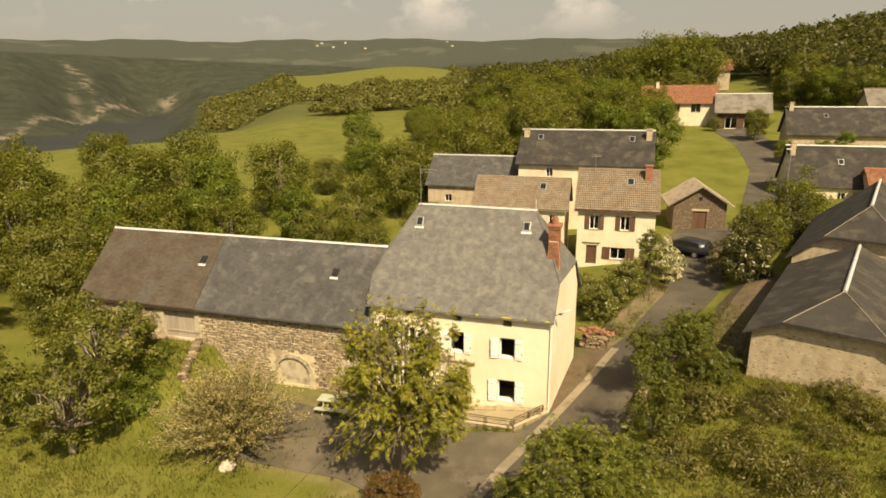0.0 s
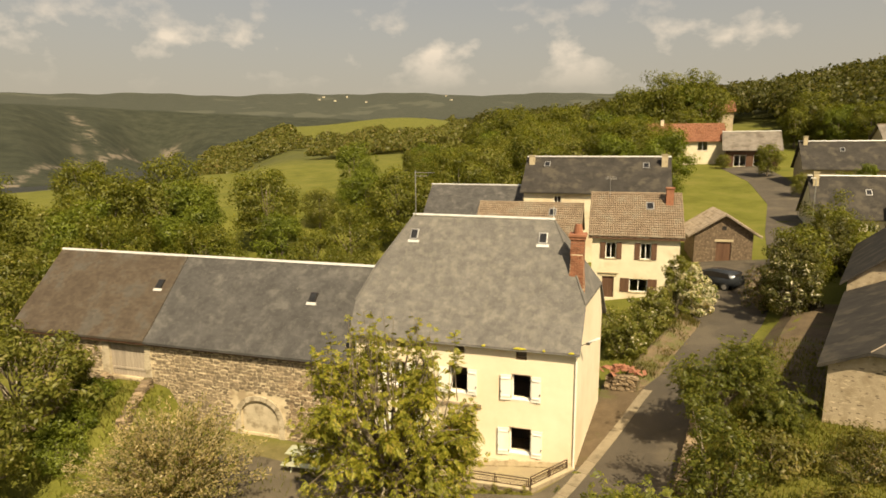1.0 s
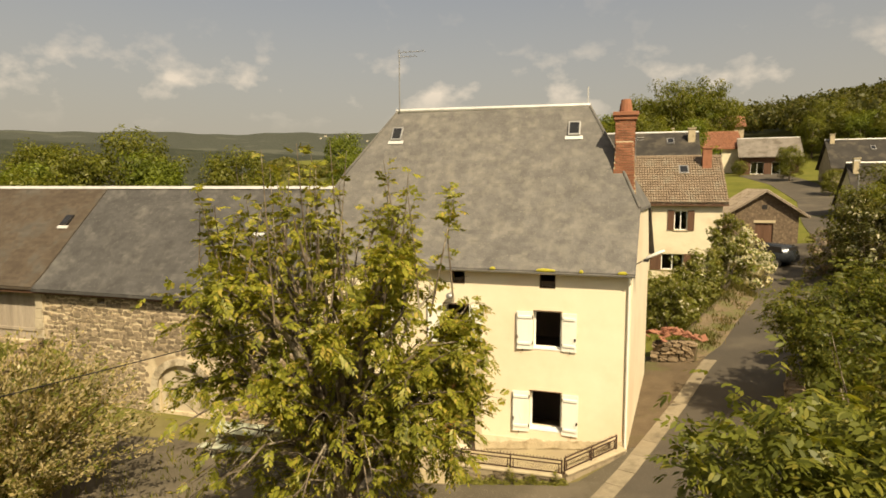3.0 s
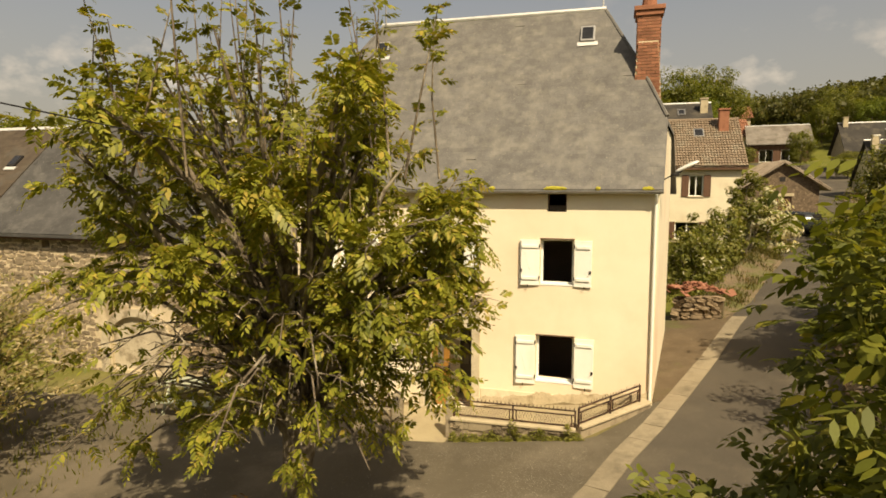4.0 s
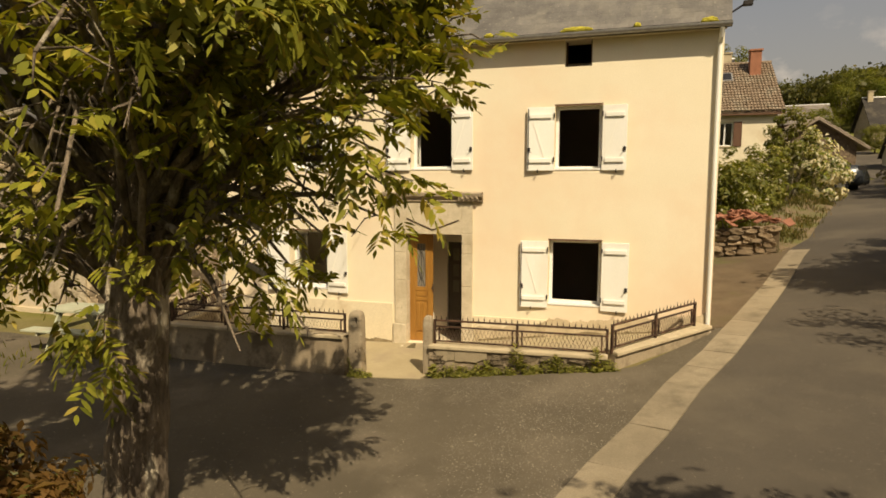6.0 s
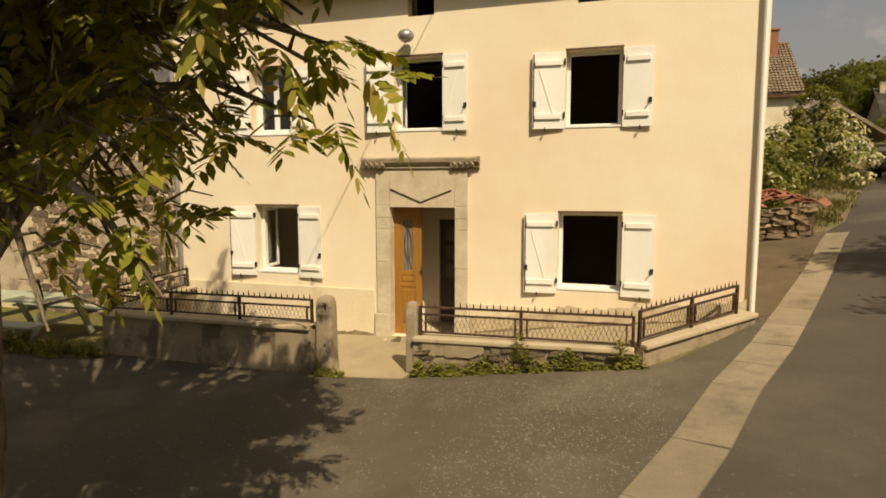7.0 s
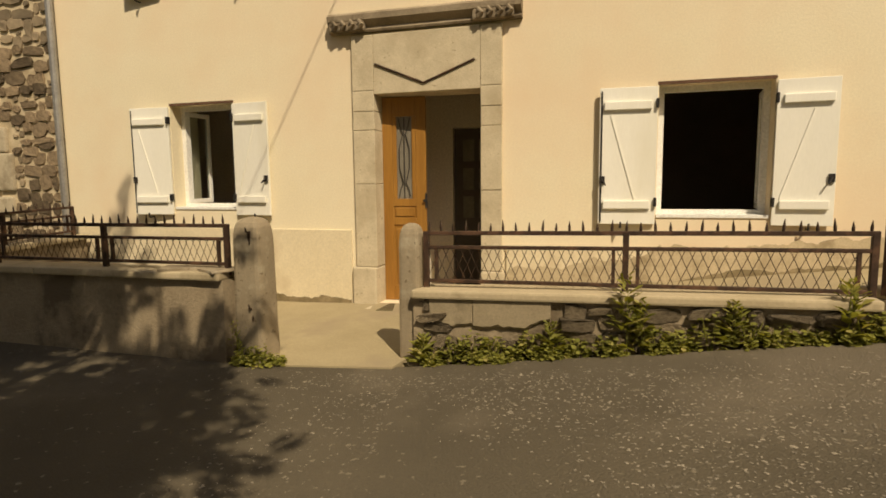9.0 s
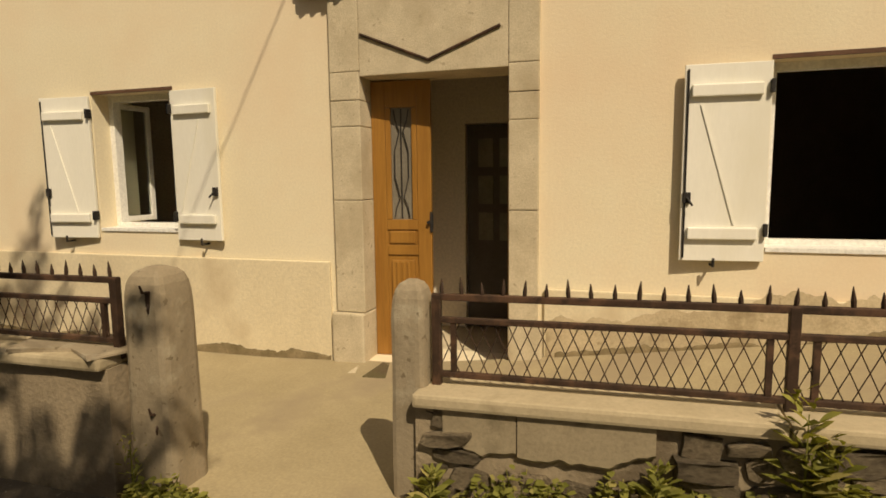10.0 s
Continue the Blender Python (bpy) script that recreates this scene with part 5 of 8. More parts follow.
def railing(a, b, za, zb, panels, label, H=0.37):
    """Iron railing on a wall: posts, three rails, a diamond mesh and a row of spikes; za, zb: the bottom rail's height."""
    a, b = Vector(a), Vector(b)
    l = (b - a).length
    k = (zb - za) / l
    mm = Matrix.Translation((a.x, a.y, za)) @ Matrix.Rotation(math.atan2(b.y - a.y, b.x - a.x), 4, "Z")
    sh = Matrix(((1, 0, 0, 0), (0, 1, 0, 0), (k, 0, 1, 0), (0, 0, 0, 1)))
    f = thing("iron_railing", mm, label, "railing", "railings round the terrace")

    def fin(bm):
        bmesh.ops.transform(bm, matrix=sh, verts=bm.verts[:])
        return bm
    for z, t in ((0.03, 0.012), (H - 0.10, 0.012), (H, 0.014)):
        part("rail", fin(boxed(0, l, -0.016, 0.016, z - t, z + t, 0.004)), IRON, f)
    for i in range(panels + 1):
        x = l * i / panels
        x = min(max(x, 0.02), l - 0.02)
        part("post", fin(boxed(x - 0.019, x + 0.019, -0.019, 0.019, -0.06, H + 0.012, 0.004)), IRON, f)
        for d in (-0.075, 0.075):
            if 0.05 < x + d < l - 0.05:
                part("stile", fin(boxed(x + d - 0.011, x + d + 0.011, -0.012, 0.012, 0.03, H - 0.10)), IRON, f)
    n = int(l / 0.088)
    for i in range(n):
        x = (i + 0.5) * l / n
        sp = new("spike", SPIKE)
        sp.parent = f
        sp.matrix_basis = pose(x, 0, H + k * x, 0, 4 * math.sin(i * 5.1), 0) @ Matrix.Diagonal((1, 1, 1 + 0.15 * math.sin(i * 2.3), 1))
    bm = bmesh.new()
    z0, z1, step = 0.035, H - 0.108, 0.062
    hh = (z1 - z0)
    lean = hh * 0.45
    x = -lean
    while x < l:
        for s in (1, -1):
            p, q = (x, z0), (x + lean, z1)
            if s < 0:
                p, q = (x + lean, z0), (x, z1)
            if min(p[0], q[0]) < 0.02 or max(p[0], q[0]) > l - 0.02:
                continue
            tube(bm, [(p[0], 0.003 * s, p[1]), (q[0], 0.003 * s, q[1])], 0.0028, 3, False)
        x += step
    part("wire_mesh", fin(bm), IRON, f, "rusty diamond wire mesh")
    return f


low_wall("low_wall", (0.52, -1.77), (3.33, -1.80), 0.415, 0.485, -0.5, "low cracked cement terrace wall with pale coping")
low_wall("low_wall", (3.36, -1.76), (4.86, -0.12), 0.525, 0.67, -0.3, "low cement terrace wall rising to the house corner")
low_wall("low_wall", (-4.48, -2.05), (-0.9, -2.0), 0.50, 0.515, -0.5, "low stained cement wall in the tree's shade")
low_wall("low_wall", (-4.42, -1.88), (-4.56, -0.1), 0.50, 0.56, -0.5, "short cement return wall beside the barn")
railing((0.57, -1.77), (3.33, -1.80), 0.435, 0.48, 2, "rusty brown iron railing with spikes and wire mesh")
railing((3.37, -1.80), (4.69, -0.26), 0.55, 0.675, 2, "rusty brown iron railing stepping up to the house")
railing((-4.44, -2.05), (-0.9, -2.0), 0.52, 0.535, 3, "rusty brown iron railing on the shaded wall", 0.32)
railing((-4.44, -1.98), (-4.56, -0.16), 0.52, 0.575, 2, "rusty brown iron railing beside the barn", 0.32)


def pillar(x, y, top, w, label, hooks=()):
    p = thing("gate_pillar", (x, y, -0.35), label, "pillar", "gate pillars")
    bm = bmesh.new()
    rings = []
    H = top + 0.35
    n = 36
    for z, k in [(H * f, 1.12 - 0.12 * f) for f in np.linspace(0, 0.86, 14)] + [(H - 0.12, 0.98), (H - 0.075, 0.92), (H - 0.04, 0.80), (H - 0.015, 0.60), (H, 0.25)]:
        ring = []
        for i in range(n):
            a = 2 * math.pi * (i + 0.5) / n
            c, s = math.cos(a), math.sin(a)
            r = w / (abs(c) ** 8 + abs(s) ** 8) ** 0.125
            j = 1 + 0.05 * noise.noise((c * 1.6 + x * 3, s * 1.6, z * 2.4)) + 0.012 * noise.noise((c * 5 + x, s * 5, z * 9))
            ring.append(bm.verts.new((c * r * k * j, s * r * k * j, z)))
        rings.append(ring)
    for a, b in zip(rings, rings[1:]):
        for i in range(n):
            bm.faces.new((a[i], a[(i + 1) % n], b[(i + 1) % n], b[i]))
    bm.faces.new(rings[-1])
    part("stone_post", bm, PILLAR, p, "rounded weathered stone post")
    for z in hooks:
        bm = bmesh.new()
        box(bm, w * 0.28, w * 0.50, -w * 1.06, -w * 0.9, H - z - 0.045, H - z + 0.03, None, 0.004)
        tube(bm, [(w * 0.36, -w * 1.0, H - z + 0.02), (w * 0.34, -w * 1.25, H - z + 0.028), (w * 0.30, -w * 1.3, H - z + 0.06)], [0.008, 0.007, 0.005], 6)
        tube(bm, [(w * 0.42, -w * 1.0, H - z - 0.03), (w * 0.50, -w * 1.18, H - z - 0.05), (w * 0.46, -w * 1.12, H - z - 0.07)], [0.007, 0.006, 0.004], 6)
        part("hinge_hook", bm, IRON, p, "rusty iron hinge hook")


pillar(-0.735, -1.93, 0.92, 0.112, "rounded grey stone gate pillar beside the shaded wall", (0.13, 0.70))
pillar(0.475, -1.76, 0.875, 0.077, "narrow pale stone gate pillar with lichen")
lone("door_mat", boxed(-0.42, 0.12, -0.40, -0.06, -0.138, -0.112, 0.006, Matrix.Rotation(radians(-3), 4, "Z")), DARK_EARTH, "worn dark brown mat on the path before the door", "mat")
for x, y, a, w, d in ((-1.30, -2.03, 20, 0.16, 0.10), (-1.05, -1.99, -25, 0.20, 0.12)):
    bm = boxed(-w, w, -d, d, 0.0, 0.022, 0.006)
    for v in bm.verts:
        v.co.x += 0.07 * noise.noise(v.co * 9 + Vector((x * 5, 0, 0)))
        v.co.y += 0.05 * noise.noise(v.co * 9 + Vector((0, x * 5, 2)))
    bmesh.ops.transform(bm, matrix=Matrix.Translation((x, y, 0.514 + (x + 0.9) * 0.004)) @ Matrix.Rotation(radians(a), 4, "Z"), verts=bm.verts[:])
    lone("flat_stone", bm, PILLAR, "loose flat grey stone lying on the wall's coping", "stone", "loose stones on the wall")

# gutter of pale concrete slabs along the road, one slab a piece
kerb = thing("kerb", (0, 0, 0), "pale concrete kerb slabs along the road", "kerb", kind="structure")
pts = []
for a, b in zip(GUTTER, GUTTER[1:]):
    k = max(1, round(math.dist(a, b) / 1.0))
    pts += [Vector(a).lerp(Vector(b), i / k) for i in range(k)]
pts.append(Vector(GUTTER[-1]))
for p, q in zip(pts, pts[1:]):
    d = (q - p).normalized()
    nrm = Vector((d.y, -d.x)) * 0.47
    bm = bmesh.new()
    g = 0.006
    cs = [p + d * g, q - d * g, q - d * g + nrm, p + d * g + nrm]
    top = [bm.verts.new((c.x, c.y, gz(c.x, c.y) + (0.062 if i < 2 else 0.048))) for i, c in enumerate(cs)]
    low = [bm.verts.new((c.x, c.y, gz(c.x, c.y) - 0.1)) for c in cs]
    bm.faces.new(top)
    for i in range(4):
        bm.faces.new((low[i], low[(i + 1) % 4], top[(i + 1) % 4], top[i]))
    bmesh.ops.recalc_face_normals(bm, faces=bm.faces[:])
    part("kerb_slab", bm, KERB_STONE, kerb)

# overhead cable from the facade out over the yard
bm = bmesh.new()
tube(bm, [(0.33, -0.02, 5.33), (0.25, -3, 5.57), (0.12, -8, 5.97), (-0.16, -18, 6.8), (-0.5, -30, 7.8)], 0.006, 5)
lone("overhead_cable", bm, BLACK_IRON, "thin black overhead cable from the facade", "cable")


def picnic_table(x, y, rot):
    t = thing("picnic_table", pose(x, y, gz(x, y) + 0.04, 0, 0, rot), "pale green painted wooden picnic table beside the barn", "table")
    for i in range(5):
        y0 = -0.38 + i * 0.152
        part("tabletop_board", boxed(-0.95, 0.95, y0, y0 + 0.145, 0.70, 0.74, 0.006), TABLE_PAINT, t)
    for s in (-1, 1):
        for i in range(2):
            y0 = s * 0.68 - 0.15 + i * 0.152
            part("bench_board", boxed(-0.95, 0.95, y0, y0 + 0.145, 0.41, 0.445, 0.006), TABLE_PAINT, t)
    for sx in (-0.62, 0.62):
        part("cross_beam", boxed(sx - 0.02, sx + 0.02, -0.8, 0.8, 0.33, 0.405, 0.005), TABLE_PAINT, t)
        part("top_beam", boxed(sx - 0.02, sx + 0.02, -0.36, 0.36, 0.63, 0.698, 0.005), TABLE_PAINT, t)
        for s in (-1, 1):
            bm = bmesh.new()
            box(bm, sx + 0.022, sx + 0.062, -0.045, 0.045, 0, 0.76, Matrix.Translation((0, s * 0.62, 0)) @ Matrix.Rotation(s * radians(27), 4, "X"))
            part("leg", bm, TABLE_PAINT, t)


picnic_table(-6.4, -1.85, 4)


# ---- trees and shrubs ----
def crown_clumps(rng, n, rx, ry, rz, low=-1.0):
    out = []
    while len(out) < n:
        p = rng.normal(size=3)
        p /= np.linalg.norm(p)
        p *= rng.uniform(0.45, 1.0) ** 0.5
        if p[2] >= low:
            out.append(p * (rx, ry, rz) * rng.uniform(0.82, 1.12))
    return np.array(out)


def leaf_quads(rng, centres, spread, per, size, droop=0.2):
    """Loose rhombic leaves in clumps round the centres."""
    c = np.repeat(centres, per, axis=0)
    n = len(c)
    ball = rng.normal(size=(n, 3))
    ball /= np.linalg.norm(ball, axis=1)[:, None]
    wide = np.repeat(rng.uniform(0.7, 1.35, len(centres)), per)
    p = c + ball * (1, 1, 0.8) * (spread * 1.75 * wide * rng.uniform(0.12, 1.0, n) ** 0.42)[:, None]
    out = p - centres.mean(0)
    out /= np.linalg.norm(out, axis=1)[:, None] + 1e-6
    nrm = rng.normal(size=(n, 3)) * 0.38 + ball * 0.95 + out * 0.35 + (0, 0, 0.4)
    nrm /= np.linalg.norm(nrm, axis=1)[:, None]
    a = np.cross(nrm, rng.normal(size=(n, 3)))
    a /= np.linalg.norm(a, axis=1)[:, None]
    b = np.cross(nrm, a)
    s = (size * rng.uniform(0.6, 1.35, n))[:, None]
    tip = a * s
    wide = b * s * 0.42
    bend = nrm * s * 0.18
    return np.stack([p - tip, p + wide - tip * 0.1 + bend, p + tip - np.array([0, 0, 1]) * s * droop, p - wide - tip * 0.1 + bend], 1)


def pinnate_quads(rng, bases, ways, length, pairs, leaflet):
    """Compound leaves: a stalk's worth of paired leaflets on each base point."""
    n = len(bases)
    up = np.array([0, 0, 1.0])
    a = ways / np.linalg.norm(ways, axis=1)[:, None]
    side = np.cross(a, up + rng.normal(size=(n, 3)) * 0.35)
    side /= np.linalg.norm(side, axis=1)[:, None]
    nrm = np.cross(side, a)
    L = (length * rng.uniform(0.7, 1.2, n))[:, None]
    out = []
    for k in range(pairs + 1):
        f = 0.25 + 0.75 * k / pairs
        stem = bases + a * L * f - up * L * 0.35 * f * f
        for s in ((1,) if k == pairs else (1, -1)):
            d = a if k == pairs else (side * s * 0.85 + a * 0.5)
            d = d + rng.normal(size=(n, 3)) * 0.12 - up * 0.18
            d /= np.linalg.norm(d, axis=1)[:, None]
            w = np.cross(nrm, d)
            w /= np.linalg.norm(w, axis=1)[:, None]
            q = (leaflet * (0.75 + 0.35 * math.sin(math.pi * f)) * rng.uniform(0.85, 1.15, n))[:, None]
            out.append(np.stack([stem, stem + d * q * 0.28 + w * q * 0.17 - up * 0.04 * q, stem + d * q * 0.62 + w * q * 0.19 - up * 0.12 * q, stem + d * q - up * q * 0.28, stem + d * q * 0.62 - w * q * 0.19 - up * 0.12 * q, stem + d * q * 0.28 - w * q * 0.17 - up * 0.04 * q], 1))
    return np.concatenate(out)


def limb_paths(rng, base, targets, top):
    """Bent limbs from the trunk's upper part to the crown's clumps."""
    for t in targets:
        z0 = rng.uniform(0.55, 1.0) * top
        p0 = np.array([base[0], base[1], base[2] + z0])
        if t[2] < p0[2] + 0.2:
            p0[2] = max(base[2] + 0.3 * top, t[2] - 0.6)
        m1, m2 = p0 * 0.66 + t * 0.34 + rng.normal(size=3) * 0.15, p0 * 0.33 + t * 0.67 + rng.normal(size=3) * 0.2
        yield [p0, m1 + (0, 0, 0.12), m2 + (0, 0, 0.15), t]


def tree(name, x, y, height, radius, label, leaf_mat, seed, clumps=90, per=60, size=0.16, trunk=0.18, low=0.28, spread=0.32, category="tree", squash=1.0, limbs=26, zbase=None, lean=0.0):
    """A tree standing at x, y: a tapered trunk with limbs, and a crown of many leaves in uneven clumps."""
    rng = np.random.default_rng(seed)
    z = gz(x, y) if zbase is None else zbase
    t = thing(name, (x, y, z - 0.05), label, category)
    hc = height * (low + 1) / 2
    rz = height * (1 - low) / 2
    cs = crown_clumps(rng, clumps, radius, radius * squash, rz) * (1, 1, 1) + (lean, 0, hc)
    lump = np.array([noise.noise((c[0] * 0.6 + seed, c[1] * 0.6, c[2] * 0.6)) for c in cs])
    cs = (cs - (0, 0, hc)) * (1 + 0.38 * lump)[:, None] + (0, 0, hc)
    bm = bmesh.new()
    th = height * max(low + 0.12, 0.3)
    tube(bm, [(0, 0, -0.1), (0.02, 0.01, th * 0.12), (0.05 * rng.normal(), 0.05, th * 0.5), (lean * 0.5, 0.0, th), (lean * 0.8, 0.02, height * 0.75)], [trunk * 1.35, trunk, trunk * 0.85, trunk * 0.7, trunk * 0.15], 10)
    for path in limb_paths(rng, (0, 0, 0), cs[rng.choice(len(cs), min(limbs, len(cs)), replace=False)], th):
        r = trunk * rng.uniform(0.22, 0.42)
        tube(bm, path, [r, r * 0.7, r * 0.45, r * 0.12], 5, False)
    part("trunk", bm, BARK, t, "tapered trunk with limbs", True)
    cards("crown", leaf_quads(rng, cs, spread * radius / 2.5, per, size), leaf_mat, t)
    return t


def shrub(name, x, y, height, radius, label, mat, seed, clumps=70, per=60, size=0.10, category="shrub", group="", squash=1.0, second=None, share=0.3, zbase=None):
    """A shrub: many thin stems and a low, uneven mass of leaves down to the ground."""
    rng = np.random.default_rng(seed)
    z = gz(x, y) if zbase is None else zbase
    t = thing(name, (x, y, z - 0.03), label, category, group)
    cs = crown_clumps(rng, clumps, radius, radius * squash, height * 0.62, -0.55) + (0, 0, height * 0.42)
    cs[:, 2] = np.maximum(cs[:, 2], 0.05)
    lump = np.array([noise.noise((c[0] * 0.8 + seed, c[1] * 0.8, c[2])) for c in cs])
    cs[:, :2] *= (1 + 0.3 * lump)[:, None]
    cs[:, 2] *= 1 + 0.25 * lump
    bm = bmesh.new()
    for c in cs[::3]:
        b = np.array([c[0] * 0.12, c[1] * 0.12, 0.0])
        tube(bm, [b, b * 0.5 + c * 0.5 + rng.normal(size=3) * 0.05, c], [0.02, 0.014, 0.005], 4, False)
    part("stems", bm, BARK, t)
    q = leaf_quads(rng, cs, 0.16 * radius, per, size)
    if second:
        cut = rng.random(len(q)) < share
        cards("blossom", q[cut], second, t)
        q = q[~cut]
    cards("foliage", q, mat, t)
    return t


def main_tree():
    """The big pollarded ash in the yard: thick scarred trunk, upright shoots, compound leaves."""
    rng = np.random.default_rng(11)
    x, y = -0.58, -6.8
    z = gz(x, y)
    t = thing("tree", (x, y, z), "large pollarded tree with compound leaves in the yard", "tree")
    bm = bmesh.new()
    hs = np.linspace(-0.1, 3.8, 34)
    tube(bm, [(float(np.interp(h, [0, 1.4, 2.1, 3.8], [-0.04, 0.06, 0.14, 0.12])), 0.02 * math.sin(h * 2), h) for h in hs],
         [float(np.interp(h, [-0.1, 0.15, 0.7, 1.4, 2.1, 2.9, 3.8], [0.40, 0.30, 0.25, 0.225, 0.24, 0.26, 0.14])) for h in hs], 22)
    for v in bm.verts:
        d = 1 + 0.20 * noise.noise(v.co * 2.3) + 0.13 * noise.noise(v.co * 6) + 0.05 * noise.noise(v.co * 17)
        v.co.x, v.co.y = v.co.x * d, v.co.y * d
    ends, ways = [], []
    for i in range(150):
        a = 2 * math.pi * i / 150 * 7.03 + rng.normal() * 0.2
        z = 2.2 + 5.6 * ((i * 0.618) % 1.0) ** 0.9
        wide = float(np.interp(z, [2.2, 3.0, 4.0, 5.3, 6.3, 7.3, 8.0], [2.2, 2.6, 2.75, 2.8, 2.75, 2.3, 1.1]))
        if z < 3.3 and math.cos(a) > 0.1:
            wide = min(wide, 1.9 if z < 2.8 else 2.6)
        if z < 2.9 and math.sin(a) < -0.35:
            z += 0.7
        if math.cos(a) > 0.3 and math.sin(a) > -0.2:
            wide *= 0.96 if math.sin(a) < 0.9 and 3.8 < z < 7.4 else 0.92
        if i % 13 == 4:
            a, z, wide = rng.uniform(2.5, 3.9), rng.uniform(1.9, 2.5), 2.9
        if math.cos(a) < -0.1:
            wide *= 1.13
        reach = wide * rng.uniform(0.42, 1.0) ** 0.6
        z0 = min(1.9 + 1.9 * rng.random(), z + 0.2)
        p0 = np.array([0.13, 0.0, z0])
        tip = np.array([math.cos(a) * reach, math.sin(a) * reach * 0.97, z])
        if tip[1] > 0.3 and tip[0] > -1.9:
            tip[2] = max(tip[2], 3.05)
        m1 = p0 * 0.55 + tip * 0.45 + (0, 0, 0.5 if tip[2] > z0 else 0.7)
        path = [p0, p0 * 0.8 + m1 * 0.2, m1 + rng.normal(size=3) * 0.08, m1 * 0.45 + tip * 0.55 + (0, 0, 0.2), tip]
        r = rng.uniform(0.045, 0.09) * (0.45 if z < 4.2 else 1.0)
        tube(bm, path, [r, r * 0.9, r * 0.65, r * 0.4, 0.01], 6, False)
        for j in range(rng.integers(13, 21)):
            f = rng.uniform(0.4 if z < 4.3 else 0.36 if math.cos(a) > -0.2 and math.sin(a) < 0.2 else 0.58, 1.0)
            k = f * 4
            a0, b0 = path[min(int(k), 3)], path[min(int(k) + 1, 4)]
            base = a0 + (b0 - a0) * (k - int(k) if k < 4 else 1.0)
            w = rng.normal(size=3) * (1, 1, 0.5) + (b0 - a0) / np.linalg.norm(b0 - a0) * 0.6
            w /= np.linalg.norm(w)
            twig = base + w * rng.uniform(0.15, 0.5)
            if j % 3 == 0:
                tube(bm, [base, (base + twig) / 2 + (0, 0, 0.05), twig], [0.012, 0.008, 0.004], 3, False)
            for q in range((3 if math.cos(a) > -0.1 else 1) if z < 4.3 else 8 if math.cos(a) > -0.2 else 4 if z < 5.6 else 7):
                ends.append(base + (twig - base) * rng.uniform(0.4, 1.05) + rng.normal(size=3) * 0.05)
                ways.append(w + rng.normal(size=3) * 0.75)
    # low drooping boughs round the trunk and a few that reach out over the door
    for dx, dy, z in ((2.0, -0.4, 2.2), (1.5, -0.5, 2.05), (0.7, -0.9, 2.05), (0.3, -0.95, 2.6), (-0.3, -0.9, 2.7), (-1.2, -0.6, 1.9), (-2.0, -0.2, 1.75), (-2.7, -0.5, 1.7), (-2.4, 0.6, 1.9), (-1.0, 0.2, 2.1), (1.7, 0.0, 2.5), (1.9, 0.1, 2.8), (1.3, 0.2, 2.55), (1.9, -1.3, 4.4), (1.4, -1.7, 4.9), (2.1, -1.6, 5.3), (1.0, -1.3, 4.2), (2.3, -0.8, 4.6), (0.6, -1.8, 4.6), (1.5, -0.6, 4.0), (2.85, 0.3, 4.3), (2.8, 0.5, 5.2), (2.4, 0.8, 3.9), (2.6, -0.6, 3.6), (2.75, -0.3, 3.9), (2.8, -0.9, 4.3), (2.5, -1.3, 4.2), (2.55, 0.2, 3.25), (2.3, 0.3, 2.95), (2.7, -0.7, 4.8), (2.8, 0.0, 5.0), (2.8, -0.3, 5.4), (2.75, 0.35, 4.5), (2.85, 0.2, 4.8), (2.6, 0.6, 4.0), (2.7, -0.7, 5.6), (2.4, 0.5, 5.9)):
        p0 = np.array([0.13, 0.0, 2.6 + 0.5 * rng.random()])
        tip = np.array([dx, dy, z])
        m1 = p0 * 0.5 + tip * 0.5 + (0, 0, 0.35)
        path = [p0, p0 * 0.75 + m1 * 0.25 + (0, 0, 0.1), m1, m1 * 0.45 + tip * 0.55 + (0, 0, 0.12), tip]
        tube(bm, path, [0.045, 0.04, 0.03, 0.02, 0.006], 6, False)
        for j in range(26 if z > 3.9 else 20):
            f = rng.uniform(0.35, 1.0)
            k = f * 4
            a0, b0 = path[min(int(k), 3)], path[min(int(k) + 1, 4)]
            base = a0 + (b0 - a0) * (k - int(k) if k < 4 else 1.0)
            w = rng.normal(size=3) * (1, 1, 0.5) + (b0 - a0) / np.linalg.norm(b0 - a0) * 0.6
            w /= np.linalg.norm(w)
            twig = base + w * rng.uniform(0.1, 0.4)
            if j % 2 == 0:
                tube(bm, [base, (base + twig) / 2 + (0, 0, 0.05), twig], [0.010, 0.007, 0.004], 3, False)
            for q in range(8 if z > 3.9 else 5):
                ends.append(base + (twig - base) * rng.uniform(0.4, 1.05) + rng.normal(size=3) * 0.05)
                ways.append(w + rng.normal(size=3) * 0.75)
    # bare upright shoots with leaf tufts above the crown
    for i in range(34):
        a, r0 = rng.uniform(0, 6.28), rng.uniform(0.1, 2.5)
        p0 = np.array([math.cos(a) * r0 - 0.2, math.sin(a) * r0, 6.0])
        tip = p0 + (rng.normal() * 0.25, rng.normal() * 0.2, rng.uniform(1.7, 3.2) * (1.1 - 0.12 * r0))
        tube(bm, [p0, (p0 + tip) / 2 + rng.normal(size=3) * 0.05, tip], [0.02, 0.015, 0.006], 5, False)
        for q in range(26):
            ends.append(p0 + (tip - p0) * rng.uniform(0.25, 1.0) ** 0.7 + rng.normal(size=3) * 0.03)
            ways.append(rng.normal(size=3) * (1, 1, 0.3) + (0, 0, 0.9))
    part("trunk", bm, BARK, t, "thick scarred trunk with grey bark and limbs", True)
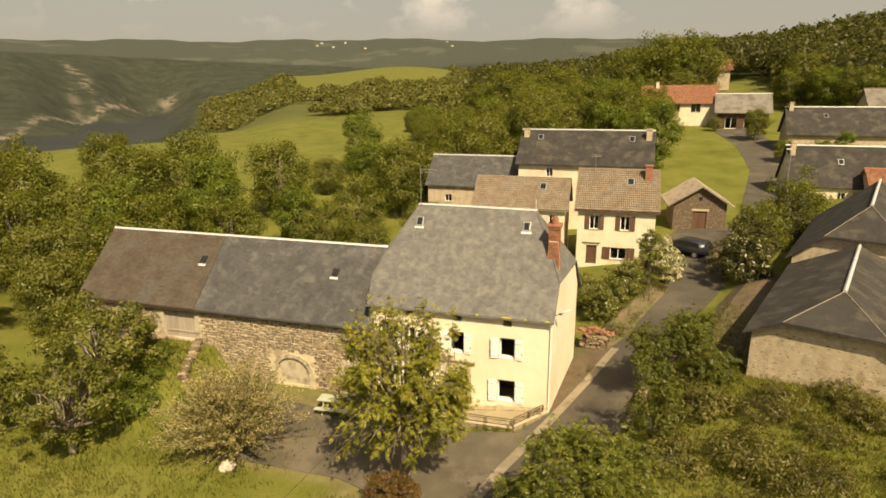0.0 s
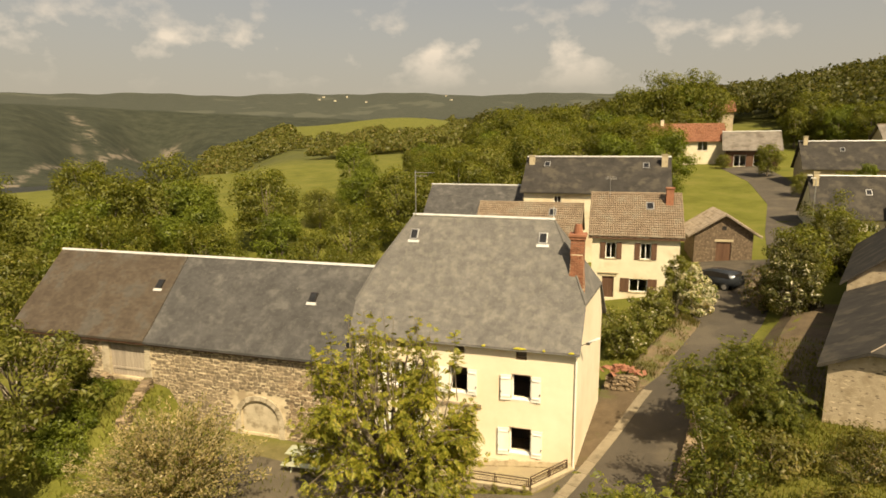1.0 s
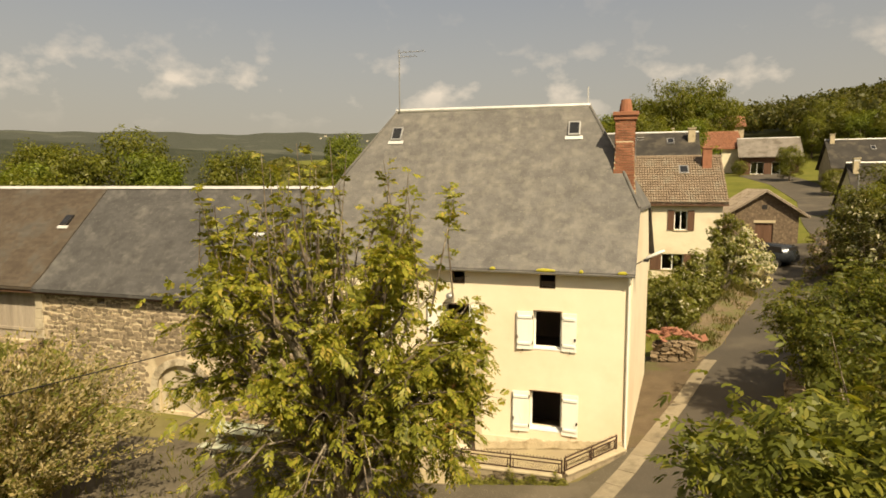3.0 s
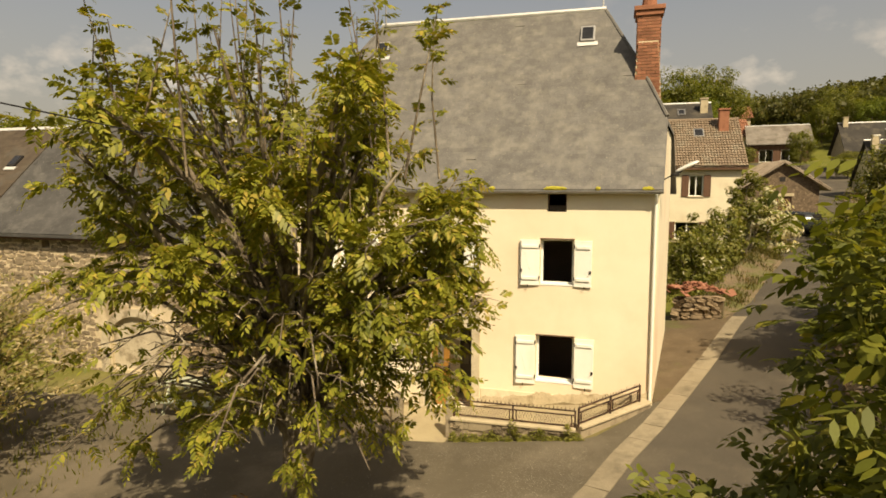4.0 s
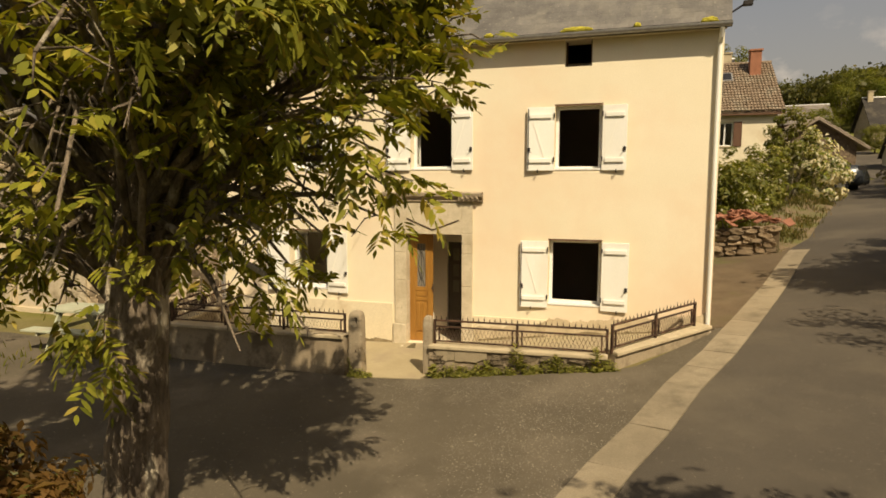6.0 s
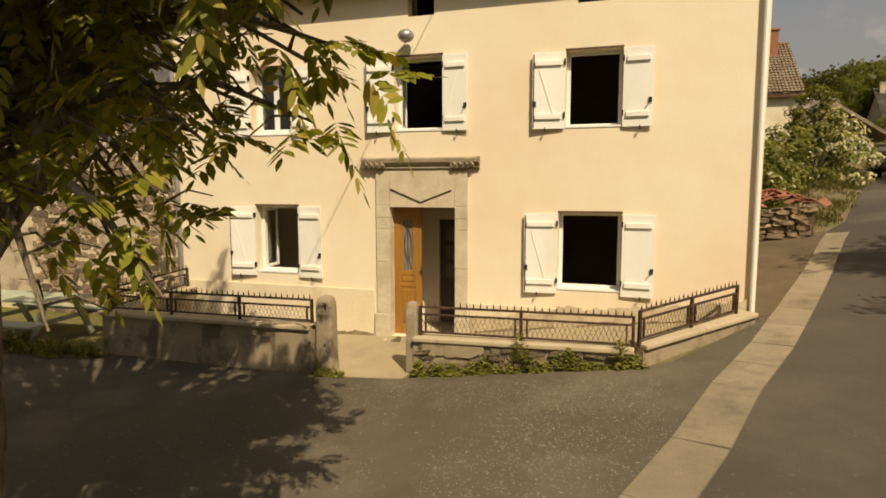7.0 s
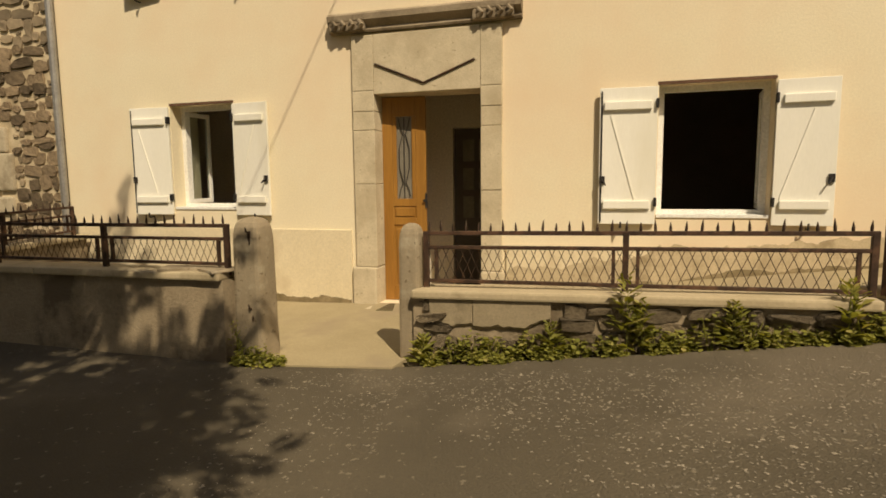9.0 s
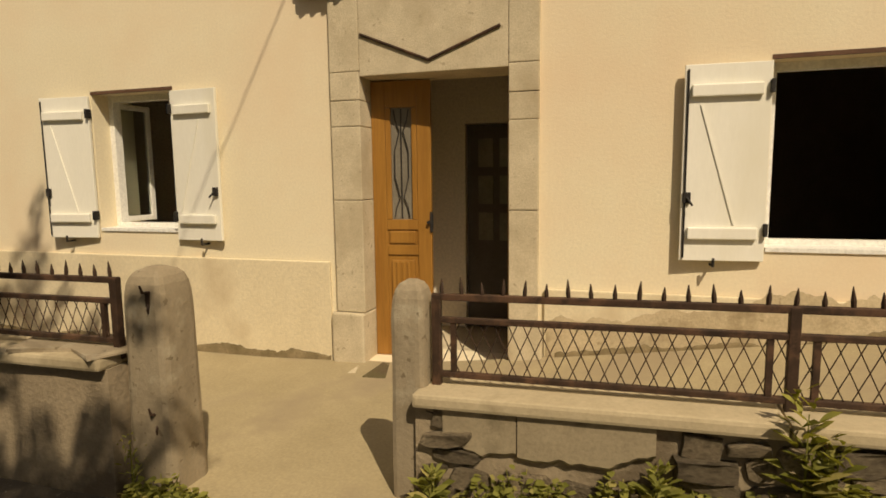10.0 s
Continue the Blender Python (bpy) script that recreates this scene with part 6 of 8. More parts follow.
    ends, ways = np.array(ends), np.array(ways)
    # the underside is cut clear towards the house
    keep = (ends[:, 2] > np.where(ends[:, 1] > 0.5, 2.95, 2.35)) | ((ends[:, 0] < -0.2) & (ends[:, 1] < 1.0)) | (ends[:, 0] < -1.9) | (ends[:, 1] < -0.7)
    # the crown is open inside and towards the house, and thin on the door's side
    X, Y, Z = ends.T
    bare = np.where((Y > -0.3) & (Z < 4.9) & (X < 1.0), np.where(Y > 1.1, 0.72, 0.88), np.where((X > 0.1) & (Z > 2.3) & (Z < 5.2), np.where(X > 2.1, 0.40, np.where((X > 1.2) & (Y < 0), 0.6, 0.84)), np.where((X > -1.2) & (Z > 2.3) & (Z < 5.0), 0.45, np.where((Z >= 5.0) & (np.hypot(X, Y) < 1.9), 0.45, 0.0))))
    bare = np.where((X > 1.3) & (Y > 0.4) & (Z < 3.9), 1.0, bare)
    keep &= np.random.default_rng(4).random(len(ends)) > 1 - (1 - bare) * 0.64
    cards("crown", pinnate_quads(rng, ends[keep], ways[keep], 0.26, 5, 0.097), L_MAIN, t)
    return t


main_tree()


def walnut(x, y, height, radius, seed, label, boughs=(), lobes=(), leaf_mat=L_WALNUT):
    rng = np.random.default_rng(seed)
    t = thing("walnut_tree", (x, y, gz(x, y)), label, "tree")
    cs = crown_clumps(rng, int(34 * radius * radius), radius, radius, height * 0.40) + (0, 0, height * 0.58)
    if lobes:
        cs = np.concatenate([crown_clumps(rng, int(26 * r * r), r, r, r * 0.75) + (a, b, c) for a, b, c, r in lobes])
    lump = np.array([noise.noise((c[0] * 0.7 + seed, c[1] * 0.7, c[2] * 0.7)) for c in cs])
    cs[:, :2] *= (1 + 0.3 * lump)[:, None]
    bm = bmesh.new()
    tube(bm, [(0, 0, -0.1), (0, 0, height * 0.25), (0.1, 0, height * 0.5)], [0.2, 0.15, 0.1], 10)
    for path in limb_paths(rng, (0, 0, 0), cs[:50], height * 0.4):
        tube(bm, path, [0.06, 0.045, 0.03, 0.008], 5, False)
    extra = []
    for tip in boughs:
        path = [np.array(p) for p in ((0.05, 0, height * 0.38), (tip[0] * 0.4, tip[1] * 0.3, tip[2] - 0.25), (tip[0] * 0.75, tip[1] * 0.8, tip[2] + 0.05), tip)]
        tube(bm, path, [0.05, 0.035, 0.02, 0.006], 5, False)
        for j in range(26):
            f = rng.uniform(0.0, 1.0)
            base = path[2] + (path[3] - path[2]) * f
            twig = base + rng.normal(size=3) * (0.16, 0.16, 0.10)
            tube(bm, [base, (base + twig) / 2 + (0, 0, 0.03), twig], [0.007, 0.005, 0.003], 3, False)
            extra += [base + (twig - base) * rng.uniform(0.5, 1.0) for q in range(3)]
    part("trunk", bm, BARK, t, "grey trunk with spreading limbs", True)
    c = np.repeat(cs, 34, axis=0)
    p = c + rng.normal(size=c.shape) * 0.27
    p = p[bool(lobes) | (p[:, 0] > -0.8 * radius) & ((p[:, 1] < 0.65 * radius) | (p[:, 0] > -0.6 * radius))]
    if extra:
        p = np.concatenate([p, np.array(extra)])
    cards("crown", pinnate_quads(rng, p, rng.normal(size=p.shape) * (1, 1, 0.5) + (p - (0, 0, height * 0.6)) * 0.3, 0.25, 3, 0.115), leaf_mat, t)


walnut(7.12, -10.7, 5.7, 2.5, 21, "leafy walnut tree beside the road", ((-2.75, 0.0, 3.3), (-2.6, 0.4, 3.1), (-2.5, 0.15, 2.8), (-2.6, 0.1, 2.4)))
walnut(10.9, 2.6, 4.4, 2.0, 22, "leafy walnut tree on the bank above the road", (), ((-1.2, -0.85, 2.65, 0.95), (0.4, 0.1, 3.0, 1.1), (1.3, 2.3, 2.4, 1.0), (1.9, -0.5, 1.6, 1.05), (-0.9, -0.8, 1.4, 0.65)), L_DARK)
tree("orchard_tree", -17.1, -8.9, 5.0, 2.7, "old orchard tree with a loose olive-green crown", L_APPLE, 31, 62, 120, 0.10, 0.2, 0.22, 0.24, limbs=60)
tree("orchard_tree", -19.5, -4.5, 5.4, 3.2, "old orchard tree with a loose olive-green crown", L_APPLE, 32, 80, 100, 0.12, 0.18, 0.2, 0.27, limbs=50)
tree("orchard_tree", -24.0, -9.5, 5.8, 3.6, "old orchard tree with a loose olive-green crown", L_APPLE, 33, 80, 90, 0.13, 0.18, 0.2, 0.27, limbs=50)


def feather_shrub(x, y, height, radius, seed):
    """A wide shrub of long arching stems, feathered all along with small leaves and faded blossom."""
    rng = np.random.default_rng(seed)
    t = thing("blossom_shrub", (x, y, gz(x, y) - 0.03), "wide feathery shrub with faded tan blossom along its stems", "shrub")
    bm = bmesh.new()
    pts, along = [], []
    for i in range(270):
        a, f = rng.uniform(0, 6.28), rng.uniform(0.1, 1.0) ** 0.6
        out = np.array([math.cos(a), math.sin(a), 0.0]) * radius * f * rng.uniform(0.75, 1.12)
        tip = out + (0, 0, height * (1.08 - 0.62 * f * f) * rng.uniform(0.75, 1.05))
        mid = out * 0.42 + (0, 0, tip[2] * 0.72)
        b = out * 0.1
        path = [b * (1 - s) ** 3 + 3 * (b * 1.6 + (0, 0, tip[2] * 0.35)) * s * (1 - s) ** 2 + 3 * mid * s * s * (1 - s) + tip * s ** 3 for s in np.linspace(0, 1, 6)]
        tube(bm, path, [0.022, 0.018, 0.014, 0.01, 0.007, 0.003], 4, False)
        for k in range(58):
            s = rng.uniform(0.25, 1.0) * 5
            j = min(int(s), 4)
            w = path[j + 1] - path[j]
            p = path[j] + w * (s - j)
            for q in range(3):
                pts.append(p + rng.normal(size=3) * 0.075)
                along.append(w / np.linalg.norm(w) * 0.9 + rng.normal(size=3) * 0.5)
    part("stems", bm, BARK, t)
    p, d = np.array(pts), np.array(along)
    d /= np.linalg.norm(d, axis=1)[:, None]
    side = np.cross(d, rng.normal(size=d.shape) * 0.5 + (0.2, -0.3, 0.8))
    side /= np.linalg.norm(side, axis=1)[:, None]
    s = rng.uniform(0.035, 0.09, len(p))[:, None]
    q = np.stack([p - d * s, p + side * s * 0.4, p + d * s, p - side * s * 0.4], 1)
    cut = rng.random(len(q)) < 0.68
    cards("blossom", q[cut], L_FADED, t)
    cards("foliage", q[~cut], L_APPLE, t)


feather_shrub(-9.6, -6.6, 4.4, 3.9, 34)
for i, (x, y, h, r) in enumerate(((-17.9, -2.2, 0.9, 1.0), (-17.2, -4.2, 1.0, 1.1), (-16.3, -5.6, 0.9, 1.2), (-18.2, -5.4, 0.8, 0.9), (-14.0, -3.8, 1.0, 1.0))):
    shrub("bramble", x, y, h, r, "low bright green bramble on the barn ramp", L_BRIGHT, 80 + i, 60, 80, 0.07, group="brambles on the ramp")
for i, (x, y, h, r) in enumerate(((-0.15, -8.5, 2.0, 0.65), (0.3, -8.85, 1.9, 0.6), (-0.85, -8.95, 1.9, 0.65))):
    shrub("red_hedge", x, y, h, r, "low bushy hedge with reddish-brown leaves", L_RED, 35 + i, 90, 90, 0.045, group="hedge bushes")
shrub("white_shrub", 11.4, 20.0, 3.1, 1.65, "tall shrub covered in white blossom beside the road", L_BRIGHT, 37, 80, 80, 0.12, second=L_WHITE, share=0.72)
for i, (x, y, h, r) in enumerate(((7.0, 12.2, 2.3, 1.2), (7.9, 14.2, 2.4, 1.2), (6.0, 15.0, 2.3, 1.4), (8.8, 16.7, 2.6, 1.2), (10.4, 18.8, 4.2, 0.95))):
    shrub("garden_shrub", x, y, h, r, "loose green garden shrub with pale flowers", L_APPLE, 40 + i, 70, 60, 0.09, group="garden shrubs", second=L_WHITE, share=0.05)
for i, (x, y, h, r) in enumerate(((9.9, -2.7, 3.3, 1.45), (10.6, -5.2, 1.2, 1.2), (12.0, -0.8, 1.2, 1.5), (12.6, 9.4, 0.9, 0.8), (13.6, -5.0, 1.2, 1.8))):
    shrub("bank_shrub", x, y, h, r, "loose olive-green shrub on the road bank", L_DARK if i == 0 else L_BANK, 50 + i, 60, 60, 0.08, group="bank shrubs")
shrub("lilac_shrub", 16.0, 20.6, 2.6, 1.25, "loose shrub covered in pale lilac blossom beside the road", L_WOOD, 71, 60, 70, 0.09, second=L_LILAC, share=0.6)
rng = random.Random(15)
for i in range(22):
    x, y = rng.uniform(10.2, 19.5), rng.uniform(-12, 0.5)
    shrub("scrub", x, y, rng.uniform(0.5, 1.1), rng.uniform(0.8, 1.5), "low olive and brownish scrub on the rough bank", L_BANK if i % 3 else L_SCRUB, 150 + i, 40, 46, 0.06, group="bank scrub")
for i, (x, y, h, r) in enumerate(((17.9, 21.0, 4.2, 1.8), (19.2, 24.6, 4.8, 2.1), (21.8, 29.5, 5.4, 2.2), (24.0, 32.5, 5.6, 2.4), (16.9, 17.4, 4.0, 1.6), (25.5, 38.0, 4.0, 1.8))):
    shrub("hedge_shrub", x, y, h, r, "tall leafy hedge shrub beside the road", L_WOOD if i % 2 else L_FARWOOD, 60 + i, 90, 75, 0.11, group="hedge shrubs", second=L_WHITE if i == 4 else None, share=0.12)


# ---- the other houses of the village ----
def tile_cover(name, x0, x1, profile, mat, parent, col=0.16, row=0.25, seed=1):
    """Round clay tiles in courses on a slope; profile: (y, z) at the eave and the ridge."""
    rng = np.random.default_rng(seed)
    (ya, za), (yb, zb) = profile
    l = math.hypot(yb - ya, zb - za)
    d = np.array([0, (yb - ya) / l, (zb - za) / l])
    n = np.array([0, -d[2], d[1]])
    if n[2] < 0:
        n = -n
    out = []
    k = max(2, round((x1 - x0) / col))
    w = (x1 - x0) / k
    for s in np.arange(0, l - 0.05, row):
        for i in range(k):
            xc = x0 + (i + 0.5) * w + rng.normal() * 0.008
            p = np.array([xc, ya, za]) + d * (s + rng.normal() * 0.012)
            q = np.array([xc, ya, za]) + d * min(s + row * 1.12, l)
            v = []
            for c, lift, r in ((p, 0.035, w * 0.56), (q, 0.0, w * 0.46)):
                for a in (0, math.pi / 3, 2 * math.pi / 3, math.pi):
                    v.append(c + np.array([math.cos(a) * r, 0, 0]) + n * (math.sin(a) * r * 0.75 + lift))
            out.append(v)
    ob = solids(name, out, [(0, 1, 5, 4), (1, 2, 6, 5), (2, 3, 7, 6), (0, 3, 2, 1)], mat, parent)
    ob["kind"] = "stuff"
    return ob


def plain_window(parent, x0, x1, z0, z1, y, mat, shutters=None, cols=2):
    """A framed window in a wall's opening, with open shutters where it has them."""
    bm = bmesh.new()
    t = 0.06
    for a, b, c, d in ((x0, x0 + t, z0, z1), (x1 - t, x1, z0, z1), (x0 + t, x1 - t, z1 - t, z1), (x0 + t, x1 - t, z0, z0 + t), ((x0 + x1) / 2 - t / 2, (x0 + x1) / 2 + t / 2, z0 + t, z1 - t)):
        box(bm, a, b, y + 0.12, y + 0.18, c, d)
    w = part("window", bm, mat, parent)
    part("pane", boxed(x0 + t, x1 - t, y + 0.146, y + 0.152, z0 + t, z1 - t), GLASS, w)
    part("sill", boxed(x0 - 0.05, x1 + 0.05, y - 0.05, y + 0.12, z0 - 0.06, z0 + 0.003), COPING, w)
    if shutters:
        s = (x1 - x0) * 0.5
        for a in (x0 - s - 0.01, x1 + 0.01):
            part("shutter", boxed(a, a + s, y - 0.05, y - 0.012, z0 - 0.02, z1 + 0.02, 0.006), shutters, w, "brown wooden shutter")


def village_house(name, m, w, d, eave, ridge, label, wall_mat, roof_mat, openings=(), door=None, cover="plain", over=0.3, base=-1.5, chimneys=(), shutters=None, hip=0.0, skylights=(), ridge_mat=None, seed=1, category="house"):
    """A gabled or hipped house: front along x at y = 0, depth d, heights over its own ground."""
    h = thing(name, m, label, category)
    bm = bmesh.new()
    holes = [o[:4] for o in openings] + ([door] if door else [])
    wall_panel(bm, 0, w, base, eave, 0, 0.4, holes)
    bmesh.ops.recalc_face_normals(bm, faces=bm.faces[:])
    part("front_wall", bm, wall_mat, h)
    for x in (0, w - 0.4):
        bm = bmesh.new()
        top = [(x, d, eave), (x, 0.402, eave)] if hip else [(x, d, eave), (x, d / 2, ridge - 0.2), (x, 0.402, eave)]
        prism(bm, [(x, 0.402, base), (x, d, base), *top], (0.4, 0, 0))
        part("side_wall", bm, wall_mat, h)
    part("back_wall", boxed(0.402, w - 0.402, d - 0.4, d, base, eave), wall_mat, h)
    part("floor_slab", boxed(0.402, w - 0.402, 0.402, d - 0.402, base, -0.05), SHADED_IN, h)
    part("partition", boxed(0.402, w - 0.402, d / 2, d / 2 + 0.1, -0.05, eave), SHADED_IN, h)
    k = (ridge - eave) / (d / 2)
    za = eave - over * k + 0.12
    bm = bmesh.new()
    hx = hip
    lo = [bm.verts.new(p) for p in ((-over, -over, za), (w + over, -over, za), (w + over, d + over, za), (-over, d + over, za))]
    hi = [bm.verts.new(p) for p in ((-over + hx + (over if hx else 0), d / 2, ridge + 0.12), (w + over - hx - (over if hx else 0), d / 2, ridge + 0.12))]
    bm.faces.new((lo[0], lo[1], hi[1], hi[0]))
    bm.faces.new((lo[2], lo[3], hi[0], hi[1]))
    if hx:
        bm.faces.new((lo[1], lo[2], hi[1]))
        bm.faces.new((lo[3], lo[0], hi[0]))
    res = bmesh.ops.extrude_face_region(bm, geom=bm.faces[:])
    bmesh.ops.translate(bm, vec=(0, 0, -0.12), verts=[e for e in res["geom"] if isinstance(e, bmesh.types.BMVert)])
    bmesh.ops.recalc_face_normals(bm, faces=bm.faces[:])
    rf = part("roof", bm, roof_mat, h)
    if cover == "tile":
        tile_cover("tiles", -over, w + over, ((-over, za), (d / 2, ridge + 0.12)), roof_mat, rf, seed=seed)
    if cover == "slate":
        kk = (d / 2 + over) / max(hx + over, 0.01)
        slate_cover("slate_covering", [(-over, za), (d / 2, ridge + 0.12)], (lambda y: -over + ((y + over) / kk if hx else 0)), (lambda y: w + over - ((y + over) / kk if hx else 0)), roof_mat, rf, 0.34, 0.26, seed)
    bm = bmesh.new()
    tube(bm, [hi_co for hi_co in ((-over + hx + (over if hx else 0), d / 2, ridge + 0.14), (w + over - hx - (over if hx else 0), d / 2, ridge + 0.14))], 0.09, 8)
    part("ridge_cap", bm, ridge_mat or ZINC, h)
    if hx and ridge_mat is None:
        bm = bmesh.new()
        for p, q in (((-over, -over, za + 0.02), (hx, d / 2, ridge + 0.14)), ((w + over, -over, za + 0.02), (w - hx, d / 2, ridge + 0.14))):
            tube(bm, [p, q], 0.05, 6)
        part("hip_cap", bm, ZINC, h)
    for a, b, c, e in openings and [o[:4] for o in openings]:
        plain_window(h, a, b, c, e, 0, PVC, shutters)
    if door:
        bm = bmesh.new()
        a, b, c, e = door
        for i in range(4):
            box(bm, a + (b - a) * i / 4 + 0.004, a + (b - a) * (i + 1) / 4 - 0.004, 0.1, 0.15, c, e, bevel=0.004)
        dr = part("door", bm, BROWN_WOOD, h, "brown plank door")
        part("door_lintel", boxed(a - 0.15, b + 0.15, -0.03, 0.2, e + 0.002, e + 0.22, 0.01), COPING, h)
    for x, y, top, mat in chimneys:
        c = part("chimney", boxed(x - 0.28, x + 0.28, y - 0.25, y + 0.25, eave, top, 0.01), mat, h)
        part("chimney_cap", boxed(x - 0.34, x + 0.34, y - 0.31, y + 0.31, top, top + 0.1, 0.01), mat, c)
    for x, y in skylights:
        z = za + (y + over) * k
        mm = Matrix.Translation((x, y, z)) @ Matrix.Rotation(math.atan(k), 4, "X")
        s = part("skylight", boxed(-0.3, 0.3, -0.4, 0.4, 0.0, 0.1, 0.01, mm), GALV, h)
        part("pane", boxed(-0.23, 0.23, -0.32, 0.32, 0.095, 0.108, 0, mm), ROOF_GLASS, s)
    return h


neighbour = village_house("neighbour_house", pose(4.5, 23.8, 2.0, 0, 0, 1), 6.45, 6.6, 4.95, 7.75, "cream two-storey house with brown shutters and a brown tile roof", CREAM_FAR, TILE,
              [(1.02, 1.82, 3.05, 4.3), (3.6, 4.4, 3.05, 4.3), (2.9, 4.25, 0.45, 1.5)], (0.85, 1.75, -0.1, 1.6), "tile", 0.3, chimneys=((5.75, 2.5, 8.35, BRICK),), shutters=BROWN_WOOD, skylights=((4.3, 2.2),), ridge_mat=TILE, seed=2)
part("eave_board", boxed(-0.3, 6.75, -0.30, -0.26, 4.62, 4.80), BROWN_WOOD, neighbour, "dark brown eave board")
part("door_hood", boxed(0.55, 2.05, -0.12, -0.002, 1.86, 1.94, 0.01), COPING, neighbour)
bm = bmesh.new()
tube(bm, [(1.2, 2.9, 7.2), (1.2, 2.9, 9.3)], 0.02, 6)
for z in (9.2, 9.05):
    tube(bm, [(0.8, 2.9, z), (1.7, 2.9, z)], 0.012, 5)
part("aerial", bm, GALV, neighbour, "thin rooftop television aerial")
village_house("neighbour_annex", pose(-5.0, 24.6, 2.0, 0, 0, 0), 8.3, 5.0, 4.6, 6.8, "lower house wing with a brown tile roof", CREAM_FAR, TILE, [(6.9, 7.5, 3.2, 4.0)], None, "tile", 0.3, skylights=((6.1, 1.7),), ridge_mat=TILE, seed=3)
village_house("slate_house", pose(-2.8, 36.0, 3.2, 0, 0, -1), 13.6, 8.0, 6.1, 9.2, "long house with a dark slate roof and two end chimneys", CREAM_FAR, ROOF_DARK, [(3.0, 3.7, 4.6, 5.6), (8.0, 8.7, 4.6, 5.6)], None, "slate", 0.35,
              chimneys=((0.3, 3.2, 9.4, COPING), (13.3, 3.0, 9.5, COPING)), skylights=((1.9, 3.0), (11.6, 2.9)), seed=4)
village_house("slate_outhouse", pose(-13.2, 36.0, 3.0, 0, 0, 0), 10.2, 6.6, 3.6, 6.4, "low stone outhouse with a blue-grey slate roof", STONE_PALE, SLATE_BARN, [(2.0, 2.8, 1.6, 2.4)], (5.8, 6.9, -0.1, 2.2), "slate", 0.3, seed=5)
shed = village_house("stone_shed", pose(13.3, 35.2, 3.15, 0, 0, 3), 5.0, 5.2, 2.55, 2.56, "small basalt shed with a brown double door and tile roof", SHED_STONE, SHED_TILE, (), (1.9, 3.2, -0.1, 1.75), "none", 0.0, category="shed")
for child in [c for c in shed.children if c.name.split(".")[0] in ("roof", "ridge_cap")]:
    bpy.data.objects.remove(child)
bm = bmesh.new()
prism(bm, [(0, 0, 2.55), (5.0, 0, 2.55), (2.5, 0, 4.2)], (0, 5.2, 0))
gb = part("gable", bm, SHED_STONE, shed)
part("gable_opening", boxed(2.3, 2.7, -0.02, 0.1, 2.85, 3.2), BLACK_IRON, shed, "small dark gable opening")
for s in (-1, 1):
    bm = bmesh.new()
    prism(bm, [(2.5, -0.45, 4.36), (2.5 + s * 3.15, -0.45, 2.28), (2.5 + s * 3.15, -0.45, 2.16), (2.5, -0.45, 4.22)], (0, 6.1, 0))
    rf = part("roof", bm, SHED_TILE, shed, "brown tile roof slope")
    rng = np.random.default_rng(8 + s)
    out = []
    for i in range(28):
        for j in range(9):
            u0, u1 = j * 0.35, j * 0.35 + 0.38
            y0 = -0.45 + i * 0.218
            zz = lambda u: 4.38 - u * 2.08 / 3.15 + (0.03 if u == u1 else 0)
            o = rng.normal() * 0.012
            out.append([(2.5 + s * u0, y0, zz(u0)), (2.5 + s * u0, y0 + 0.1, zz(u0) + 0.07), (2.5 + s * u0, y0 + 0.2, zz(u0)), (2.5 + s * (u1 + o), y0, zz(u1)), (2.5 + s * (u1 + o), y0 + 0.1, zz(u1) + 0.08), (2.5 + s * (u1 + o), y0 + 0.2, zz(u1))])
    tl = solids("tiles", out, [(0, 1, 4, 3), (1, 2, 5, 4)], SHED_TILE, rf)
    tl["kind"] = "stuff"
village_house("road_house", pose(27.2, 50.0, 3.2, 0, 0, -3), 10.0, 7.6, 2.7, 6.8, "low house with a dark slate roof and end chimney", CREAM_FAR, ROOF_DARK, [(5.0, 5.8, 0.9, 1.9)], (6.6, 7.5, -0.1, 1.9), "slate", 0.3, chimneys=((0.4, 3.0, 7.3, COPING),), skylights=((5.4, 2.2),), seed=6)
village_house("brick_annex", pose(34.5, 47.0, 3.0, 0, 0, -3), 5.0, 5.0, 3.2, 4.9, "small annex with an orange tile roof", STONE_PALE, TILE_RED, (), None, "tile", 0.3, ridge_mat=TILE_RED, seed=7)
village_house("orange_roof_house", pose(11.8, 99.5, 10.0, 0, 0, 2), 13.6, 9.0, 4.4, 7.4, "white house with an orange clay tile roof", CREAM_FAR, TILE_RED, [(5.6, 6.8, 2.6, 4.0), (8.8, 10.6, 2.4, 4.2)], None, "tile", 0.5, chimneys=((2.6, 4.0, 8.2, CREAM_FAR),), ridge_mat=TILE_RED, seed=8)
village_house("upper_orange_house", pose(23.9, 139.0, 18.0, 0, 0, -2), 9.0, 8.0, 3.6, 6.0, "small stone house with an orange tile roof among trees", STONE_PALE, TILE_RED, [(3.6, 4.6, 2.0, 3.2)], None, "tile", 0.5, ridge_mat=TILE_RED, seed=9)
village_house("dark_barn", pose(25.0, 96.0, 9.2, 0, 0, -6), 8.6, 9.0, 3.6, 6.6, "open wooden barn with a weathered grey roof", BROWN_WOOD, GREY_ROOF, [(1.4, 3.4, 0.4, 2.4), (4.6, 7.0, 0.4, 2.4)], None, "plain", 0.6, seed=10)
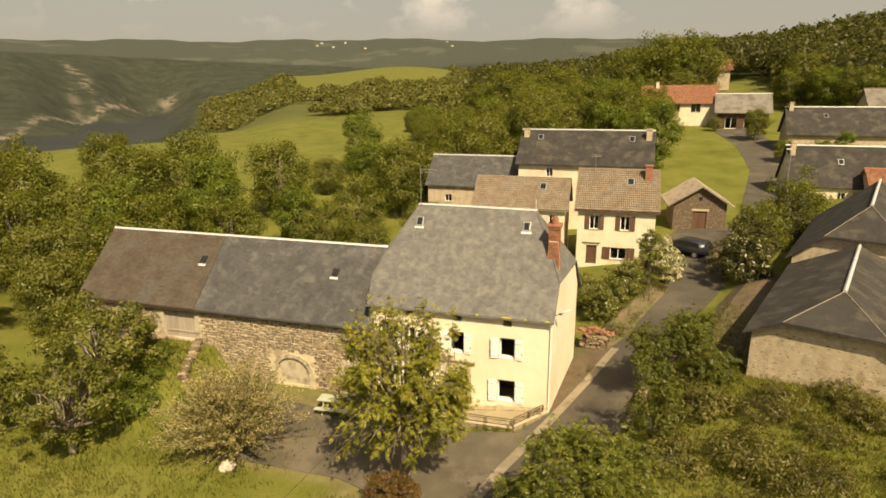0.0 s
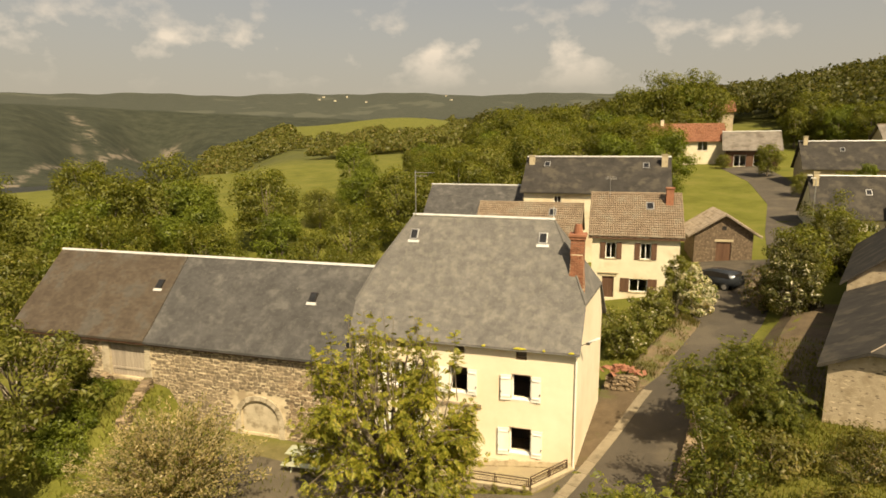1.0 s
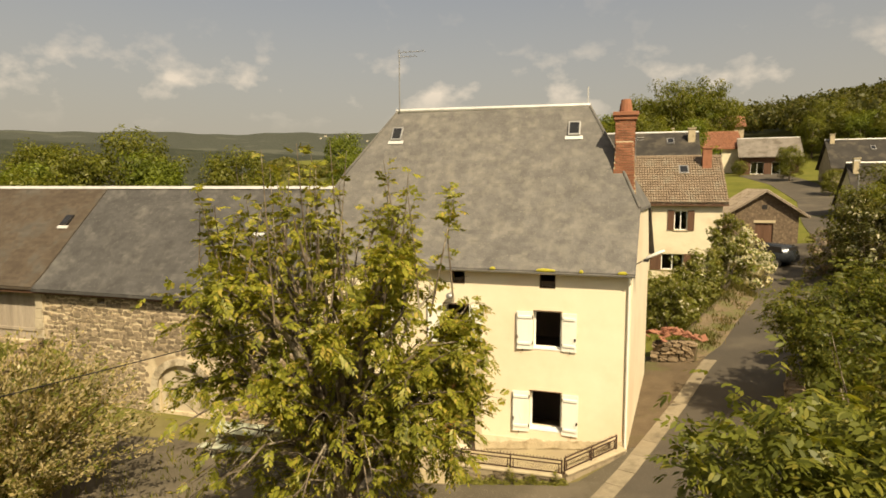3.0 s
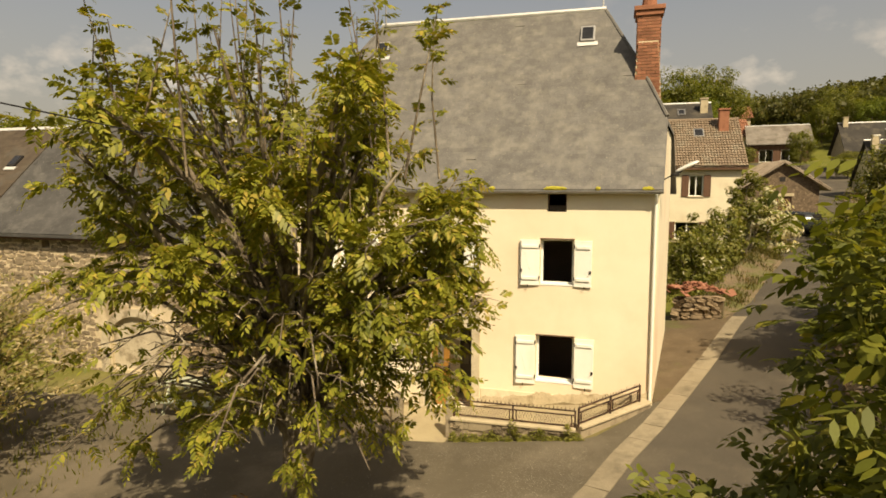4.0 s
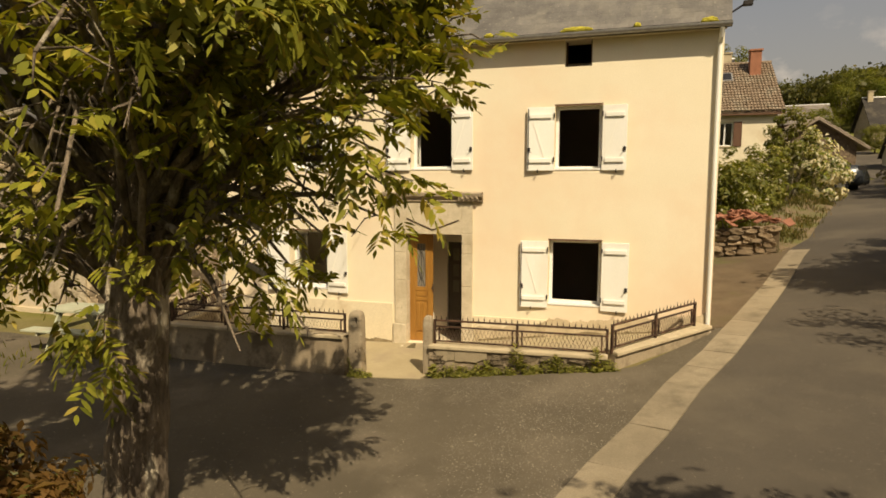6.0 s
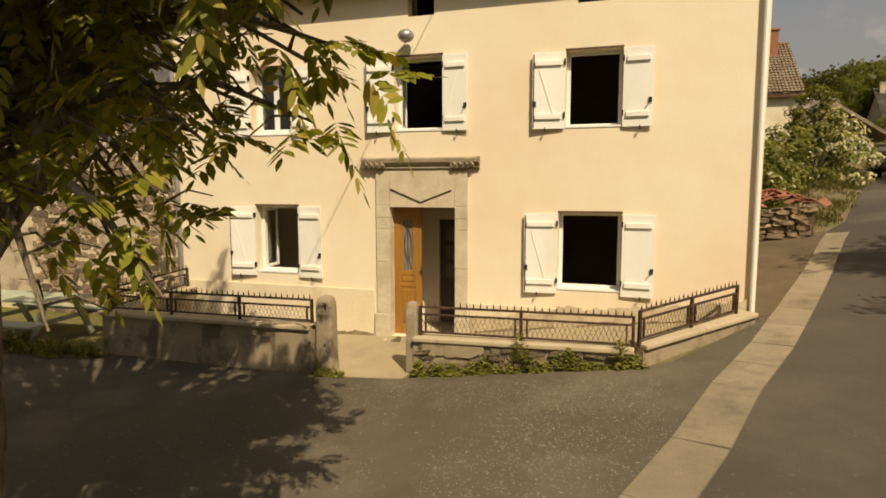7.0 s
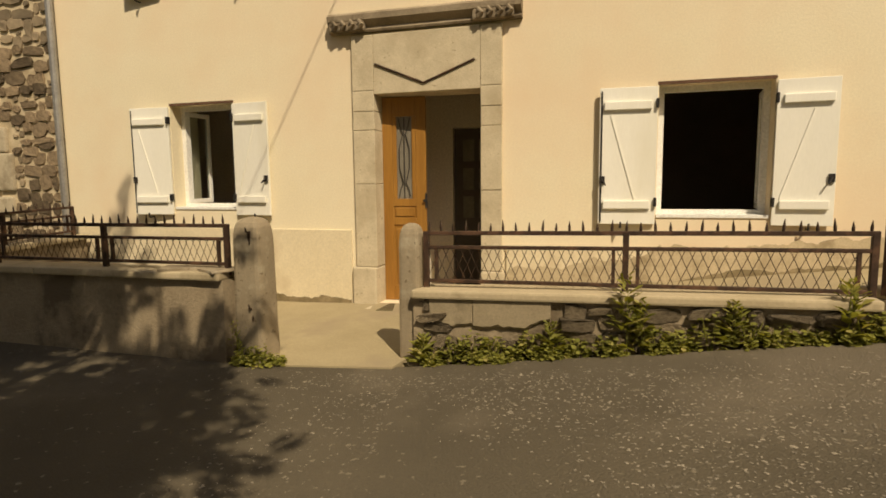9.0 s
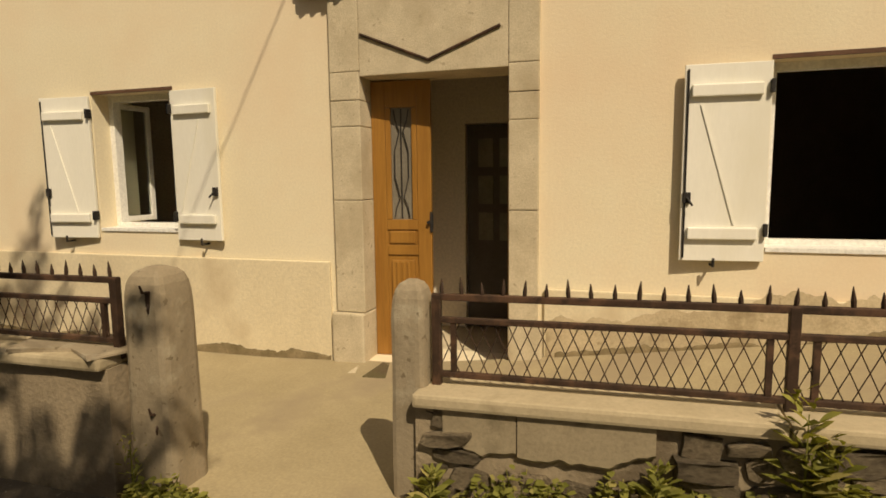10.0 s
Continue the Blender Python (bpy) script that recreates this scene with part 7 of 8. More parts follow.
village_house("stone_farmhouse", pose(32.2, 74.0, 5.7, 0, 0, -4), 15.0, 8.0, 4.6, 8.2, "long stone farmhouse with a dark slate roof", STONE_PALE, ROOF_DARK, [(2.0, 3.0, 1.6, 3.0), (6.0, 7.0, 1.6, 3.0)], (9.0, 10.2, -0.1, 2.2), "plain", 0.4, chimneys=((0.4, 3.6, 9.0, COPING),), skylights=((5.0, 2.6),), seed=11)
village_house("far_farmhouse", pose(47, 88.0, 10, 0, 0, -4), 18.0, 8.0, 4.0, 6.6, "long farm building with a pale tile roof", STONE_PALE, GREY_ROOF, (), None, "plain", 0.4, ridge_mat=TILE, seed=12)

# the stone barns beyond the road, turned along it
def half_hip_barn(name, m, w, d, eave, hip_x, hip_z, apex_y, ridge, label):
    """A rubble barn with a half-hipped slate roof: gable towards y = 0, ridge along y."""
    h = thing(name, m, label, "barn")
    mid = w / 2
    for x in (0, w - 0.45):
        part("side_wall", boxed(x, x + 0.45, 0.452, d, -2.2, eave), STONE_PALE, h)
    part("front_wall", boxed(0, w, 0, 0.45, -2.2, eave), STONE_PALE, h)
    part("back_wall", boxed(0.452, w - 0.452, d - 0.45, d, -2.2, eave), STONE_PALE, h)
    bm = bmesh.new()
    prism(bm, [(0.0, 0.0, eave + 0.002), (w, 0.0, eave + 0.002), (w - hip_x, 0.0, hip_z - 0.2), (hip_x, 0.0, hip_z - 0.2)], (0, 0.45, 0))
    part("gable", bm, STONE_PALE, h)
    k = (ridge - hip_z) / (mid - hip_x)
    ez = hip_z - k * (hip_x + 0.35)
    bm = bmesh.new()
    P = [bm.verts.new(p) for p in ((-0.35, -0.35, ez), (hip_x, -0.35, hip_z), (w - hip_x, -0.35, hip_z), (w + 0.35, -0.35, ez), (w + 0.35, d + 0.2, ez), (-0.35, d + 0.2, ez), (mid, apex_y, ridge), (mid, d + 0.2, ridge))]
    for f in ((0, 1, 6, 7, 5), (3, 4, 7, 6, 2), (1, 2, 6)):
        bm.faces.new([P[i] for i in f])
    res = bmesh.ops.extrude_face_region(bm, geom=bm.faces[:])
    bmesh.ops.translate(bm, vec=(0, 0, -0.13), verts=[e for e in res["geom"] if isinstance(e, bmesh.types.BMVert)])
    bmesh.ops.recalc_face_normals(bm, faces=bm.faces[:])
    part("roof", bm, ROOF_DARK, h, "dark slate half-hipped roof")
    for q, r in (((mid, d + 0.2, ridge + 0.02), 0.101), ((hip_x, -0.35, hip_z + 0.01), 0.024), ((w - hip_x, -0.35, hip_z + 0.01), 0.024)):
        bm = bmesh.new()
        tube(bm, [(mid, apex_y, ridge + 0.02), q], r, 6)
        part("ridge_cap" if r > 0.1 else "hip_cap", bm, ZINC if r > 0.1 else SHED_TILE, h)
    # face stones of the gable, proud of the lime plaster
    g = random.Random(int(w * 10))
    for count, mat, big, proud in ((420, STONE_PALE, 1.0, 0.008), (330, STONE_FAR, 0.7, 0.004)):
        out = []
        for i in range(count):
            x, z = g.uniform(0.1, w - 0.1), g.uniform(-0.6, hip_z - 0.3)
            if z > eave and not (hip_x * (z - eave) / (hip_z - eave) + 0.15 < x < w - hip_x * (z - eave) / (hip_z - eave) - 0.15):
                continue
            a, b, c = g.uniform(0.05, 0.15) * big, g.uniform(0.03, 0.065) * big, proud * g.uniform(0.4, 1.0)
            j = [g.uniform(0.45, 1.0) for k in range(8)]
            out.append([(x - a * j[0], -0.0, z - b * j[1]), (x + a * j[2], -0.0, z - b * j[3]), (x + a * j[4], -0.0, z + b * j[5]), (x - a * j[6], -0.0, z + b * j[7]),
                        (x - a * j[0] * 0.85, -c, z - b * j[1] * 0.8), (x + a * j[2] * 0.85, -c, z - b * j[3] * 0.8), (x + a * j[4] * 0.85, -c, z + b * j[5] * 0.8), (x - a * j[6] * 0.85, -c, z + b * j[7] * 0.8)])
        st = solids("rubble_face", out, [(4, 7, 6, 5), (0, 4, 5, 1), (1, 5, 6, 2), (2, 6, 7, 3), (3, 7, 4, 0)], mat, h)
        st["kind"] = "stuff"
    return h


RB = pose(14.45, 2.2, 1.2, 0, 0, -21)
half_hip_barn("stone_barn", RB, 6.7, 13.7, 4.1, 1.27, 4.95, 2.85, 6.0, "pale rubble-stone barn with a half-hipped slate roof")
half_hip_barn("stone_barn", RB @ pose(-0.25, 14.1, 0), 7.6, 16.0, 4.9, 1.66, 6.36, 2.1, 8.2, "taller pale stone barn with a half-hipped slate roof")

# parked car in front of the shed
car = thing("car", pose(13.75, 26.6, gz(13.75, 26.6) + 0.03, 0, 0, 146), "dark grey estate car parked beside the shed", "car")
bm = bmesh.new()
prof = [(-2.15, 0.35), (-2.2, 0.75), (-2.1, 1.0), (-1.9, 1.42), (-0.4, 1.5), (0.35, 1.42), (1.0, 0.98), (1.95, 0.82), (2.15, 0.6), (2.12, 0.32)]
prism(bm, [(x, -0.82, z) for x, z in prof], (0, 1.64, 0))
bmesh.ops.bevel(bm, geom=bm.edges[:], offset=0.07, segments=2, affect="EDGES")
part("body", bm, CAR_PAINT, car, "dark grey metallic body", True)
for s in (-1, 1):
    bm = bmesh.new()
    prism(bm, [(-1.75, s * 0.826, 1.0), (-1.6, s * 0.826, 1.36), (-0.4, s * 0.826, 1.42), (0.3, s * 0.826, 1.34), (0.78, s * 0.826, 1.0)], (0, s * 0.006, 0))
    part("side_window", bm, BLACK_IRON, car, "dark side window")
    for x in (-1.35, 1.35):
        bm = bmesh.new()
        tube(bm, [(x, s * 0.68, 0.31), (x, s * 0.85, 0.31)], 0.31, 18)
        wh = part("wheel", bm, RUBBER, car)
        bm = bmesh.new()
        tube(bm, [(x, s * 0.852, 0.31), (x, s * 0.86, 0.31)], 0.19, 14)
        part("rim", bm, GALV, wh)
part("rear_window", boxed(-2.03, -2.0, -0.62, 0.62, 1.02, 1.36, 0, Matrix.Rotation(radians(0), 4, "Y")), BLACK_IRON, car, "dark rear window")

# street lamp post by the road
lp = thing("lamp_post", (26.4, 48.0, gz(26.4, 48.0)), "slim grey street lamp post beside the road", "street lamp")
bm = bmesh.new()
tube(bm, [(0, 0, 0), (0, 0, 5.6), (-0.15, -0.05, 6.0)], [0.07, 0.05, 0.04], 8)
part("pole", bm, GALV, lp)
part("lamp_head", boxed(-0.55, -0.05, -0.16, 0.06, 5.95, 6.08, 0.03), LAMP_GLASS, lp)

# heap of old roof tiles and stones beyond the house corner
heap = thing("tile_heap", (6.75, 8.0, gz(6.75, 8.0) + 0.3), "low heap of old red roof tiles on a stone wall", "tile heap")
rng = random.Random(9)
for i in range(70):
    a, l = rng.uniform(0, 6.28), rng.uniform(0, 1)
    x, y = 1.3 * l * math.cos(a), 0.55 * l * math.sin(a)
    m = Matrix.Translation((x, y, 0.62 + 0.30 * (1 - l) + rng.uniform(0, 0.08))) @ Euler((rng.uniform(-0.5, 0.5), rng.uniform(-0.5, 0.5), rng.uniform(0, 6))).to_matrix().to_4x4()
    part("tile", boxed(-0.17, 0.17, -0.1, 0.1, -0.012, 0.012, 0, m), LOGS, heap)

# ---- woods and field trees ----
def wood_variant(seed, height, radius, mat, clumps, per, size, name="tree", label="broad-leaved tree with a full dark green crown"):
    t = tree(name, 0, 0, height, radius, label, mat, seed, clumps, per, size, 0.22, 0.10, 0.42, limbs=14, zbase=0.05)
    return t


VARIANTS = [wood_variant(101, 9.0, 3.3, L_WOOD, 110, 105, 0.145), wood_variant(102, 10.5, 3.7, L_WOOD, 120, 105, 0.15), wood_variant(103, 8.0, 3.6, L_APPLE, 110, 105, 0.145, label="broad-leaved tree with an olive-green crown"),
            wood_variant(104, 9.5, 3.0, L_BRIGHT, 95, 110, 0.15, label="broad-leaved tree with a bright green crown")]
PLACES = [  # x, y, size, variant
    (-27.8, 50.0, 0.95, 3), (-28.8, 41.6, 0.62, 2), (-22.0, 41.0, 0.9, 3), (-17.5, 39.0, 1.05, 0), (-14.5, 42.5, 0.95, 2), (-12.5, 47, 1.0, 1), (-30.5, 33, 1.05, 0), (-33.5, 24.5, 1.05, 3), (-38, 27, 1.1, 1), (-30, 21, 0.9, 3), (-26.5, 17.5, 0.85, 0),
    (-43, 24, 1.1, 0), (-40.5, 17.5, 1.05, 2), (-36, 14.5, 1.0, 3), (-31.5, 12, 0.85, 1), (-46, 13, 1.1, 1), (-41, 8.5, 1.0, 0), (-35.5, 6.5, 0.9, 2), (-48, 4, 1.1, 0), (-42, 0, 1.0, 1), (-36, -1.5, 0.9, 0), (-31, 3.0, 0.75, 2), (-50, -6, 1.05, 1), (-44, -9, 1.0, 0), (-38, -10, 0.85, 2), (-33, -6, 0.75, 0),
    (-24, 25, 0.8, 3), (-20, 24, 0.7, 0), (-15, 23, 0.6, 2), (-19, 29.5, 0.75, 1), (-12, 30.5, 0.65, 2), (-9, 20.5, 0.5, 0), (-15.5, 17, 0.5, 2), (-22, 13.5, 0.6, 0), (-10.5, 14.5, 0.45, 2), (15.6, 91, 0.62, 2), (29.5, 84, 0.6, 0), (24.3, 93.5, 0.34, 2), (33.5, 62, 0.5, 0), (30.5, 68, 0.42, 2), (38, 68, 0.45, 3), (13.5, 96, 0.8, 1), (19.0, 118, 1.3, 1), (23.0, 122, 1.4, 0), (15.5, 121, 1.2, 3), (40, 112, 0.9, 0), (44, 118, 1.0, 1),
    (8.0, 114, 1.4, 1), (12.2, 115, 1.5, 0), (16.1, 113.5, 1.65, 1), (19.8, 114.5, 1.5, 3), (22.8, 116, 1.5, 1)]
for x, y, s, k in PLACES:
    m = pose(x, y, gz(x, y) - 0.05, 0, 0, (x * 37 + y * 13) % 360) @ Matrix.Diagonal((s, s, s, 1))
    copy_thing(VARIANTS[k], m)
rng = random.Random(77)
count = 0
NO_TREES = [(-16, -8, 16, 46), (13, 30, 22, 96), (10, 44, 86, 106), (24, 64, 44, 100), (20, 40, 104, 150), (-8, 30, 20, 62)]


def blocked(x, y, edge=0.0):
    return any(a - edge < x < b + edge and c - edge < y < d + edge for a, b, c, d in NO_TREES)


# the nearer woods, tree by tree
tries = 0
while count < 120 and tries < 6000:
    tries += 1
    az, r = radians(rng.uniform(-26, 58)), rng.uniform(80, 142)
    x, y = EYE0[0] - r * math.sin(az), EYE0[1] + r * math.cos(az)
    if in_field(x, y) or blocked(x, y) or (az > radians(30) and r > 120) or (az > radians(37) and r > 76):
        continue
    s = rng.uniform(0.75, 1.25) * (0.55 if az > radians(13) else 1.0)
    copy_thing(VARIANTS[rng.choice((0, 1, 1, 0, 2, 3))], pose(x, y, gz(x, y) - 0.1, 0, 0, rng.uniform(0, 360)) @ Matrix.Diagonal((s, s, s, 1)))
    count += 1
for v in VARIANTS:
    x, y = {0: (-52, 30), 1: (-55, 18), 2: (-56, 8), 3: (-58, 0)}[VARIANTS.index(v)]
    v.matrix_basis = pose(x, y, gz(x, y) - 0.05)


def far_woods():
    """Far tree crowns: lumpy heads of ragged clumps on the slopes, one mesh."""
    g = np.random.default_rng(5)
    quads, slope = [], []
    n = 0
    while n < 5200:
        az, r = math.radians(g.uniform(-30, 60)), 138 * (900 / 138) ** g.random() ** 1.15
        x, y = EYE0[0] - r * math.sin(az), EYE0[1] + r * math.cos(az)
        edge = 2.2 * noise.noise((x * 0.02, y * 0.02, 4.0))
        bare = math.degrees(az) > 14 and noise.noise((x * 0.012, y * 0.012, 1.0)) > 0.22
        bx, by = x + 14 * noise.noise((x * 0.03, y * 0.03, 7.0)), y + 22 * noise.noise((x * 0.03, y * 0.03, 9.0))
        if in_field(bx, by) or blocked(x, y, 5) or bare or math.degrees(az) > 31 and (r < 205 or math.degrees(az) > 37.5 + edge):
            continue
        n += 1
        h, w = g.uniform(6, 11), g.uniform(2.8, 4.6)
        if az > math.radians(13):
            h = g.uniform(2.5, 5) if g.random() < 0.85 else g.uniform(5, 8)
        k = 220 if r < 230 else 130 if r < 400 else 60
        d = g.normal(size=(k, 3))
        d /= np.linalg.norm(d, axis=1)[:, None]
        d[:, 2] = np.abs(d[:, 2]) * 1.1 - 0.25
        c = np.array([x, y, gz(x, y) + h * 0.5]) + d * (w, w, h * 0.5) * g.uniform(0.7, 1.05, (k, 1))
        lump = 1 + 0.3 * np.sin(d[:, :1] * 5 + x) * np.cos(d[:, 1:2] * 4 + y)
        c = np.array([x, y, gz(x, y) + h * 0.5]) + (c - (x, y, gz(x, y) + h * 0.5)) * lump
        nn = d + g.normal(size=(k, 3)) * 0.5
        nn /= np.linalg.norm(nn, axis=1)[:, None]
        a = np.cross(nn, g.normal(size=(k, 3)))
        a /= np.linalg.norm(a, axis=1)[:, None]
        b = np.cross(nn, a)
        s = (w * g.uniform(0.6, 1.1, k) * (0.12 if r < 230 else 0.18 if r < 400 else 0.29))[:, None]
        (slope if math.radians(14) < az else quads).append(np.stack([c - a * s, c + b * s * 0.8 + nn * s * 0.2, c + a * s, c - b * s * 0.8 - nn * s * 0.1], 1))
    ob = cards("far_woods", np.concatenate(quads), L_FARWOOD)
    tagged(ob, "dark green mixed woods covering the far slopes", "woods", kind="stuff")
    ob = cards("far_woods", np.concatenate(slope), L_SLOPE)
    tagged(ob, "olive-brown scrubby woods on the slope above the gorge", "woods", kind="stuff")


far_woods()


def far_village():
    """A handful of pale houses on the far plateau, seen from kilometres away."""
    g = random.Random(31)
    for i in range(7):
        az, r = radians(g.choice((g.uniform(23.5, 28), g.uniform(25.5, 27.5), g.uniform(15.2, 16.2)))), g.uniform(2500, 2850)
        x, y = EYE0[0] - r * math.sin(az), EYE0[1] + r * math.cos(az)
        w, d, e = g.uniform(7, 11), g.uniform(6, 8), g.uniform(3.5, 5)
        h = thing("far_house", pose(x, y, gz(x, y) - 0.5, 0, 0, g.uniform(-40, 40)), "tiny pale house on the far plateau", "house", "far houses")
        part("wall", boxed(-w / 2, w / 2, -d / 2, d / 2, 0, e), CREAM_FAR, h)
        bm = bmesh.new()
        prism(bm, [(-w / 2 - 0.4, -d / 2 - 0.5, e + 0.01), (-w / 2 - 0.4, d / 2 + 0.5, e + 0.01), (-w / 2 - 0.4, 0, e + 3)], (w + 0.8, 0, 0))
        part("roof", bm, GREY_ROOF, h)


far_village()
lake = bmesh.new()
vs = [lake.verts.new((EYE0[0] - r * math.sin(radians(a)), EYE0[1] + r * math.cos(radians(a)), -25.5)) for r, a in ((560, 39.5), (540, 41), (500, 46), (480, 54), (440, 62), (760, 62), (900, 54), (1150, 47), (1400, 42), (1400, 39.5))]
lake.faces.new(vs)
lone("lake", lake, WATER, "dark still reservoir in the wooded gorge", "lake", kind="structure")

# ---- small growth: weeds along the walls, grass in the yard's edge ----
def weed(x, y, z, h, r, seed, tall):
    """A mound of small leaves on thin stems, or one upright plant with long leaves."""
    g = np.random.default_rng(seed)
    w = thing("weed_clump", (x, y, z), "tall leafy weed at the foot of the wall" if tall else "low bushy weed clump at the foot of the wall", "weed", "weeds along the walls")
    q = []
    n = 56 if tall else int(110 + 500 * r)
    for i in range(n):
        a = g.uniform(0, 6.28)
        f = i / n
        if tall:
            p = np.array([g.normal() * 0.02, g.normal() * 0.02, h * f ** 0.8])
            d = np.array([math.cos(a), math.sin(a), 0.7 + 0.5 * f])
            l = r * (1.15 - 0.75 * f)
        else:
            u = g.uniform(0, 1) ** 0.5
            p = np.array([math.cos(a) * u * r, math.sin(a) * u * r * 0.5, h * (1 - 0.75 * u * u) * g.uniform(0.15, 1.0)])
            a = a + g.normal() * 0.9
            d = np.array([math.cos(a), math.sin(a), g.uniform(-0.1, 0.8)])
            l = g.uniform(0.022, 0.05)
        d /= np.linalg.norm(d)
        s = np.cross(d, (g.normal() * 0.3, g.normal() * 0.3, 1.0))
        s /= np.linalg.norm(s)
        wd = 0.13 if tall else 0.36
        sag = np.array([0, 0, l * 0.25])
        q.append([p, p + d * l * 0.3 + s * l * wd * 0.8, p + d * l * 0.62 + s * l * wd - sag * 0.3, p + d * l - sag, p + d * l * 0.62 - s * l * wd - sag * 0.3, p + d * l * 0.3 - s * l * wd * 0.8])
    cards("leaves", np.array(q), L_WEED, w)
    bm = bmesh.new()
    for k in range(1 if tall else 5):
        a, e = k * 1.26, 0.0 if tall else r * 0.55
        tube(bm, [(0, 0, -0.05), (math.cos(a) * e * 0.5, math.sin(a) * e * 0.5, h * 0.35), (math.cos(a) * e, math.sin(a) * e, h * 0.85)], [0.006, 0.005, 0.002], 4)
    part("stem", bm, L_WEED, w)


g = random.Random(3)
WEEDS = [  # x, height, half-width, upright
    (0.62, 0.2, 0.15, True), (0.68, 0.12, 0.09, False), (0.84, 0.2, 0.11, False), (0.98, 0.23, 0.13, False), (1.12, 0.18, 0.10, False), (1.26, 0.09, 0.07, False), (1.36, 0.2, 0.10, False), (1.5, 0.24, 0.13, True), (1.53, 0.16, 0.11, False), (1.66, 0.14, 0.09, False),
    (1.86, 0.14, 0.1, False), (1.97, 0.5, 0.17, True), (2.06, 0.34, 0.15, True), (2.16, 0.16, 0.1, False), (2.28, 0.13, 0.09, False), (2.45, 0.24, 0.12, False), (2.58, 0.28, 0.14, True), (2.66, 0.2, 0.12, False), (2.82, 0.14, 0.1, False), (3.0, 0.1, 0.08, False), (3.16, 0.36, 0.16, True), (3.24, 0.2, 0.12, False), (3.38, 0.18, 0.12, False)]
for i, (x, h, r, tall) in enumerate(WEEDS):
    weed(x, -1.925 - g.uniform(0, 0.04), gz(x, -2.0) + 0.035, h, r, 200 + i, tall)
for i in range(16):
    x = 0.58 + g.uniform(0, 2.8)
    weed(x, -1.94 - g.uniform(0, 0.06), gz(x, -2.0) + 0.035, g.uniform(0.03, 0.09), g.uniform(0.04, 0.08), 240 + i, False)
for i, (x, y, h, r) in enumerate(((-0.72, -2.13, 0.15, 0.10), (-0.6, -2.12, 0.17, 0.13), (-0.48, -2.1, 0.1, 0.08))):
    weed(x, y, gz(x, y) + 0.035, h, r, 280 + i, False)
weed(-0.8, -2.1, gz(-0.8, -2.1) + 0.035, 0.34, 0.06, 284, True)
for i in range(26):
    x = g.uniform(-6.4, -4.4)
    weed(x, -2.2 - g.uniform(0, 0.4), gz(x, -2.3) + 0.03, g.uniform(0.15, 0.35), 0.22, 300 + i, False)


def grass_tufts():
    """Rough grass over the orchard, the ramp and the road banks."""
    r = np.random.default_rng(8)
    q = []
    spots = [(-25, -6, -14, -2.2, 3400), (-30, -12, -16, -9, 1500), (8.2, 22, -16, 12, 15000), (-11, 2.4, -16, -10.5, 3200), (-24, -13, -4.5, -0.3, 2600), (5.9, 11.4, 7.8, 21, 3000), (-4.6, 2.5, -9.8, -7.4, 900)]
    for x0, x1, y0, y1, n in spots:
        x, y = r.uniform(x0, x1, n), r.uniform(y0, y1, n)
        edge = np.interp(y, [p[1] for p in ROAD_RIGHT], [p[0] for p in ROAD_RIGHT])
        edge_l = np.interp(y, [p[1] for p in ROAD_LEFT], [p[0] for p in ROAD_LEFT])
        fade = np.minimum(np.minimum(x - x0, x1 - x), np.minimum(y - y0, y1 - y))
        ok = (fade > r.uniform(-0.4, 2.2, n) * (np.sin(x * 0.9) * np.cos(y * 0.7) + 1.2)) & ((x > edge + 0.2) | (x < edge_l - 0.3)) & ~((x > -11.5) & (x < 3) & (y > -8.3) & (x > -4.6 + 8 * (y > -7.4)))
        x, y = x[ok], y[ok]
        p = np.stack([x, y, lie(x, y)], -1)
        for k in range(4):
            b = p + r.normal(size=p.shape) * (0.12, 0.12, 0)
            a = r.uniform(0, 6.28, len(b))
            h = r.uniform(0.08, 0.28, len(b))
            s = np.stack([np.cos(a), np.sin(a), 0 * a], -1) * 0.02
            lean = np.stack([np.sin(a), -np.cos(a), 0 * a], -1) * (h * r.uniform(0.1, 0.6, len(b)))[:, None]
            up = np.array([0, 0, 1.0]) * h[:, None]
            q.append(np.stack([b - s, b + s, b + s * 0.5 + up * 0.6 + lean * 0.4, b + up + lean], 1))
    ob = cards("rough_grass", np.concatenate(q), L_GRASS)
    tagged(ob, "rough yellow-green grass tufts round the yard and orchard", "grass", kind="stuff")


grass_tufts()


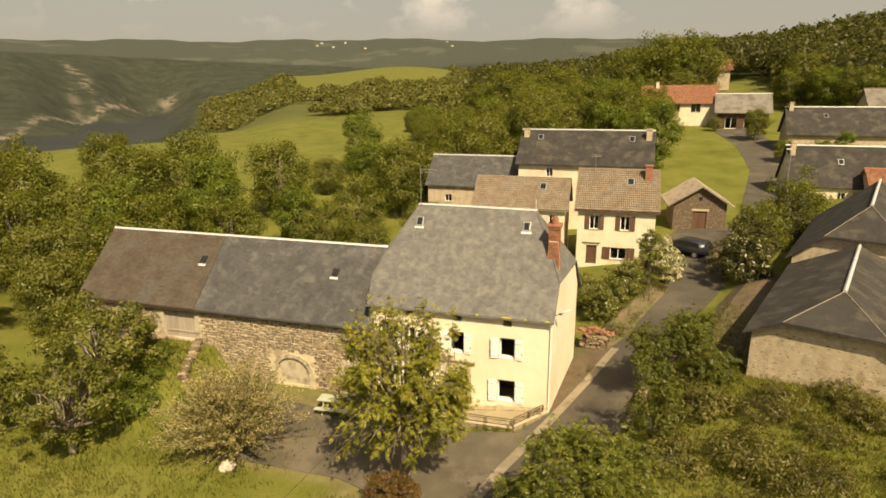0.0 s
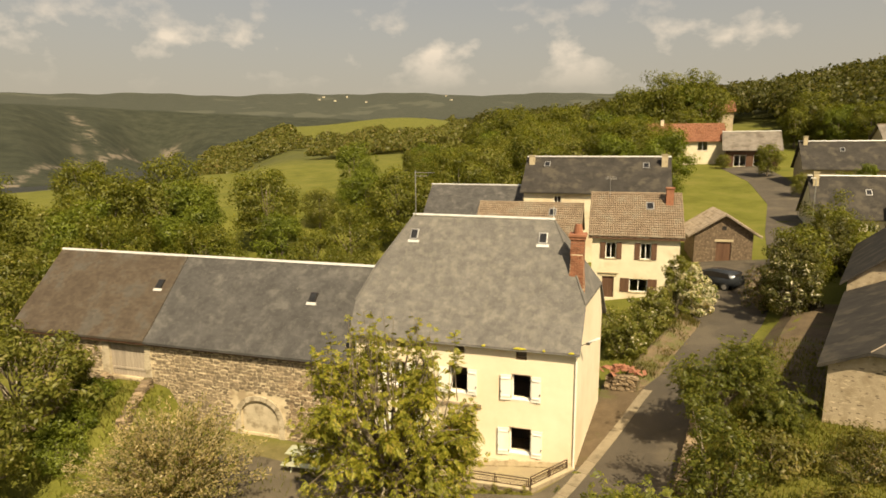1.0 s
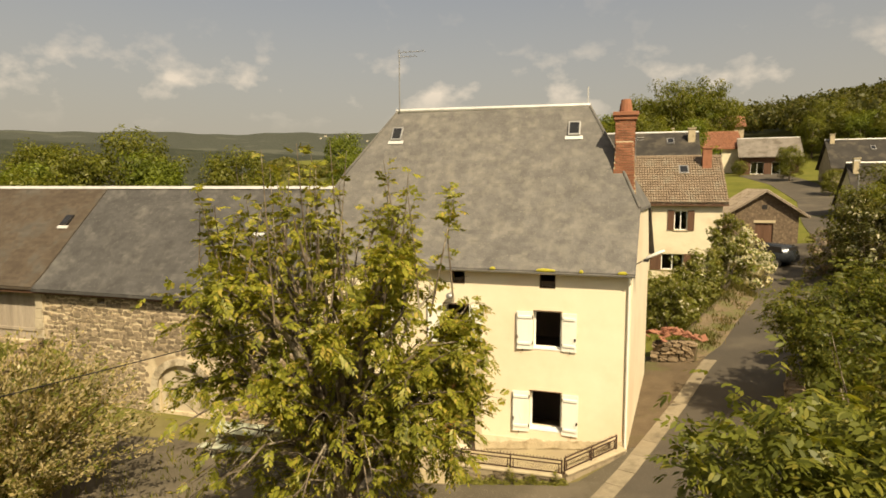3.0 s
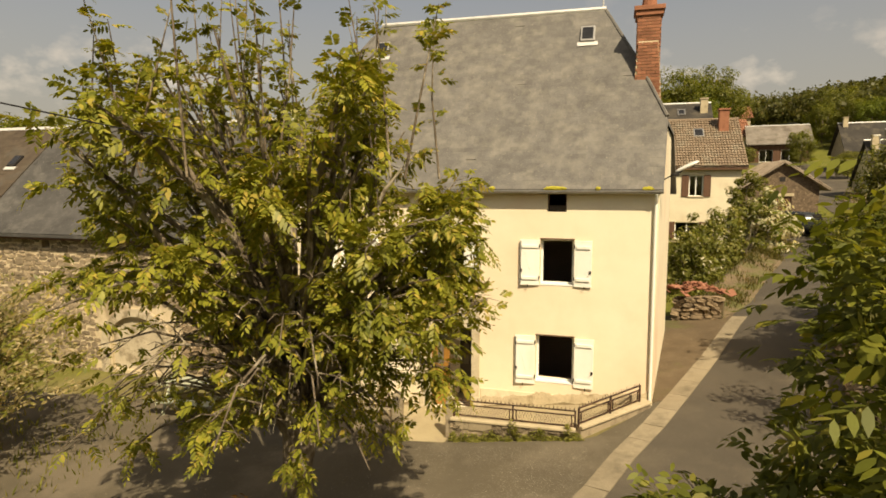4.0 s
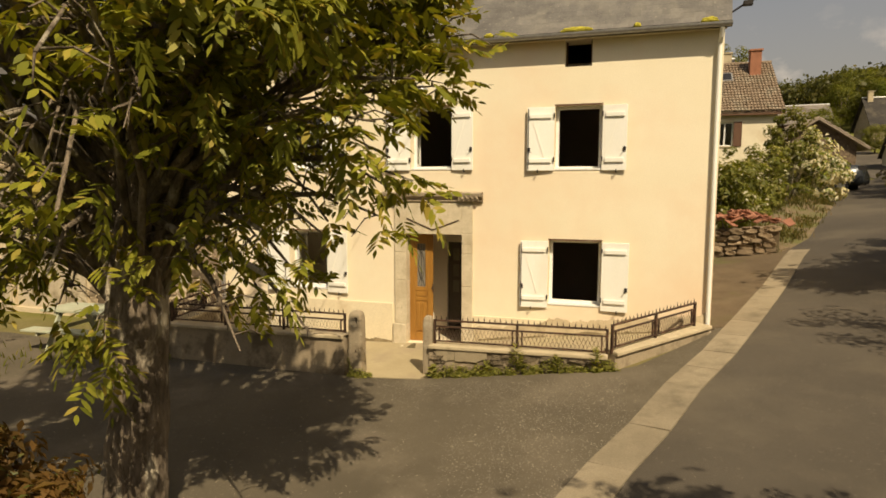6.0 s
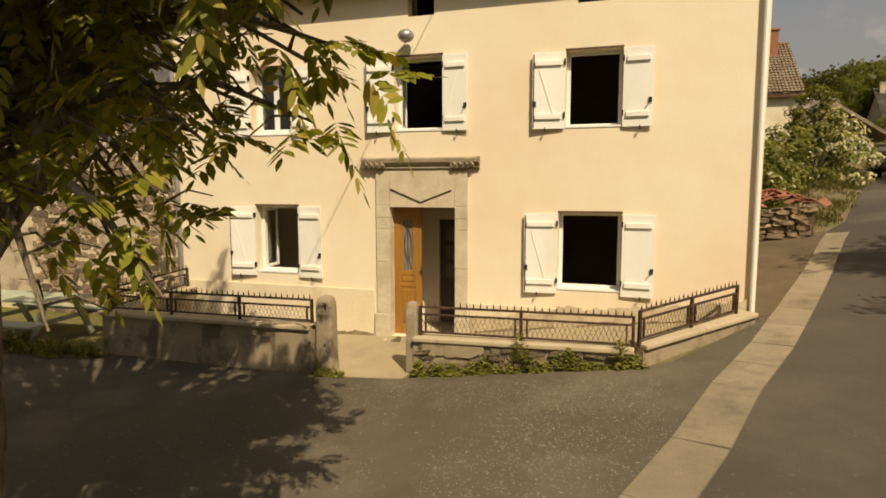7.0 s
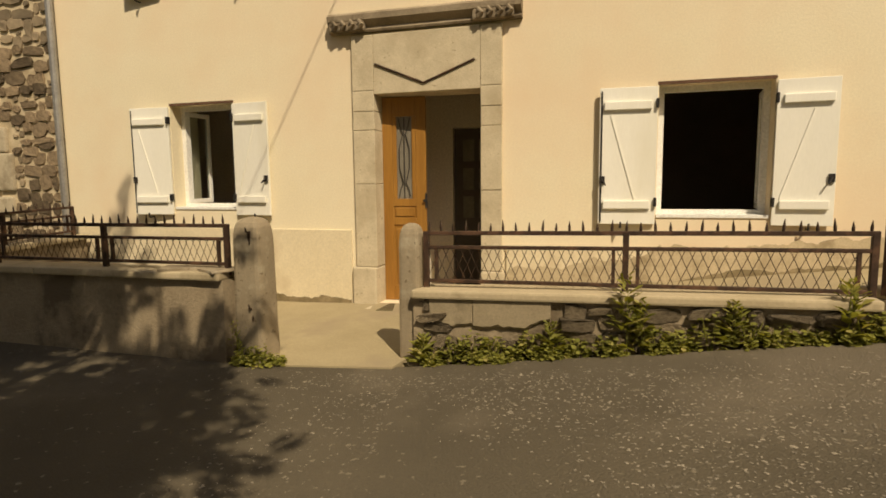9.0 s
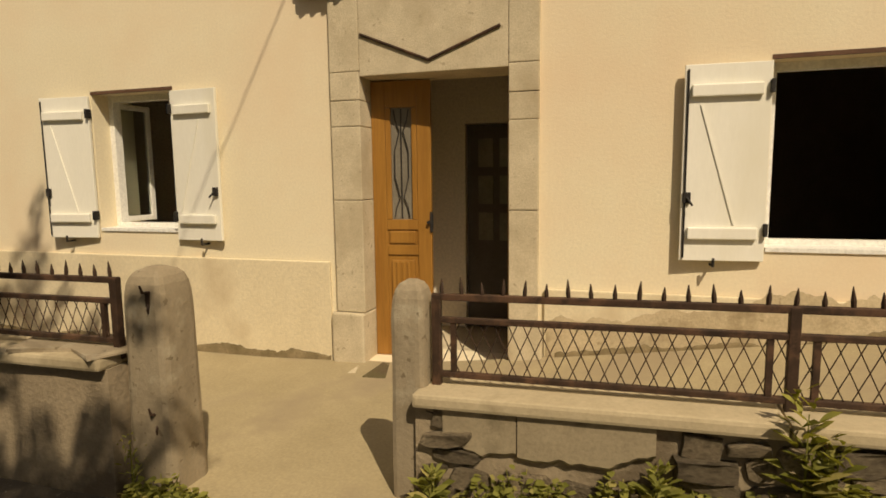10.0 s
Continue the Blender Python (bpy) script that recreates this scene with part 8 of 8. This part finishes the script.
def earth_bank():
    """The dry, trodden bank between the road and the neighbour's garden."""
    left = [(6.9, 7.95), (7.5, 10.2), (8.9, 13.6), (10.3, 16.6), (10.9, 18.2)]
    right = [(7.75, 7.45), (8.85, 9.3), (10.05, 12.6), (11.35, 15.9), (11.9, 17.6)]
    bm = bmesh.new()
    rows, n = [], 7
    for (a, b), (c, d) in zip(zip(left, left[1:]), zip(right, right[1:])):
        for k in range(12):
            p, q = Vector(a).lerp(Vector(b), k / 12), Vector(c).lerp(Vector(d), k / 12)
            row = []
            for j in range(n + 1):
                u = p.lerp(q, j / n)
                f = 1 - j / n
                h = 0.05 + 0.42 * f ** 1.4 + 0.09 * noise.noise((u.x * 1.7, u.y * 1.7, 0)) * (1 if 0 < j < n else 0) + 0.04 * noise.noise((u.x * 6, u.y * 6, 3))
                row.append(bm.verts.new((u.x, u.y, gz(u.x, u.y) + max(h, 0.036))))
            rows.append(row)
    for a, b in zip(rows, rows[1:]):
        for j in range(n):
            bm.faces.new((a[j], a[j + 1], b[j + 1], b[j]))
    sides = bmesh.ops.extrude_face_region(bm, geom=bm.faces[:])
    bmesh.ops.translate(bm, vec=(0, 0, -0.6), verts=[e for e in sides["geom"] if isinstance(e, bmesh.types.BMVert)])
    bmesh.ops.recalc_face_normals(bm, faces=bm.faces[:])
    tops = np.array([v.co[:] for row in rows for v in row[:-1]])
    bank = lone("road_bank", bm, BANK_EARTH, "dry brown earth bank with worn grass beside the road", "bank", kind="structure", smooth=True)
    r = np.random.default_rng(12)
    b = np.repeat(tops, 16, axis=0) + r.normal(size=(len(tops) * 16, 3)) * (0.14, 0.14, 0)
    a, h = r.uniform(0, 6.28, len(b)), r.uniform(0.06, 0.2, len(b))
    s = np.stack([np.cos(a), np.sin(a), 0 * a], -1) * 0.016
    lean = np.stack([np.sin(a), -np.cos(a), 0 * a], -1) * (h * r.uniform(0.1, 0.7, len(b)))[:, None]
    up = np.array([0, 0, 1.0]) * h[:, None]
    keep = np.sin(b[:, 0] * 2.1) * np.cos(b[:, 1] * 1.6) + r.normal(size=len(b)) * 0.4 > 0.05
    cards("worn_grass", np.stack([b - s - (0, 0, 0.05), b + s - (0, 0, 0.05), b + s * 0.5 + up * 0.6 + lean * 0.4, b + up + lean], 1)[keep], L_SCRUB, bank)


earth_bank()
for i, (x, y, s) in enumerate(((-9.0, -7.9, 0.35), (-0.15, -7.6, 0.4), (-12.2, -3.9, 0.5), (-13.0, -3.2, 0.6), (-13.6, -2.4, 0.55))):
    bm = bmesh.new()
    bmesh.ops.create_icosphere(bm, subdivisions=3, radius=s)
    for v in bm.verts:
        v.co *= 1 + 0.35 * noise.noise(v.co * 2.2 / s + Vector((i, 0, 0)))
        v.co.z *= 0.7
    bmesh.ops.translate(bm, vec=(x, y, gz(x, y) + s * 0.25), verts=bm.verts[:])
    lone("boulder", bm, ROCK, "pale boulder lying in the grass", "boulder", "boulders")

# loose gravel on the yard
def gravel():
    r = np.random.default_rng(14)
    n = 40000
    x, y = r.uniform(-3.5, 3.6, n), r.uniform(-6.4, -2.2, n)
    near = np.array([noise.noise((a * 0.7, b * 0.7, 3.0)) for a, b in zip(x, y)])
    ok = near + 0.34 * np.clip(x - 0.7, -2, 1.8) - 0.12 * np.clip(-3.6 - y, -0.8, 2) > r.uniform(-0.35, 0.75, n)
    x, y = x[ok], y[ok]
    s = r.uniform(0.0018, 0.0074, len(x)) * r.uniform(0.5, 1.2, len(x))
    z = lie(x, y) + 0.046
    shape = np.array([(-1, -0.8, 0), (0.9, -1, 0), (1, 0.9, 0), (-0.8, 1, 0), (-0.5, -0.4, 0.4), (0.6, -0.5, 0.3), (0.5, 0.5, 0.42), (-0.4, 0.6, 0.34)]) * (1.5, 0.75, 1)
    a = r.uniform(0, 6.28, len(x))
    rot = np.stack([shape[None, :, 0] * np.cos(a)[:, None] - shape[None, :, 1] * np.sin(a)[:, None], shape[None, :, 0] * np.sin(a)[:, None] + shape[None, :, 1] * np.cos(a)[:, None], np.repeat(shape[None, :, 2], len(x), 0)], -1)
    ob = solids("gravel", rot * s[:, None, None] + np.stack([x, y, z], -1)[:, None], BOX_FACES, GRIT)
    tagged(ob, "loose pale grit scattered on the asphalt yard", "gravel", kind="stuff")


gravel()

# ---- stones of the barn's wall, laid last ----
def stone_mesh(seed):
    """A worn stone about one unit wide and high, with its face towards -y."""
    g = random.Random(seed)
    bm = bmesh.new()
    ring = []
    n = 8
    for i in range(n):
        a = 2 * math.pi * (i + g.uniform(-0.24, 0.24)) / n
        r = 0.5 / max(abs(math.cos(a)), abs(math.sin(a))) * (g.uniform(0.78, 0.99) if i % 2 else g.uniform(0.9, 1.05))
        ring.append((math.cos(a) * r, math.sin(a) * r))
    outer = [bm.verts.new((x, 0.5, z)) for x, z in ring]
    rim = [bm.verts.new((x, -0.1 + g.uniform(-0.1, 0.1), z)) for x, z in ring]
    face = [bm.verts.new((x * 0.95, -0.5 + g.uniform(-0.16, 0.16), z * 0.93)) for x, z in ring]
    for i in range(n):
        j = (i + 1) % n
        bm.faces.new((outer[i], outer[j], rim[j], rim[i]))
        bm.faces.new((rim[i], rim[j], face[j], face[i]))
    bm.faces.new(face)
    bmesh.ops.recalc_face_normals(bm, faces=bm.faces[:])
    me = bpy.data.meshes.new("stone")
    bm.to_mesh(me)
    bm.free()
    me.materials.append(STONE)
    return me


STONES = [stone_mesh(i) for i in range(14)]
STONE_SHAPES = []
for me in STONES:
    co = np.zeros(len(me.vertices) * 3, np.float32)
    me.vertices.foreach_get("co", co)
    STONE_SHAPES.append(co.reshape(-1, 3))
STONE_FACES = [tuple(p.vertices) for p in STONES[0].polygons]


def stone_field(x0, x1, z0, z1, keep_out, seed):
    g = random.Random(seed)
    z = z0
    while z < z1:
        h = g.uniform(0.105, 0.165)
        x = x0 + g.uniform(-0.2, 0)
        while x < x1:
            w = g.choice((g.uniform(0.09, 0.17), g.uniform(0.14, 0.27), g.uniform(0.2, 0.38)))
            cx, cz, hh = x + w / 2, z + h / 2 + g.uniform(-0.045, 0.045), h * g.uniform(0.7, 1.35)
            x += w + g.uniform(0.0, 0.03)
            if cx - w / 2 < x0 - 0.05 or cx + w / 2 > x1 + 0.03 or cz + hh / 2 > z1 + 0.02:
                continue
            if any(a - w * 0.42 < cx < b + w * 0.42 and c - hh * 0.42 < cz < d + hh * 0.42 for a, b, c, d in keep_out):
                continue
            yield cx, cz, w * 1.05, hh * 0.98, g.uniform(0.010, 0.023), g.randrange(14), g.uniform(-8, 8)
        z += h + 0.01


KEEP = BARN_HOLES + [(-17.8, -16.8, 3.2, 4.0), (-14.6, -11.5, 2.0, 4.2), (-6.72, -3.88, -0.8, 1.98), (-2.0, -0.9, 0.78, 1.95)]
near_stones, far_stones = [], []
for s in stone_field(BX0, BX1, -0.4, 4.2, KEEP, 12):
    (near_stones if s[0] > -3.7 else far_stones).append(s)
# pinning stones in the gaps of the stretch beside the house
g = random.Random(44)
laid = [s[:4] for s in near_stones]
for i in range(5000):
    cx, cz, w, h = g.uniform(-3.7, BX1 - 0.06), g.uniform(-0.3, 4.1), g.uniform(0.05, 0.12), g.uniform(0.04, 0.10)
    if any(abs(cx - a) < (w + c) * 0.47 and abs(cz - b) < (h + d) * 0.47 for a, b, c, d in laid):
        continue
    if any(a - w * 0.5 < cx < b + w * 0.5 and c - h * 0.5 < cz < d + h * 0.5 for a, b, c, d in KEEP):
        continue
    laid.append((cx, cz, w, h))
    far_stones.append((cx, cz, w, h, g.uniform(0.008, 0.016), g.randrange(14), g.uniform(-20, 20)))
for cx, cz, w, h, dep, k, turn in near_stones[:300]:
    o = new("stone", STONES[k])
    o.parent = barn_wall
    o.matrix_basis = pose(cx, 0.03 - dep * 0.35, cz, 0, turn, 0) @ Matrix.Diagonal((w, dep * 2, h, 1))
far_stones += near_stones[300:]
verts = []
flat = {8: [], 4: []}
for f in STONE_FACES:
    flat[len(f)].append(f)
pool = []
for cx, cz, w, h, dep, k, turn in far_stones:
    a = radians(turn)
    v = STONE_SHAPES[k] * (w, dep * 2, h)
    v = np.stack([v[:, 0] * math.cos(a) - v[:, 2] * math.sin(a), v[:, 1], v[:, 0] * math.sin(a) + v[:, 2] * math.cos(a)], -1)
    pool.append(v + (cx, 0.03 - dep * 0.35, cz))
quadfaces = flat[4] + [(f[0], f[1], f[2], f[3]) for f in flat[8]] + [(f[0], f[3], f[4], f[7]) for f in flat[8]] + [(f[4], f[5], f[6], f[7]) for f in flat[8]]
fs = solids("rubble_face", pool, quadfaces, STONE_FAR, barn_wall)
fs["kind"] = "stuff"

# rough stones showing at the foot of the cracked terrace wall
foot = [o for o in bpy.data.objects if o.name == "low_wall"][0]
g = random.Random(21)
RUBBLES = []
for k in range(8):
    me = stone_mesh(40 + k)
    me.name = "rubble_stone"
    me.materials.clear()
    me.materials.append(RUBBLE)
    RUBBLES.append(me)
for x0, x1, seed in ((0.13, 0.44, 1), (0.446, 0.97, 2)):
    bm = bmesh.new()
    rows = []
    n = int((x1 - x0) / 0.015)
    for i in range(n + 1):
        x = x0 + (x1 - x0) * i / n
        low = 0.185 + 0.035 * noise.noise((x * 5, seed, 0)) + 0.018 * noise.noise((x * 22, seed, 3)) + 0.06 * ease(0.8, 0.97, x)
        top = 0.352 + x * 0.025
        face = -0.121 - 0.003 * seed
        rows.append([bm.verts.new((x, y + 0.005 * noise.noise((x * 6, z * 6, seed)), z)) for y, z in ((-0.09, low + 0.012), (face + 0.012, low), (face, low + 0.014), (face, (low + top) / 2), (face, top), (-0.09, top))])
    for a, b in zip(rows, rows[1:]):
        for k in range(5):
            bm.faces.new((a[k], b[k], b[k + 1], a[k + 1]))
    bm.faces.new(rows[0])
    bm.faces.new(rows[-1][::-1])
    bmesh.ops.recalc_face_normals(bm, faces=bm.faces[:])
    part("cement_patch", bm, PATCH, foot, "smoothed cement patch under the coping, broken along its lower edge")
for row in range(6):
    x = 0.03 + 0.05 * (row % 2)
    while x < 2.78:
        w, h = g.uniform(0.07, 0.26), g.uniform(0.05, 0.11)
        z = -0.10 + row * 0.08 + x * 0.026
        if not (row > 2 and 0.1 < x < 0.93) and g.random() < 0.9 and z + h * 0.5 < 0.355 + x * 0.026:
            o = new("stone", RUBBLES[g.randrange(8)])
            o.parent = foot
            o.matrix_basis = pose(x + w / 2, -0.10, z + g.uniform(-0.015, 0.015), 0, g.uniform(-14, 14), g.uniform(-9, 9)) @ Matrix.Diagonal((w * 1.05, g.uniform(0.03, 0.11), h, 1))
        x += w + g.uniform(0.0, 0.03)
for a in ((0.05, 0.33),):
    bm = bmesh.new()
    p = Vector((a[0], -0.104, a[1]))
    pts = [p.copy()]
    for i in range(22):
        p += Vector((g.uniform(0.006, 0.03), 0, g.uniform(-0.02, 0.011)))
        pts.append(p.copy())
    tube(bm, pts, [0.002] + [g.uniform(0.002, 0.006) for i in range(21)] + [0.001], 4)
    part("crack", bm, BLACK_IRON, foot, "dark open crack")

# dry-stone garden wall beyond the gable and along the road
def dry_wall(name, a, b, h0, h1, seed, label):
    a, b = Vector(a), Vector(b)
    l = (b - a).length
    z0, z1 = gz(a.x, a.y), gz(b.x, b.y)
    m = Matrix.Translation((a.x, a.y, z0)) @ Matrix.Rotation(math.atan2(b.y - a.y, b.x - a.x), 4, "Z")
    w = thing(name, m, label, "wall", kind="structure")
    k = (z1 - z0) / l
    bm = bmesh.new()
    prism(bm, [(0, 0.05, -0.3), (l, 0.05, k * l - 0.3), (l, 0.05, k * l + h1 - 0.08), (0, 0.05, h0 - 0.08)], (0, 0.4, 0))
    part("core", bm, DARK_EARTH, w)
    g = random.Random(seed)
    z = -0.02
    while z < max(h0, h1):
        h = g.uniform(0.09, 0.17)
        x = g.uniform(-0.1, 0)
        while x < l:
            wd = g.uniform(0.16, 0.42)
            top = h0 + (h1 - h0) * x / l
            if z + h < top + 0.06 and 0.02 < x + wd / 2 < l - 0.02:
                o = new("stone", STONES[g.randrange(14)])
                o.parent = w
                o.matrix_basis = pose(x + wd / 2, 0.06 + g.uniform(-0.03, 0.03), z + h / 2 + k * x, 0, g.uniform(-9, 9), 0) @ Matrix.Diagonal((wd * 0.98, g.uniform(0.16, 0.26), h * 0.98, 1))
            x += wd + 0.012
        z += h
    for i in range(int(l / 0.3)):
        x = (i + 0.5) * 0.3
        o = new("stone", STONES[g.randrange(14)])
        o.parent = w
        o.matrix_basis = pose(x, 0.22, h0 + (h1 - h0) * x / l + k * x - 0.03, 90 * 0, g.uniform(-8, 8), g.uniform(-12, 12)) @ Matrix.Diagonal((0.34, 0.4, 0.12, 1))


dry_wall("bank_wall", (10.1, 4.6), (8.72, -1.4), 0.6, 0.5, 64, "rough dry-stone bank wall beside the road")
dry_wall("ramp_wall", (-19.15, -0.15), (-19.0, -5.6), 0.45, 0.5, 65, "rough stone parapet of the grassy barn ramp")
dry_wall("ramp_wall", (-15.0, -3.2), (-16.1, -0.15), 0.5, 0.5, 66, "rough stone parapet of the grassy barn ramp")
dry_wall("garden_wall", (6.05, 7.75), (7.6, 7.35), 0.85, 0.8, 61, "dark dry-stone garden wall beyond the gable")
